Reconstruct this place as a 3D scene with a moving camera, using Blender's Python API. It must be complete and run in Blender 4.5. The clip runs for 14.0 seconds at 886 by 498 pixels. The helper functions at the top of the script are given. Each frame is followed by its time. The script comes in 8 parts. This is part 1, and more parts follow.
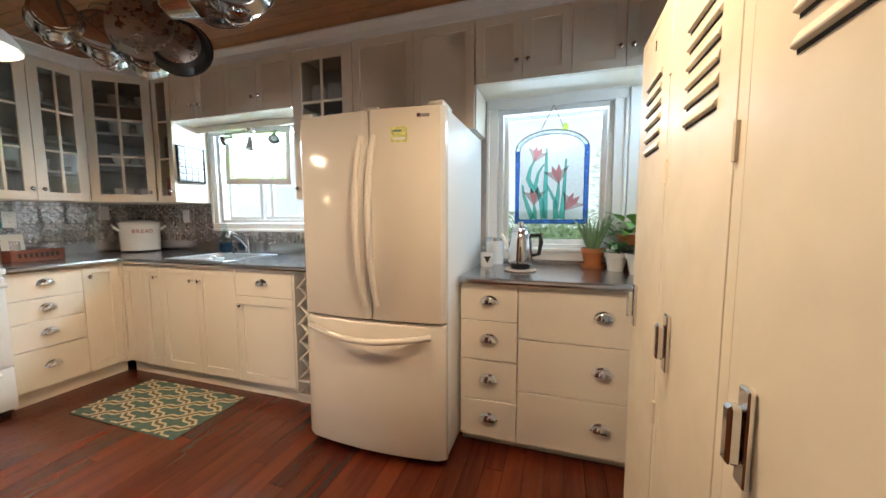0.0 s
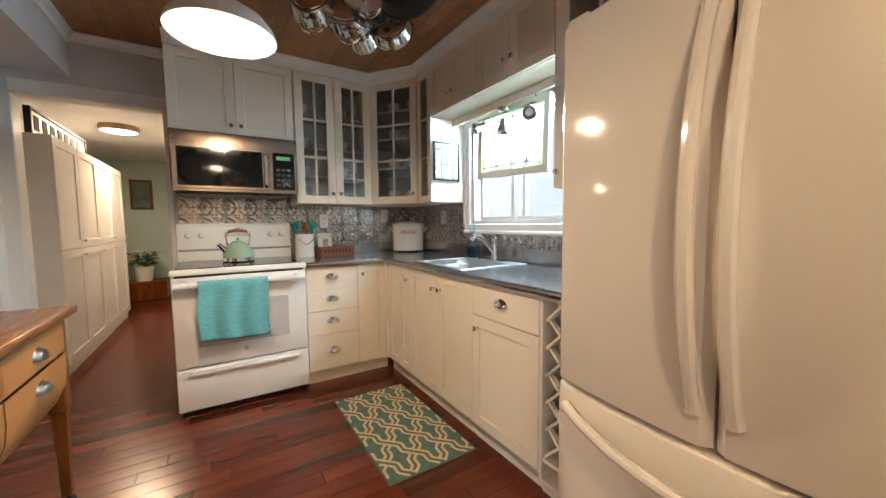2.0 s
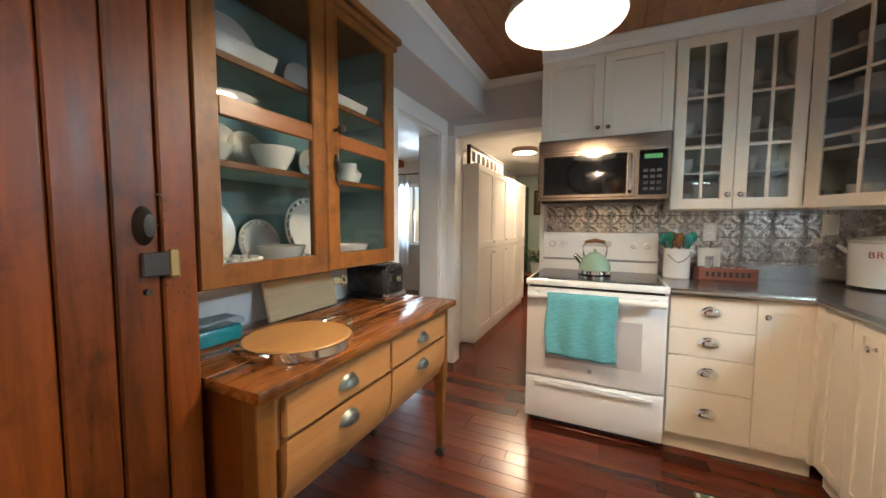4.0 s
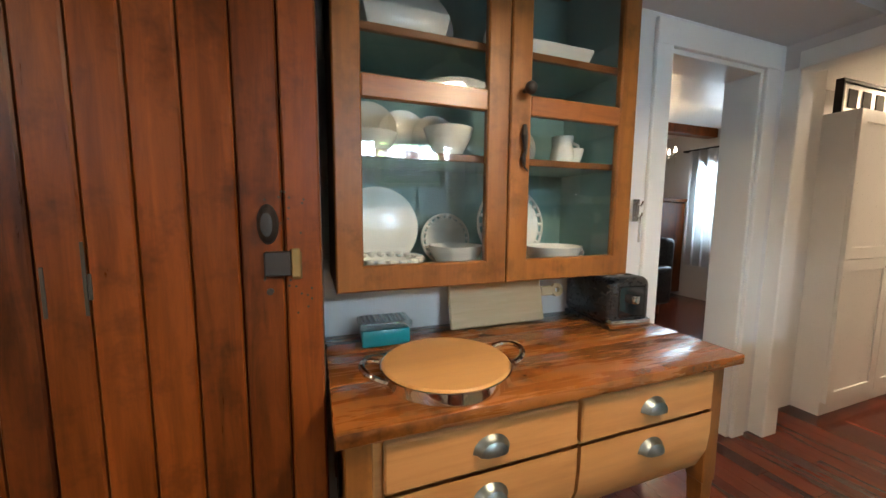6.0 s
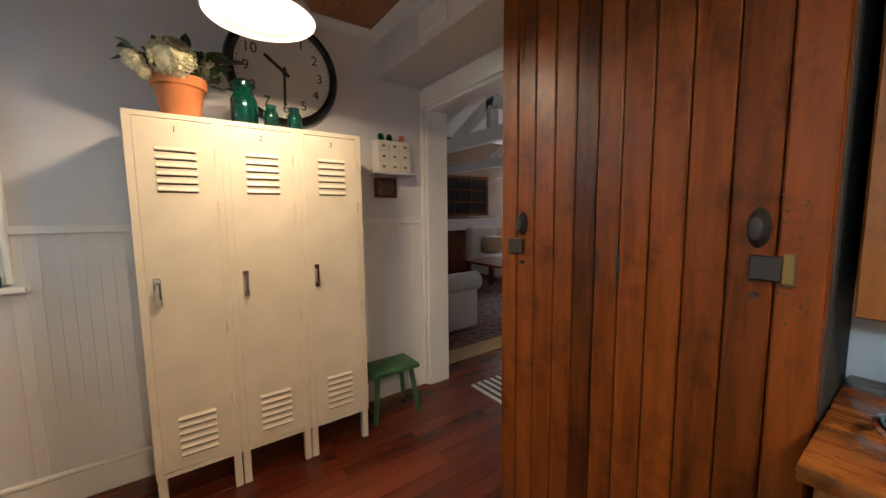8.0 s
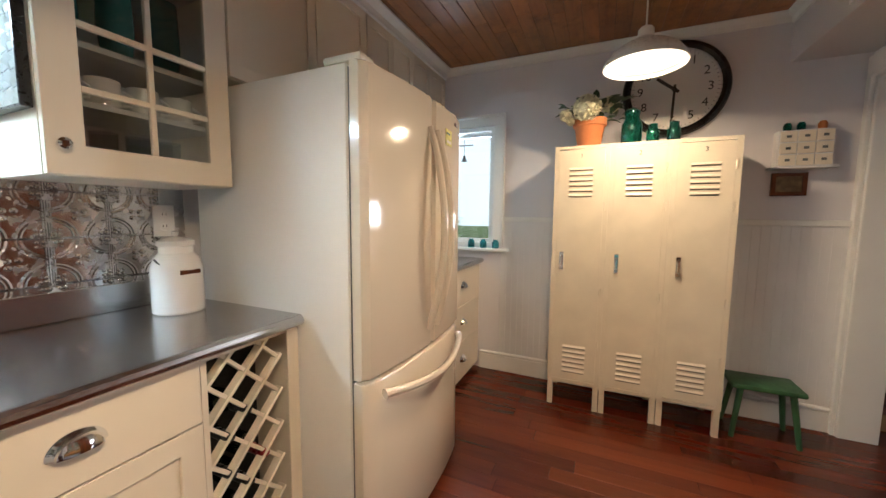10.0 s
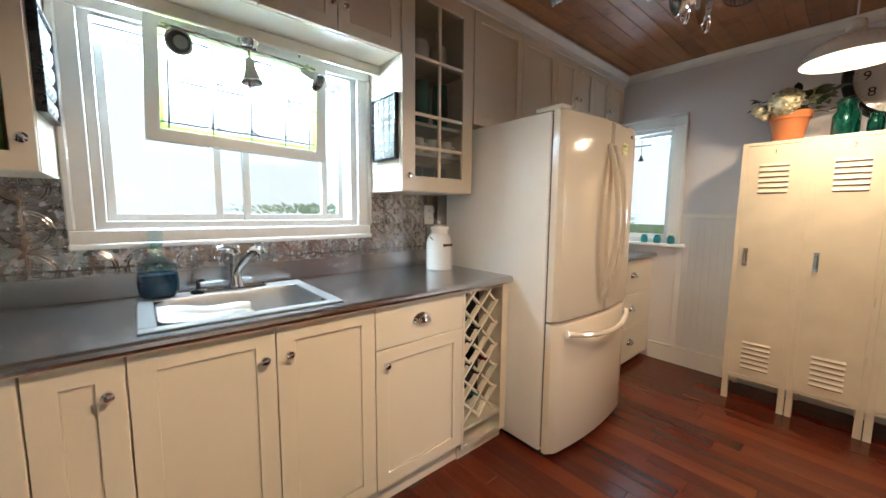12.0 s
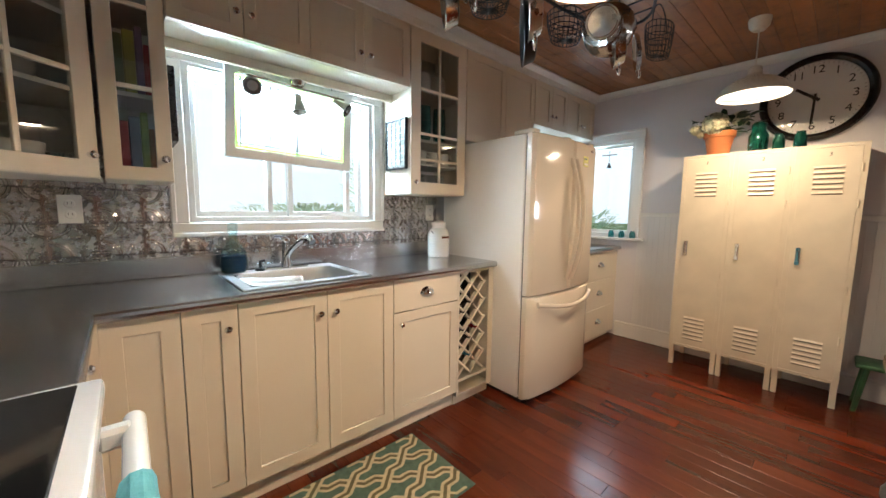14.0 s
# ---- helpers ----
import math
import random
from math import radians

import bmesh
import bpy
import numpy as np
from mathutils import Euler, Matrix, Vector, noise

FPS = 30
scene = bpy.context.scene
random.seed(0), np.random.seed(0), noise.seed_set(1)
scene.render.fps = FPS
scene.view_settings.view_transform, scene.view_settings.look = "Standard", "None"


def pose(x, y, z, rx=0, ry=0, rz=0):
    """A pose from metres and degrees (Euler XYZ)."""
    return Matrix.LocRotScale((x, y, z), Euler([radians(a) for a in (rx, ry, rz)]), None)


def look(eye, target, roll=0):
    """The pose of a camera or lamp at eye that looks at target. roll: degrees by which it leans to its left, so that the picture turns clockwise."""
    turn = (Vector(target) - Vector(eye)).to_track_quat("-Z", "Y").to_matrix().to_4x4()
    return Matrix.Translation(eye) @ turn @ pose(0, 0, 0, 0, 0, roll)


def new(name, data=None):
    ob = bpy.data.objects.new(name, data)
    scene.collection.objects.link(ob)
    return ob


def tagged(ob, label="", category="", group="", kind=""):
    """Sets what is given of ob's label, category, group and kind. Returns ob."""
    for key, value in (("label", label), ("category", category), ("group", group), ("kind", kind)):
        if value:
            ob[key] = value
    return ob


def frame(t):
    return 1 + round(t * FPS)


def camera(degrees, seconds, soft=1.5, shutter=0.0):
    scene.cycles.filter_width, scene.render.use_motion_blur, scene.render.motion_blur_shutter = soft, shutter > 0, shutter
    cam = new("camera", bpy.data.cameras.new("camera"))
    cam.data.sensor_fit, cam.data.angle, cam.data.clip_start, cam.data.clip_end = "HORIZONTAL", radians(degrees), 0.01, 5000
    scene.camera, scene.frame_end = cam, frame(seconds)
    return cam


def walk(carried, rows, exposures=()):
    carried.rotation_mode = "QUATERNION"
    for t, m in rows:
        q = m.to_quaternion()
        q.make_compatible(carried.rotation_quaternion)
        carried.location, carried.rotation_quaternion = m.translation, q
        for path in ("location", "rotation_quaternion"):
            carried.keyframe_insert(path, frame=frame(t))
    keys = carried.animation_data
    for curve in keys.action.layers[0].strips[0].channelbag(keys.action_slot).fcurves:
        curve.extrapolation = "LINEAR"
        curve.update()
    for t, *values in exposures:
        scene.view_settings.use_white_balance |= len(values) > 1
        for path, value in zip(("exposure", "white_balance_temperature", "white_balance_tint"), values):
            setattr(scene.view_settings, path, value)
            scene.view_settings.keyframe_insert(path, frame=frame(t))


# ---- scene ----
cam = camera(102.4, 14.0)
PATH = [
    (0, (-0.133, 0.174, 1.212), (-0.753, 2.067, 1.03), -0.2),
    (0.5, (-0.311, 0.36, 1.209), (-1.073, 2.2, 1.027), -0.2),
    (1, (-0.488, 0.522, 1.209), (-1.454, 2.264, 1.03), -0.2),
    (1.5, (-0.603, 0.696, 1.207), (-1.904, 2.205, 1.031), -0.1),
    (2, (-0.704, 0.867, 1.174), (-2.393, 1.929, 1.027), -0.6),
    (2.5, (-0.774, 0.942, 1.24), (-2.668, 1.558, 1.059), -0.2),
    (3, (-0.827, 1.021, 1.253), (-2.814, 1.135, 1.056), -0.1),
    (3.2, (-0.862, 1.065, 1.235), (-2.851, 0.94, 1.045), 0.2),
    (5.3, (-1.492, 1.011, 1.24), (-2.769, -0.519, 1.074), 0.5),
    (5.5, (-1.532, 0.993, 1.262), (-2.682, -0.63, 1.056), 0.7),
    (6, (-1.601, 0.992, 1.26), (-2.286, -0.875, 1.05), 0.4),
    (6.5, (-1.645, 1.034, 1.260), (-1.595, -0.954, 1.050), 0.1),
    (7, (-1.635, 1.087, 1.25), (-0.975, -0.793, 1.071), -0.1),
    (7.5, (-1.683, 1.143, 1.253), (-0.41, -0.39, 1.083), 0.1),
    (7.7, (-1.703, 1.151, 1.271), (-0.27, -0.232, 1.085), -0.2),
    (9.8, (-2.228, 1.058, 1.238), (-0.324, 1.642, 1.055), 0.4),
    (10, (-2.293, 1.041, 1.245), (-0.475, 1.853, 1.056), 0.5),
    (10.5, (-2.472, 0.977, 1.247), (-0.944, 2.251, 1.045), 0.5),
    (11, (-2.652, 0.897, 1.227), (-1.284, 2.342, 1.024), 0.6),
    (11.5, (-2.79, 0.853, 1.253), (-1.501, 2.368, 1.042), 0.6),
    (12, (-2.869, 0.798, 1.24), (-1.581, 2.313, 1.027), 0.5),
    (12.5, (-2.953, 0.708, 1.238), (-1.667, 2.225, 1.023), 0.6),
    (13, (-3.031, 0.6, 1.228), (-1.742, 2.115, 1.016), 0.5),
    (13.5, (-3.113, 0.541, 1.222), (-1.813, 2.046, 1.009), 0.7),
    (14, (-3.223, 0.452, 1.236), (-1.901, 1.937, 1.02), 0.7),
]
EXPOSURE = [(0, 0.0), (1.5, 0.0), (2.2, -0.1), (3.2, -0.03), (6, -0.05), (7, -0.22), (7.7, -0.24), (9.8, -0.06), (11, -0.08), (12.5, 0.0), (14, 0.0)]
walk(cam, [(t, look(eye, target, roll)) for t, eye, target, roll in PATH], EXPOSURE)

# ---- world, large lights ----
world = bpy.data.worlds.new("world")
scene.world = world
world.use_nodes = True
wn = world.node_tree.nodes
sky = wn.new("ShaderNodeTexSky")
sky.sky_type, sky.sun_disc = "NISHITA", False
sky.sun_elevation, sky.sun_rotation = radians(48), radians(200)
wn["Background"].inputs["Strength"].default_value = 0.14
world.node_tree.links.new(sky.outputs["Color"], wn["Background"].inputs["Color"])
sun = new("sun", bpy.data.lights.new("sun", "SUN"))
sun.data.energy, sun.data.angle, sun.data.color = 3.0, radians(10), (1.0, 0.95, 0.88)
sun.matrix_world = look((-2, -6, 8), (0, 0, 0))


def area(name, eye, target, w, h, power, col):
    ob = new(name, bpy.data.lights.new(name, "AREA"))
    ob.data.shape, ob.data.size, ob.data.size_y, ob.data.energy, ob.data.color = "RECTANGLE", w, h, power, col
    ob.matrix_world = look(eye, target)
    return ob


def bulb(name, place, power, col, r=0.04):
    ob = new(name, bpy.data.lights.new(name, "POINT"))
    ob.data.energy, ob.data.color, ob.data.shadow_soft_size = power, col, r
    ob.location = place
    return ob


DAY, WARM = (0.60, 0.82, 1.0), (1.0, 0.76, 0.51)
area("daylight_sink_window", (-2.48, 2.68, 1.845), (-2.48, 1.3, 0.75), 0.94, 0.15, 104, DAY)
area("daylight_lily_window", (-0.185, 2.68, 1.815), (-0.185, 1.3, 0.75), 0.62, 0.15, 5, DAY)
area("daylight_side_window", (0.545, 2.15, 1.845), (-1.0, 2.0, 0.75), 0.58, 0.15, 9, DAY)
# added fill lamp, out of view, that brightens the living room
area("living_room_fill", (4.95, -7.0, 1.5), (0.8, -2.6, 0.8), 1.3, 1.1, 190, (0.95, 0.96, 1.0))
area("daylight_dining_window", (-6.98, -2.30, 1.5), (-5, -2.2, 0.8), 0.7, 1.0, 22, DAY)
for k, (px, py, pz) in (("west", (-2.28, 0.915, 1.882)), ("east", (-0.305, 0.897, 1.972))):
    lamp = area("pendant_light_" + k, (px, py, pz), (px, py + 0.0001, 0), 0.12, 0.12, 25 if k == "west" else 17, WARM)
    lamp.data.shape = "DISK"
area("hall_light", (-5.95, 0.0, 2.18), (-5.95, 0.0001, 0), 0.3, 0.3, 42, (1.0, 0.74, 0.48)).data.shape = "DISK"
bulb("chandelier_bulb", (-5.2, -1.95, 1.86), 26, (1.0, 0.70, 0.42), 0.08)

# ---- materials ----


def rgb(c):
    return (*c, 1) if len(c) == 3 else c


def base(name, rough, metal=0.0):
    m = bpy.data.materials.new(name)
    m.use_nodes = True
    nt = m.node_tree
    p = nt.nodes["Principled BSDF"]
    p.inputs["Roughness"].default_value, p.inputs["Metallic"].default_value = rough, metal
    return m, nt, p


def node(nt, kind, **values):
    n = nt.nodes.new(kind)
    for k, v in values.items():
        n.inputs[k.replace("_", " ")].default_value = v
    return n


def paint(name, col, rough=0.5, metal=0.0, var=0.06, scale=3.0, bump=0.06, fine=90.0, stretch=(1, 1, 1), coat=0.0, rvar=0.08):
    """A coloured surface with broad patches, fine grain and uneven gloss."""
    m, nt, p = base(name, rough, metal)
    tc, mp = nt.nodes.new("ShaderNodeTexCoord"), nt.nodes.new("ShaderNodeMapping")
    mp.inputs["Scale"].default_value = stretch
    nt.links.new(tc.outputs["Object"], mp.inputs["Vector"])
    a, b = node(nt, "ShaderNodeTexNoise", Scale=scale, Detail=5.0), node(nt, "ShaderNodeTexNoise", Scale=fine, Detail=3.0)
    for n in (a, b):
        nt.links.new(mp.outputs["Vector"], n.inputs["Vector"])
    r = nt.nodes.new("ShaderNodeValToRGB")
    r.color_ramp.elements[0].position, r.color_ramp.elements[1].position = 0.3, 0.7
    r.color_ramp.elements[0].color = rgb([max(0, c * (1 - var)) for c in col[:3]])
    r.color_ramp.elements[1].color = rgb([min(1, c * (1 + var)) for c in col[:3]])
    nt.links.new(a.outputs["Fac"], r.inputs["Fac"])
    nt.links.new(r.outputs["Color"], p.inputs["Base Color"])
    rr = node(nt, "ShaderNodeMapRange", From_Min=0.3, From_Max=0.7, To_Min=max(0.02, rough - rvar), To_Max=min(1, rough + rvar))
    nt.links.new(b.outputs["Fac"], rr.inputs["Value"])
    nt.links.new(rr.outputs["Result"], p.inputs["Roughness"])
    bp = node(nt, "ShaderNodeBump", Strength=bump, Distance=0.003)
    nt.links.new(b.outputs["Fac"], bp.inputs["Height"])
    nt.links.new(bp.outputs["Normal"], p.inputs["Normal"])
    p.inputs["Coat Weight"].default_value = coat
    return m


def wood(name, dark, light, along, rough=0.4, grain=14.0, coat=0.0, spots=0.0, each=0.35, bump=0.12, rvar=0.085, spec=0.5):
    """Boards with grain along one axis (0, 1, 2), each piece a little different."""
    m, nt, p = base(name, rough)
    tc, mp, info = nt.nodes.new("ShaderNodeTexCoord"), nt.nodes.new("ShaderNodeMapping"), nt.nodes.new("ShaderNodeObjectInfo")
    geo = nt.nodes.new("ShaderNodeNewGeometry")
    s = [1.0, 1.0, 1.0]
    s[along] = 0.09
    mp.inputs["Scale"].default_value = s
    nt.links.new(tc.outputs["Object"], mp.inputs["Vector"])
    rnd = node(nt, "ShaderNodeMath")
    nt.links.new(info.outputs["Random"], rnd.inputs[0])
    nt.links.new(geo.outputs["Random Per Island"], rnd.inputs[1])
    off = nt.nodes.new("ShaderNodeVectorMath")
    off.operation = "MULTIPLY_ADD"
    off.inputs[1].default_value, off.inputs[2].default_value = (7.3, 5.1, 9.7), (0, 0, 0)
    nt.links.new(rnd.outputs[0], off.inputs[0])
    add = nt.nodes.new("ShaderNodeVectorMath")
    nt.links.new(mp.outputs["Vector"], add.inputs[0])
    nt.links.new(off.outputs["Vector"], add.inputs[1])
    g, big = node(nt, "ShaderNodeTexNoise", Scale=grain * 4, Detail=6.0, Roughness=0.65, Distortion=0.6), node(nt, "ShaderNodeTexNoise", Scale=grain * 0.35, Detail=3.0, Distortion=1.2)
    for n in (g, big):
        nt.links.new(add.outputs["Vector"], n.inputs["Vector"])
    mixf = node(nt, "ShaderNodeMath")
    mixf.operation = "ADD"
    nt.links.new(g.outputs["Fac"], mixf.inputs[0])
    nt.links.new(big.outputs["Fac"], mixf.inputs[1])
    each_n = node(nt, "ShaderNodeMath")
    each_n.operation = "MULTIPLY_ADD"
    each_n.inputs[1].default_value, each_n.inputs[2].default_value = each, -each * 0.9
    nt.links.new(rnd.outputs[0], each_n.inputs[0])
    tot = node(nt, "ShaderNodeMath")
    nt.links.new(mixf.outputs[0], tot.inputs[0])
    nt.links.new(each_n.outputs[0], tot.inputs[1])
    mr = node(nt, "ShaderNodeMapRange", From_Min=0.60, From_Max=1.40)
    nt.links.new(tot.outputs[0], mr.inputs["Value"])
    mx = nt.nodes.new("ShaderNodeMix")
    mx.data_type = "RGBA"
    mx.inputs["A"].default_value, mx.inputs["B"].default_value = rgb(dark), rgb(light)
    mx.inputs[6].default_value, mx.inputs[7].default_value = rgb(dark), rgb(light)
    nt.links.new(mr.outputs["Result"], mx.inputs[0])
    out = mx.outputs[2]
    if spots:
        v = node(nt, "ShaderNodeTexNoise", Scale=9.0, Detail=4.0, Roughness=0.7)
        nt.links.new(tc.outputs["Object"], v.inputs["Vector"])
        sr = node(nt, "ShaderNodeMapRange", From_Min=0.50, From_Max=0.74, To_Min=0.0, To_Max=spots)
        nt.links.new(v.outputs["Fac"], sr.inputs["Value"])
        m2 = nt.nodes.new("ShaderNodeMix")
        m2.data_type = "RGBA"
        m2.inputs[7].default_value = rgb([c * 0.25 for c in dark])
        nt.links.new(sr.outputs["Result"], m2.inputs[0])
        nt.links.new(out, m2.inputs[6])
        out = m2.outputs[2]
    nt.links.new(out, p.inputs["Base Color"])
    rr = node(nt, "ShaderNodeMapRange", From_Min=0.3, From_Max=0.7, To_Min=rough - rvar, To_Max=rough + rvar)
    nt.links.new(g.outputs["Fac"], rr.inputs["Value"])
    nt.links.new(rr.outputs["Result"], p.inputs["Roughness"])
    bp = node(nt, "ShaderNodeBump", Strength=bump, Distance=0.002)
    nt.links.new(g.outputs["Fac"], bp.inputs["Height"])
    nt.links.new(bp.outputs["Normal"], p.inputs["Normal"])
    p.inputs["Specular IOR Level"].default_value = spec
    p.inputs["Coat Weight"].default_value = coat
    p.inputs["Coat Roughness"].default_value = 0.12
    return m


def glow(name, col, strength):
    m, nt, p = base(name, 0.5)
    p.inputs["Base Color"].default_value = rgb(col)
    p.inputs["Emission Color"].default_value = rgb(col)
    p.inputs["Emission Strength"].default_value = strength
    return m


def glassy(name, col=(1, 1, 1), rough=0.0, alpha=0.12):
    """A thin pane: mostly clear, with a mirror's gloss on top."""
    m, nt, p = base(name, rough)
    nt.nodes.remove(p)
    tr, gl, mix = nt.nodes.new("ShaderNodeBsdfTransparent"), nt.nodes.new("ShaderNodeBsdfGlossy"), nt.nodes.new("ShaderNodeMixShader")
    tr.inputs["Color"].default_value = rgb(col)
    gl.inputs["Roughness"].default_value = rough
    lw, pw, sc_ = nt.nodes.new("ShaderNodeLayerWeight"), node(nt, "ShaderNodeMath"), node(nt, "ShaderNodeMath")
    lw.inputs["Blend"].default_value = 0.5
    pw.operation, sc_.operation = "POWER", "MULTIPLY_ADD"
    pw.inputs[1].default_value, sc_.inputs[1].default_value, sc_.inputs[2].default_value = 4.0, 0.7, 0.055
    nt.links.new(lw.outputs["Facing"], pw.inputs[0])
    nt.links.new(pw.outputs[0], sc_.inputs[0])
    nt.links.new(sc_.outputs[0], mix.inputs[0])
    nt.links.new(tr.outputs[0], mix.inputs[1])
    nt.links.new(gl.outputs[0], mix.inputs[2])
    nt.links.new(mix.outputs[0], nt.nodes["Material Output"].inputs["Surface"])
    return m


def solid_glass(name, col, rough=0.03):
    m, nt, p = base(name, rough)
    p.inputs["Base Color"].default_value = rgb(col)
    p.inputs["Transmission Weight"].default_value = 0.85
    p.inputs["IOR"].default_value = 1.45
    return m


WALL = paint("lilac_white_wall_paint", (0.60, 0.58, 0.575), 0.55, var=0.03, scale=1.5)
# lighter, bluer copy of WALL; window daylight is put into the colour
DAYWALL = paint("daylit_wall_paint", (0.72, 0.70, 0.72), 0.55, var=0.03, scale=1.5)
BEAD = paint("white_beadboard_paint", (0.76, 0.75, 0.745), 0.5, var=0.04)
TRIM = paint("white_trim_paint", (0.80, 0.79, 0.76), 0.35, var=0.03)
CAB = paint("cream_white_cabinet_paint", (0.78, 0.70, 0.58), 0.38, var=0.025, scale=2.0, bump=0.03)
# white insides, with the shade behind the doors put into the colour
CABSHADE = paint("shaded_cabinet_inside", (0.55, 0.53, 0.50), 0.6)
STEEL = paint("brushed_steel_worktop", (0.48, 0.47, 0.47), 0.235, 1.0, var=0.03, scale=1.5, bump=0.0, fine=40, rvar=0.02)
SINKSTEEL = paint("sink_steel", (0.60, 0.60, 0.60), 0.36, 1.0, var=0.03, bump=0.004, rvar=0.03)
CHROME = paint("chrome", (0.75, 0.75, 0.76), 0.09, 1.0, var=0.04, bump=0.01, rvar=0.04)
DARKCHROME = paint("worn_pan_steel", (0.45, 0.43, 0.41), 0.2, 1.0, var=0.25, scale=9, bump=0.06, fine=40)
COPPERPAN = paint("tarnished_pan_base", (0.42, 0.36, 0.31), 0.3, 1.0, var=0.25, scale=7, bump=0.1, fine=30)
IRON = paint("black_iron", (0.022, 0.020, 0.019), 0.5, 0.25, var=0.3)
TIN = paint("pressed_tin", (0.56, 0.54, 0.53), 0.24, 1.0, var=0.16, scale=9, bump=0.02, fine=30)
# white enamel with the pendants' warm light put into its colour
FRIDGE = paint("lamplit_fridge_enamel", (0.72, 0.65, 0.55), 0.11, var=0.015, bump=0.02, fine=300, rvar=0.03, coat=0.3)
GASKET = paint("grey_gasket", (0.12, 0.12, 0.12), 0.7)
STOVE = paint("white_stove_enamel", (0.80, 0.79, 0.77), 0.2, var=0.015, bump=0.01, rvar=0.03, coat=0.4)
COOKTOP = paint("black_ceramic_glass", (0.012, 0.012, 0.013), 0.08, var=0.2, bump=0.0, rvar=0.03)
OVENGLASS = paint("grey_oven_glass", (0.52, 0.51, 0.52), 0.12, var=0.05, rvar=0.03)
BLACKPL = paint("black_plastic", (0.012, 0.012, 0.013), 0.3, var=0.2)
MWGLASS = paint("dark_microwave_glass", (0.01, 0.01, 0.011), 0.06, var=0.1, bump=0.0, rvar=0.02)
MWSTEEL = paint("microwave_steel", (0.30, 0.25, 0.21), 0.25, 1.0, var=0.02, bump=0.0, rvar=0.02)
LOCKER = paint("cream_locker_enamel", (0.69, 0.61, 0.48), 0.4, var=0.06, scale=6, bump=0.08, fine=25)
# near-black for slots and print, and for shade painted into recesses
SLOT = paint("dark_slot_and_shade", (0.03, 0.027, 0.022), 0.8)
FLOORW = wood("red_mahogany_floorboards", (0.044, 0.0078, 0.0038), (0.165, 0.033, 0.0125), 1, 0.22, grain=3, coat=0.0, each=0.45, bump=0.004, rvar=0.012, spec=0.42)
CEILW = wood("knotty_pine_ceiling", (0.18, 0.062, 0.022), (0.42, 0.18, 0.068), 0, 0.42, grain=10, spots=0.5, each=0.25)
OAK = wood("honey_pine", (0.10, 0.028, 0.006), (0.26, 0.088, 0.018), 0, 0.36, grain=12, spots=0.35, each=0.25)
OAKV = wood("honey_pine_upright", (0.095, 0.030, 0.006), (0.25, 0.095, 0.019), 2, 0.38, grain=8, spots=0.6, spec=0.35, each=0.25)
TOPW = wood("worn_pine_tabletop", (0.085, 0.023, 0.004), (0.29, 0.098, 0.019), 0, 0.27, grain=7, coat=0.2, spots=0.95, each=0.2, bump=0.3)
DRAWERW = wood("pale_pine_drawer", (0.28, 0.115, 0.032), (0.48, 0.23, 0.078), 0, 0.4, grain=9, each=0.2)
PANTRYW = wood("dark_fir_planks", (0.020, 0.0038, 0.0007), (0.225, 0.053, 0.0070), 2, 0.38, grain=9, coat=0.0, spots=0.6, spec=0.28, each=0.2, bump=0.3, rvar=0.12)
TEAL = paint("teal_cupboard_paint", (0.20, 0.34, 0.33), 0.6, var=0.1)
CHINA = paint("white_china", (0.78, 0.74, 0.68), 0.2, var=0.03, bump=0.02, coat=0.3)
TOWEL = paint("turquoise_terry", (0.13, 0.42, 0.47), 0.95, var=0.12, scale=60, bump=0.9, fine=190, stretch=(0.5, 0.5, 1.6))
PEWTER = paint("aged_pewter", (0.19, 0.21, 0.205), 0.36, 1.0, var=0.3, scale=30)
PANE = glassy("window_glass")
CUPPANE = glassy("cupboard_glass", (0.92, 0.94, 0.94))
TERRA = paint("terracotta", (0.50, 0.17, 0.06), 0.75, var=0.12, scale=10)
BOTTLEGREEN = solid_glass("green_bottle_glass", (0.012, 0.17, 0.13))
NAVYGLASS = solid_glass("blue_bottle_glass", (0.03, 0.12, 0.22))
LEAF = paint("leaf_green", (0.06, 0.16, 0.035), 0.45, var=0.4, scale=30)
ALOE = paint("aloe_green", (0.16, 0.26, 0.12), 0.45, var=0.2, scale=20)
SHADE = paint("white_enamel_shade", (0.80, 0.77, 0.70), 0.3)
BULBG = glow("lit_bulb_diffuser", (1.0, 0.86, 0.66), 5.0)
HALLG = glow("hall_lamp_diffuser", (1.0, 0.88, 0.7), 9.0)
LIVWALL = paint("brown_panelled_wall", (0.20, 0.13, 0.08), 0.6, var=0.15)
SAGE = paint("sage_wall_paint", (0.58, 0.71, 0.63), 0.6, var=0.03)
GREENP = paint("worn_green_paint", (0.035, 0.11, 0.045), 0.45, var=0.3, scale=14)

# ---- mesh helpers ----


def B():
    return bmesh.new()


def bx(bm, x0, x1, y0, y1, z0, z1, b=0.0, seg=1):
    g = bmesh.ops.create_cube(bm, size=1.0, matrix=Matrix.Translation(((x0 + x1) / 2, (y0 + y1) / 2, (z0 + z1) / 2)) @ Matrix.Diagonal((abs(x1 - x0), abs(y1 - y0), abs(z1 - z0), 1)))
    if b:
        edges = list({e for v in g["verts"] for e in v.link_edges})
        bmesh.ops.bevel(bm, geom=edges, offset=b, segments=seg, affect="EDGES", profile=0.5)
    return bm


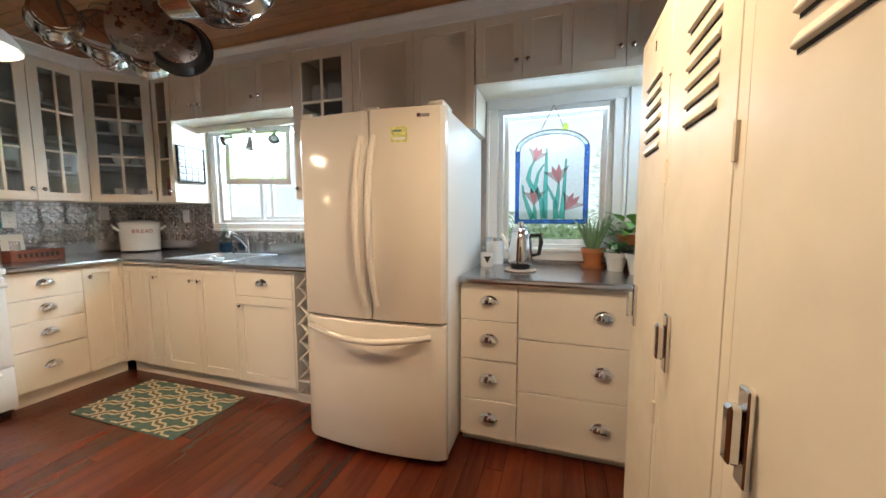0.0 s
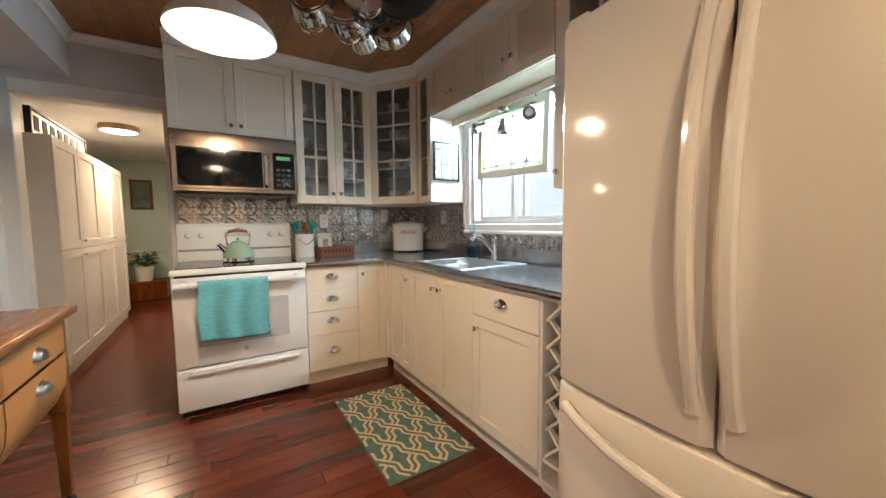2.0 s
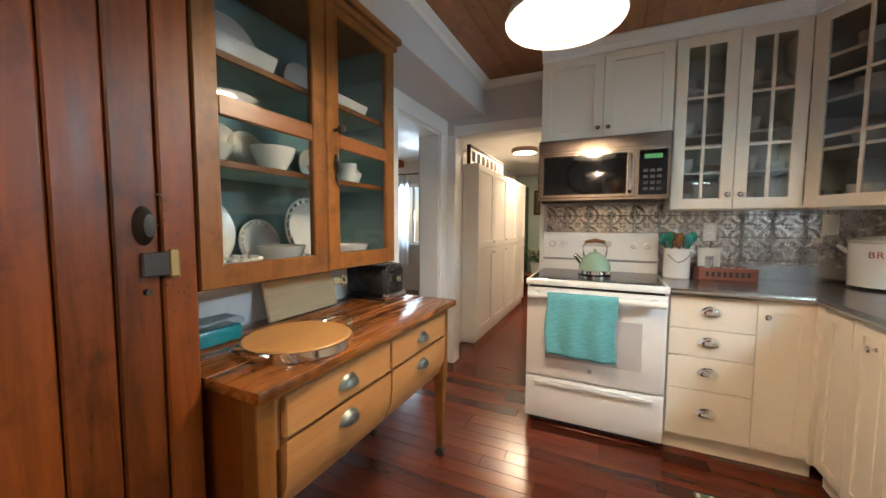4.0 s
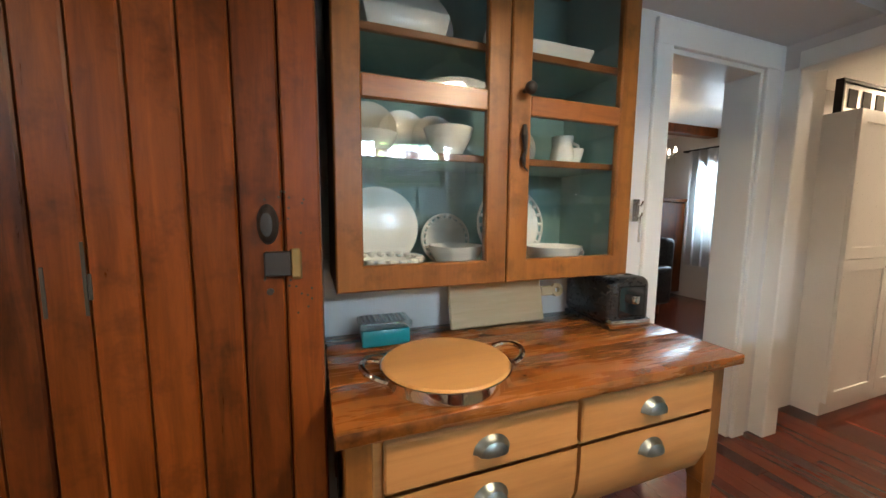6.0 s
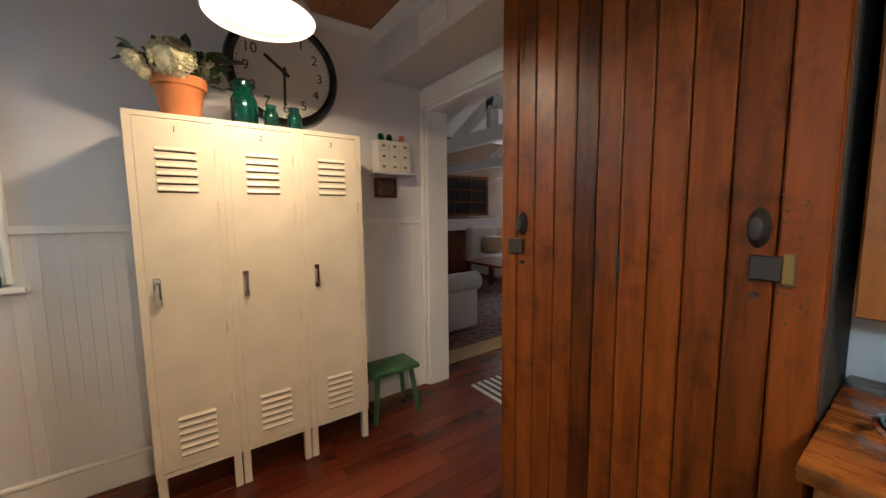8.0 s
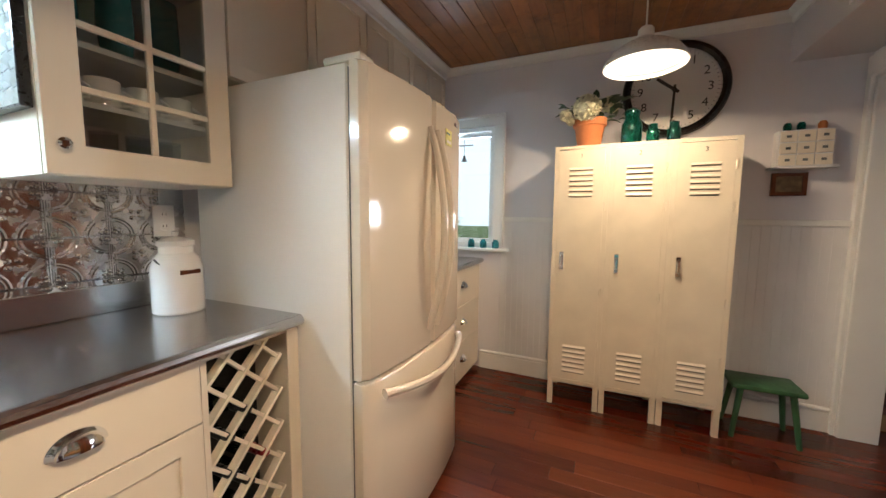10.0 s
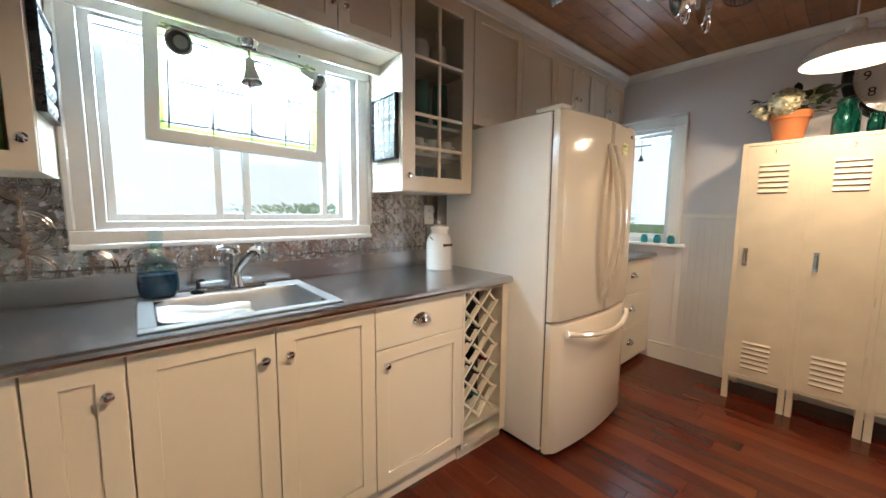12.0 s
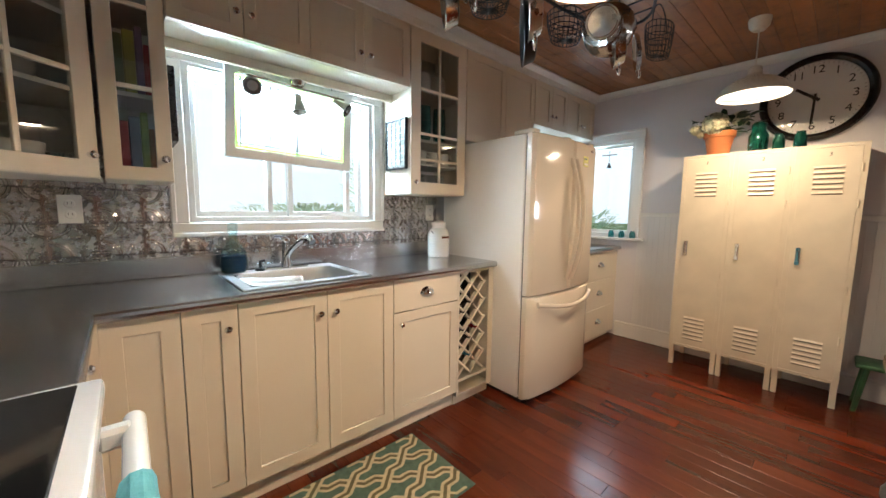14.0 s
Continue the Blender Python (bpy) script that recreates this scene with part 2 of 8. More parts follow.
def cyl(bm, p, q, r, r2=None, seg=16, caps=True):
    p, q = Vector(p), Vector(q)
    d = q - p
    m = Matrix.Translation((p + q) / 2) @ d.to_track_quat("Z", "Y").to_matrix().to_4x4()
    bmesh.ops.create_cone(bm, cap_ends=caps, segments=seg, radius1=r, radius2=r if r2 is None else r2, depth=d.length, matrix=m)
    return bm


def ball(bm, c, r, s=(1, 1, 1), u=14, v=8):
    bmesh.ops.create_uvsphere(bm, u_segments=u, v_segments=v, radius=r, matrix=Matrix.Translation(c) @ Matrix.Diagonal((*s, 1)))
    return bm


def lathe(bm, prof, c=(0, 0, 0), seg=24, m=None, s=(1, 1)):
    """Turns a profile of (radius, height) about the upright through c."""
    m = m or Matrix.Translation(c)
    rings = []
    for r, z in prof:
        if r < 1e-5:
            rings.append([bm.verts.new(m @ Vector((0, 0, z)))])
        else:
            rings.append([bm.verts.new(m @ Vector((r * s[0] * math.cos(2 * math.pi * i / seg), r * s[1] * math.sin(2 * math.pi * i / seg), z))) for i in range(seg)])
    for a, b in zip(rings, rings[1:]):
        for i in range(seg):
            j = (i + 1) % seg
            vs = [a[i % len(a)], a[j % len(a)], b[j % len(b)], b[i % len(b)]]
            vs = [v for k, v in enumerate(vs) if v not in vs[:k]]
            if len(vs) > 2:
                bm.faces.new(vs)
    return bm


def tube(bm, pts, r, seg=8, closed=False):
    pts = [Vector(p) for p in pts]
    n = len(pts)
    rings, up = [], None
    for i, p in enumerate(pts):
        a = pts[(i - 1) % n] if closed or i else p
        b = pts[(i + 1) % n] if closed or i < n - 1 else p
        t = (b - a).normalized()
        if up is None:
            up = Vector((0, 0, 1)) if abs(t.z) < 0.9 else Vector((1, 0, 0))
        x = up.cross(t).normalized()
        up = t.cross(x).normalized()
        rr = r[i] if isinstance(r, (list, tuple)) else r
        rings.append([bm.verts.new(p + rr * (math.cos(2 * math.pi * k / seg) * x + math.sin(2 * math.pi * k / seg) * up)) for k in range(seg)])
    pairs = list(zip(rings, rings[1:])) + ([(rings[-1], rings[0])] if closed else [])
    for a, b in pairs:
        for k in range(seg):
            bm.faces.new((a[k], a[(k + 1) % seg], b[(k + 1) % seg], b[k]))
    if not closed:
        bm.faces.new(rings[0][::-1]), bm.faces.new(rings[-1])
    return bm


def sheet(bm, rows):
    """A surface through rows of points."""
    vs = [[bm.verts.new(p) for p in r] for r in rows]
    for a, b in zip(vs, vs[1:]):
        for i in range(len(a) - 1):
            bm.faces.new((a[i], a[i + 1], b[i + 1], b[i]))
    return bm


def prism(bm, outline, lo, hi, m):
    """An outline of (u, v) pushed from w = lo to w = hi, through m."""
    a, b = [bm.verts.new(m @ Vector((u, v, lo))) for u, v in outline], [bm.verts.new(m @ Vector((u, v, hi))) for u, v in outline]
    n = len(a)
    bm.faces.new(a[::-1]), bm.faces.new(b)
    for i in range(n):
        bm.faces.new((a[i], a[(i + 1) % n], b[(i + 1) % n], b[i]))
    return bm


def ring(bm, u0, u1, v0, v1, t, w0, w1, c=0.0018, t2=None):
    """A closed rectangular frame, its members t wide, with eased outer and inner edges."""
    t2 = t if t2 is None else t2
    loops = []
    for du, dv, w in ((0, 0, w0), (0, 0, w1 - c), (c, c, w1), (t - c, t2 - c, w1), (t, t2, w1 - c), (t, t2, w0)):
        loops.append([bm.verts.new(p) for p in ((u0 + du, v0 + dv, w), (u1 - du, v0 + dv, w), (u1 - du, v1 - dv, w), (u0 + du, v1 - dv, w))])
    for a, b in zip(loops, loops[1:] + loops[:1]):
        for i in range(4):
            bm.faces.new((a[i], a[(i + 1) % 4], b[(i + 1) % 4], b[i]))
    return bm


def put_mesh(name, bm, material, at, m=None, smooth=True):
    if m is not None:
        bmesh.ops.transform(bm, matrix=m, verts=bm.verts)
    bmesh.ops.transform(bm, matrix=Matrix.Translation(-at), verts=bm.verts)
    bmesh.ops.recalc_face_normals(bm, faces=bm.faces)
    me = bpy.data.meshes.new(name)
    bm.to_mesh(me)
    bm.free()
    me.materials.append(material)
    if smooth:
        for p in me.polygons:
            p.use_smooth = True
        me.set_sharp_from_angle(angle=radians(32))
    return new(name, me)


def anchor(ob):
    v = Vector((0, 0, 0))
    while ob:
        v, ob = v + ob.location, ob.parent
    return v


def part(name, bm, material, parent, label="", m=None, smooth=True):
    """One mesh under a thing or a part; bm is in the world's metres, or goes there through m."""
    ob = put_mesh(name, bm, material, anchor(parent), m, smooth)
    ob.parent = parent
    return tagged(ob, label)


def thing(name, at, label, category, group="", kind=""):
    ob = new(name)
    ob.empty_display_size = 0.05
    ob.location = at
    return tagged(ob, label, category, group, kind)


def solo(name, bm, material, label, category, group="", kind="", m=None, at=(0, 0, 0)):
    """A thing of one mesh."""
    ob = put_mesh(name, bm, material, Vector(at), m)
    ob.location = at
    return tagged(ob, label, category, group, kind)


def setting(name, bm, material, label="", smooth=False):
    return tagged(put_mesh(name, bm, material, Vector((0, 0, 0)), None, smooth), label, "", "", "structure")


# (u, v, w): along the wall to one's right, up, out of the wall
def on_north(y):
    return Matrix(((1, 0, 0, 0), (0, 0, -1, y), (0, 1, 0, 0), (0, 0, 0, 1)))


def on_west(x):
    return Matrix(((0, 0, 1, x), (1, 0, 0, 0), (0, 1, 0, 0), (0, 0, 0, 1)))


def on_south(y):
    return Matrix(((-1, 0, 0, 0), (0, 0, 1, y), (0, 1, 0, 0), (0, 0, 0, 1)))


def on_east(x):
    return Matrix(((0, 0, -1, x), (-1, 0, 0, 0), (0, 1, 0, 0), (0, 0, 0, 1)))


# ---- the large structure ----
XW, XE, YN, YS, ZC = -3.95, 0.44, 2.575, -0.23, 2.40
SINKWIN = (-2.99, -1.97, 1.16, 1.93)
LILYWIN = (-0.53, 0.16, 1.00, 1.90)
SIDEWIN = (1.83, 2.47, 1.00, 1.93)


def wall_with_holes(name, m, u0, u1, v0, v1, holes, depth, material, label):
    """A wall slab from w = -depth to 0 with rectangular openings right through it."""
    bm = B()
    us = sorted({u0, u1, *[h[0] for h in holes], *[h[1] for h in holes]})
    for a, b in zip(us, us[1:]):
        cuts = sorted((h[2], h[3]) for h in holes if h[0] <= a and h[1] >= b)
        z = v0
        for c, d in cuts + [(v1, v1)]:
            if c > z:
                bx(bm, a, b, z, c, -depth, 0)
            z = max(z, d)
    bmesh.ops.remove_doubles(bm, verts=bm.verts, dist=1e-5)
    bmesh.ops.transform(bm, matrix=m, verts=bm.verts)
    return setting(name, bm, material, label)


wall_north = wall_with_holes("wall_north", on_north(YN), XW - 0.12, XE + 0.15, -0.1, 2.6, [SINKWIN, LILYWIN], 0.16, WALL, "pale painted wall with two windows")
wall_east = wall_with_holes("wall_east", on_east(XE), -YN, 0.40, -0.1, 2.6, [(-SIDEWIN[1], -SIDEWIN[0], SIDEWIN[2], SIDEWIN[3])], 0.16, DAYWALL, "white painted wall with a window, coloured as if daylit")
wall_west = wall_with_holes("wall_west", on_west(XW), 0.585, YN, -0.1, 2.6, [], 0.12, WALL, "painted wall behind the stove")
setting("wall_west_header", bx(B(), XW - 0.12, XW, YS, 0.585, 2.0, 2.6), WALL, "painted header over the hall opening")
wall_south = wall_with_holes("wall_south", on_south(YS), -XE, 4.07, -0.1, 2.6, [(-0.40, 0.62, -0.1, 1.99), (3.12, 3.78, -0.1, 1.99)], 0.17, BEAD, "white painted wall with two doorways")
setting("bulkhead", bx(B(), XW, XE, YS, 0.11, 2.125, 2.45), WALL, "white painted bulkhead above the cupboards")

# kitchen ceiling of narrow boards, one mesh
bm = B()
y = 0.06
while y < YN + 0.05:
    x = -4.0 - random.random()
    while x < XE + 0.05:
        ln = random.uniform(0.8, 2.2)
        bx(bm, max(x, -4.05), min(x + ln, XE + 0.1) - 0.001, y, y + 0.0865, ZC + random.uniform(0, 0.0012), ZC + 0.02, 0.0022)
        x += ln
    y += 0.088
tagged(put_mesh("ceiling", bm, CEILW, Vector((0, 0, 0)), None, False), "knotty pine board ceiling", "", "", "structure")
setting("ceiling_backing", bx(B(), -4.1, XE + 0.2, -0.5, YN + 0.2, ZC + 0.03, ZC + 0.06), IRON, "dark backing above the boards")
setting("floor", bx(B(), -9, 6, -8, YN + 0.2, -0.06, -0.012), paint("dark_subfloor", (0.03, 0.012, 0.008), 0.8), "dark subfloor under the boards")


def crown(name, m, u0, u1, material=TRIM, top=ZC, s=1.0):
    prof = [(0, 0), (0.055, 0), (0.055, -0.012), (0.042, -0.022), (0.02, -0.04), (0.014, -0.058), (0.012, -0.075), (0, -0.078)]
    bm = B()
    a = [bm.verts.new(m @ Vector((u0, top + v * s, w * s))) for w, v in prof]
    b = [bm.verts.new(m @ Vector((u1, top + v * s, w * s))) for w, v in prof]
    for i in range(len(a) - 1):
        bm.faces.new((a[i], a[i + 1], b[i + 1], b[i]))
    bm.faces.new(a), bm.faces.new(b[::-1])
    return setting(name, bm, material, "white moulded cornice")


UPY, UPX = 2.25, -3.62
crown("cornice_north", on_north(UPY), -3.29, XE)
crown("cornice_west", on_west(UPX), 0.62, 2.0)
crown("cornice_east", on_east(XE), -UPY, -0.11, s=0.7)
crown("cornice_bulkhead", on_south(0.11), -XE, -XW, s=0.8)
crown("cornice_header", on_west(XW), 0.11, 0.62, s=0.7)
diag = Matrix.Translation((UPX, 1.99, 0)) @ Matrix.Rotation(math.atan2(UPY - 1.99, -3.28 - UPX), 4, "Z") @ Matrix(((1, 0, 0, 0), (0, 0, -1, 0), (0, 1, 0, 0), (0, 0, 0, 1)))
DIAGLEN = math.hypot(UPY - 1.99, -3.28 - UPX)
crown("cornice_corner", diag, -0.01, DIAGLEN + 0.01)


def board(name, m, u0, u1, v0, v1, w, material=TRIM, b=0.003, label="white painted trim"):
    ob = setting(name, bx(B(), u0, u1, v0, v1, 0.0, w, b), material, label)
    ob.data.transform(m)
    ob.data.update()
    if m.to_3x3().determinant() < 0:
        ob.data.flip_normals()
    return ob


# east wall: wainscot boards, rail, skirting
for a, b in ((-1.76, -1.32), (-0.40, 0.225)):
    u = a
    while u < b - 0.005:
        board("wainscot_board", on_east(XE), u, min(u + 0.0452, b), 0.0, 1.20, 0.008, BEAD, 0.0012, "narrow white beadboard")
        u += 0.0455
board("wainscot_rail", on_east(XE), -1.76, 0.225, 1.20, 1.235, 0.022)
board("baseboard_east", on_east(XE), -1.92, 0.225, 0.0, 0.125, 0.018)
board("baseboard_east_cap", on_east(XE), -1.92, 0.225, 0.125, 0.15, 0.024, b=0.008)


def casing(prefix, m, u0, u1, v0, v1, w, depth=0.02, sill=True):
    """Flat casing with a raised outer bead round an opening."""
    for k, (a, b, c, d) in (("left", (u0 - w, u0, v0, v1)), ("right", (u1, u1 + w, v0, v1)), ("head", (u0 - w, u1 + w, v1, v1 + w))):
        board(prefix + "_" + k, m, a, b, c, d, depth, b=0.004)
        e = 0.02
        if k == "left":
            a, b = a - 0.002, a + e
        elif k == "right":
            a, b = b - e, b + 0.002
        else:
            c, d = d - e, d + 0.002
        board(prefix + "_bead_" + k, m, a, b, c, d, depth + 0.012, b=0.005)
    if sill:
        board(prefix + "_sill", m, u0 - w, u1 + w, v0 - w * 0.95, v0, depth, b=0.004)
        board(prefix + "_bead_sill", m, u0 - w - 0.002, u1 + w + 0.002, v0 - w * 0.95 - 0.002, v0 - w * 0.95 + 0.02, depth + 0.012, b=0.005)


casing("trim_sink_window", on_north(YN), SINKWIN[0], SINKWIN[1], SINKWIN[2], SINKWIN[3] - 0.02, 0.07)
casing("trim_lily_window", on_north(YN), LILYWIN[0], LILYWIN[1], LILYWIN[2], LILYWIN[3], 0.075, sill=False)
board("trim_lily_window_apron", on_north(YN), LILYWIN[0] - 0.08, LILYWIN[1] + 0.08, 0.93, 1.0, 0.02)
board("trim_lily_window_stool", on_north(YN), LILYWIN[0] - 0.1, LILYWIN[1] + 0.1, 0.985, 1.008, 0.05, b=0.006)
board("trim_recess_panel", on_north(YN), 0.24, XE - 0.002, 0.93, 1.96, 0.035, b=0.004)
casing("trim_side_window", on_east(XE), -SIDEWIN[1], -SIDEWIN[0], SIDEWIN[2], SIDEWIN[3], 0.085, sill=False)
board("trim_side_window_stool", on_east(XE), -2.56, -1.70, 0.965, 0.99, 0.06, b=0.006)

# doorway casings and linings in the south wall
for k, (u0, u1) in (("living", (-0.40, 0.62)), ("dining", (3.12, 3.78))):
    m = on_south(YS)
    if k == "dining":
        board("trim_%s_left" % k, m, u0 - 0.10, u0, 0, 2.0, 0.02, b=0.004)
    board("trim_%s_head" % k, m, u0 - (0.10 if k == "dining" else 0.035), u1 + 0.10, 1.99, 2.10, 0.022, b=0.004)
    board("trim_%s_right" % k, m, u1, u1 + 0.10, 0, 1.99, 0.02, b=0.004)
    board("lining_%s_a" % k, m, u0 - 0.001, u0 + 0.02, 0, 1.99, -0.172)
    board("lining_%s_b" % k, m, u1 - 0.02, u1 + 0.001, 0, 1.99, -0.172)
    board("lining_%s_top" % k, m, u0, u1, 1.97, 1.992, -0.172)
board("trim_living_east", on_south(YS), -0.44, -0.40, 0, 2.0, 0.02)
setting("post", bx(B(), -4.07, XW + 0.004, YS - 0.01, YS + 0.075, 0, 2.0, 0.006), TRIM, "white painted door post")
setting("trim_hall_head", bx(B(), XW - 0.11, XW + 0.022, YS + 0.07, 0.60, 1.985, 2.07, 0.004), TRIM, "white painted head casing")
setting("trim_stove_end", bx(B(), XW - 0.125, XW + 0.02, 0.572, 0.60, 0, 2.0, 0.004), TRIM, "white painted wall end")


def window(name, m, u0, u1, v0, v1, bars, label):
    """Jamb box, sashes and panes in an opening; bars: the sashes' edges along u."""
    w = thing(name, m @ Vector(((u0 + u1) / 2, v0, -0.08)), label, "window", "", "structure")
    part("window_frame", ring(B(), u0, u1, v0, v1, 0.03, -0.15, -0.005), TRIM, w, m=m)
    for a, b, *back in bars:
        t, k = 0.028, back[0] if back else 0.0
        sash = part("sash", ring(B(), a, b, v0 + 0.03, v1 - 0.03, t, -0.105 - k, -0.07 - k), TRIM, w, m=m)
        g = part("pane", bx(B(), a + t * 0.6, b - t * 0.6, v0 + 0.045, v1 - 0.045, -0.09 - k, -0.086 - k), PANE, sash, m=m)
        g.visible_shadow = False
    return w


window("window_1", on_north(YN), SINKWIN[0], SINKWIN[1], SINKWIN[2], SINKWIN[3], ((-2.96, -2.583), (-2.497, -2.105), (-2.61, -2.0, 0.038)), "white sliding window above the sink")
window("window_2", on_north(YN), LILYWIN[0], LILYWIN[1], LILYWIN[2], LILYWIN[3], ((-0.50, 0.13),), "white window behind the stained glass panel")
window("window_3", on_east(XE), -SIDEWIN[1], -SIDEWIN[0], SIDEWIN[2], SIDEWIN[3], ((-2.44, -1.86),), "white window beside the lockers")

# ---- kitchen units ----


def knob(parent, m, u, v, w, r=0.014):
    bm = B()
    mm = m @ Matrix.Translation((u, v, w))
    lathe(bm, [(0.0, 0), (0.009, 0), (0.006, 0.006), (0.006, 0.012), (r, 0.018), (r, 0.024), (r * 0.6, 0.029), (0, 0.03)], seg=14, m=mm)
    return part("knob", bm, CHROME, parent, "round chrome knob")


def cup_pull(parent, m, u, v, w, s=1.0, material=CHROME, label="chrome cup pull"):
    """A half shell, open below, with a flat rim."""
    bm = B()
    rows = []
    n = 12
    for i in range(n + 1):
        a = math.pi * i / n
        rows.append([m @ Vector((u + s * 0.043 * math.cos(a) * k, v - 0.012 * s + s * 0.036 * math.sin(a) * k, w + s * 0.026 * h)) for k, h in ((1.15, 0.0), (1.12, 0.1), (0.98, 0.25), (0.85, 0.7), (0.55, 0.98), (0.0, 1.05))])
    sheet(bm, rows)
    bmesh.ops.remove_doubles(bm, verts=bm.verts, dist=1e-5)
    return part("cup_pull", bm, material, parent, label)


def slab_front(name, parent, m, u0, u1, v0, v1, w=0.0, material=CAB):
    g = 0.0018
    return part(name, bx(B(), u0 + g, u1 - g, v0 + g, v1 - g, w - 0.019, w, 0.0025), material, parent, m=m)


def shaker(parent, m, u0, u1, v0, v1, w=0.0, stile=0.058, name="door", material=CAB):
    g = 0.0018
    u0, u1, v0, v1 = u0 + g, u1 - g, v0 + g, v1 - g
    bm = ring(B(), u0, u1, v0, v1, stile, w - 0.019, w)
    door = part(name, bm, material, parent, m=m)
    part("panel", bx(B(), u0 + stile - 0.004, u1 - stile + 0.004, v0 + stile - 0.004, v1 - stile + 0.004, w - 0.016, w - 0.009), material, door, m=m)
    return door


def glazed(parent, m, u0, u1, v0, v1, w=0.0, stile=0.05, cols=2, rows=(0.34, 0.67)):
    """A door with muntins and panes."""
    g = 0.0018
    u0, u1, v0, v1 = u0 + g, u1 - g, v0 + g, v1 - g
    bm = ring(B(), u0, u1, v0, v1, stile, w - 0.019, w)
    door = part("door", bm, CAB, parent, m=m)
    uu = [u0 + stile + (u1 - u0 - 2 * stile) * i / cols for i in range(cols + 1)]
    vv = [v0 + stile] + [v0 + stile + (v1 - v0 - 2 * stile) * r for r in rows] + [v1 - stile]
    for u in uu[1:-1]:
        part("muntin", bx(B(), u - 0.008, u + 0.008, v0 + stile, v1 - stile, w - 0.016, w - 0.002, 0.002), CAB, door, m=m)
    for v in vv[1:-1]:
        part("muntin", bx(B(), u0 + stile, u1 - stile, v - 0.008, v + 0.008, w - 0.0165, w - 0.0025, 0.002), CAB, door, m=m)
    for a, b in zip(uu, uu[1:]):
        for c, d in zip(vv, vv[1:]):
            part("pane", bx(B(), a, b, c, d, w - 0.012, w - 0.009), CUPPANE, door, m=m)
    return door


def carcass(parent, m, u0, u1, v0, v1, depth, w=-0.02, material=CAB, shelves=(), inside=CABSHADE, t=0.016):
    """An open box behind the doors, and its shelves."""
    part("body", ring(B(), u0, u1, v0, v1, t, w - depth, w, 0.0006), material, parent, m=m)
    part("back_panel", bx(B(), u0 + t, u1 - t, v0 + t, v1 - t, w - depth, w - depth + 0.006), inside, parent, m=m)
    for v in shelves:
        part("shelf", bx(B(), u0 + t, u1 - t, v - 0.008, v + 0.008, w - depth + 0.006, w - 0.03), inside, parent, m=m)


def unit(name, m, u0, v0, label, category="cabinet", group=""):
    return thing(name, m @ Vector((u0, v0, 0)), label, category, group)


NB, WB, RB = on_north(1.985), on_west(-3.34), on_north(1.935)
ZT, TOE = 0.868, 0.095
BASE = "cream painted base cabinet under the steel worktop"

# base units along the north wall
c = unit("base_cabinet", NB, -3.10, 0, BASE, group="base cabinets")
carcass(c, NB, -3.32, -2.92, TOE, ZT, 0.55)
shaker(c, NB, -3.315, -3.10, TOE, ZT)
d = shaker(c, NB, -3.10, -2.92, TOE, ZT)
knob(d, NB, -2.957, 0.775, 0)
part("toe_kick", bx(B(), -3.32, -2.92, 0, TOE, -0.1, -0.04), CAB, c, m=NB)
c = unit("sink_cabinet", NB, -2.5, 0, "cream painted two-door cabinet below the sink", group="base cabinets")
carcass(c, NB, -2.92, -2.20, TOE, ZT - 0.16, 0.55)
for a, b, k in ((-2.92, -2.56, -2.596), (-2.56, -2.20, -2.522)):
    d = shaker(c, NB, a, b, TOE, ZT)
    knob(d, NB, k, 0.768, 0)
part("toe_kick", bx(B(), -2.92, -2.20, 0, TOE, -0.1, -0.04), CAB, c, m=NB)
c = unit("drawer_cabinet", NB, -2.0, 0, "cream cabinet with one drawer above a door", group="base cabinets")
carcass(c, NB, -2.20, -1.73, TOE, ZT, 0.55)
d = slab_front("drawer", c, NB, -2.20, -1.73, 0.69, ZT)
cup_pull(d, NB, -1.975, 0.782, 0)
d = shaker(c, NB, -2.20, -1.73, TOE, 0.69)
knob(d, NB, -2.155, 0.625, 0)
part("toe_kick", bx(B(), -2.20, -1.73, 0, TOE, -0.1, -0.04), CAB, c, m=NB)

# wine rack unit
rack = unit("wine_rack", NB, -1.57, 0, "cream wooden lattice wine rack with a few bottles", "wine rack")
# the back is coloured near-black to stand in for shade in the rack
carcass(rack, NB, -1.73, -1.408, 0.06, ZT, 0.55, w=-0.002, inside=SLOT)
part("toe_kick", bx(B(), -1.73, -1.41, 0, 0.06, -0.1, -0.03), CAB, rack, m=NB)
part("stile", bx(B(), -1.455, -1.408, 0.062, ZT, -0.001, 0.006, 0.002), CAB, rack, m=NB)
part("shelf", bx(B(), -1.714, -1.424, 0.15, 0.166, -0.5, -0.01), CAB, rack, m=NB)
# added sheet, coloured as the shade seen behind the lattice
part("shade_liner", bx(B(), -1.713, -1.426, 0.167, 0.85, -0.2, -0.19), SLOT, rack, m=NB)
ru0, ru1, rv0, rv1 = -1.712, -1.457, 0.17, 0.85
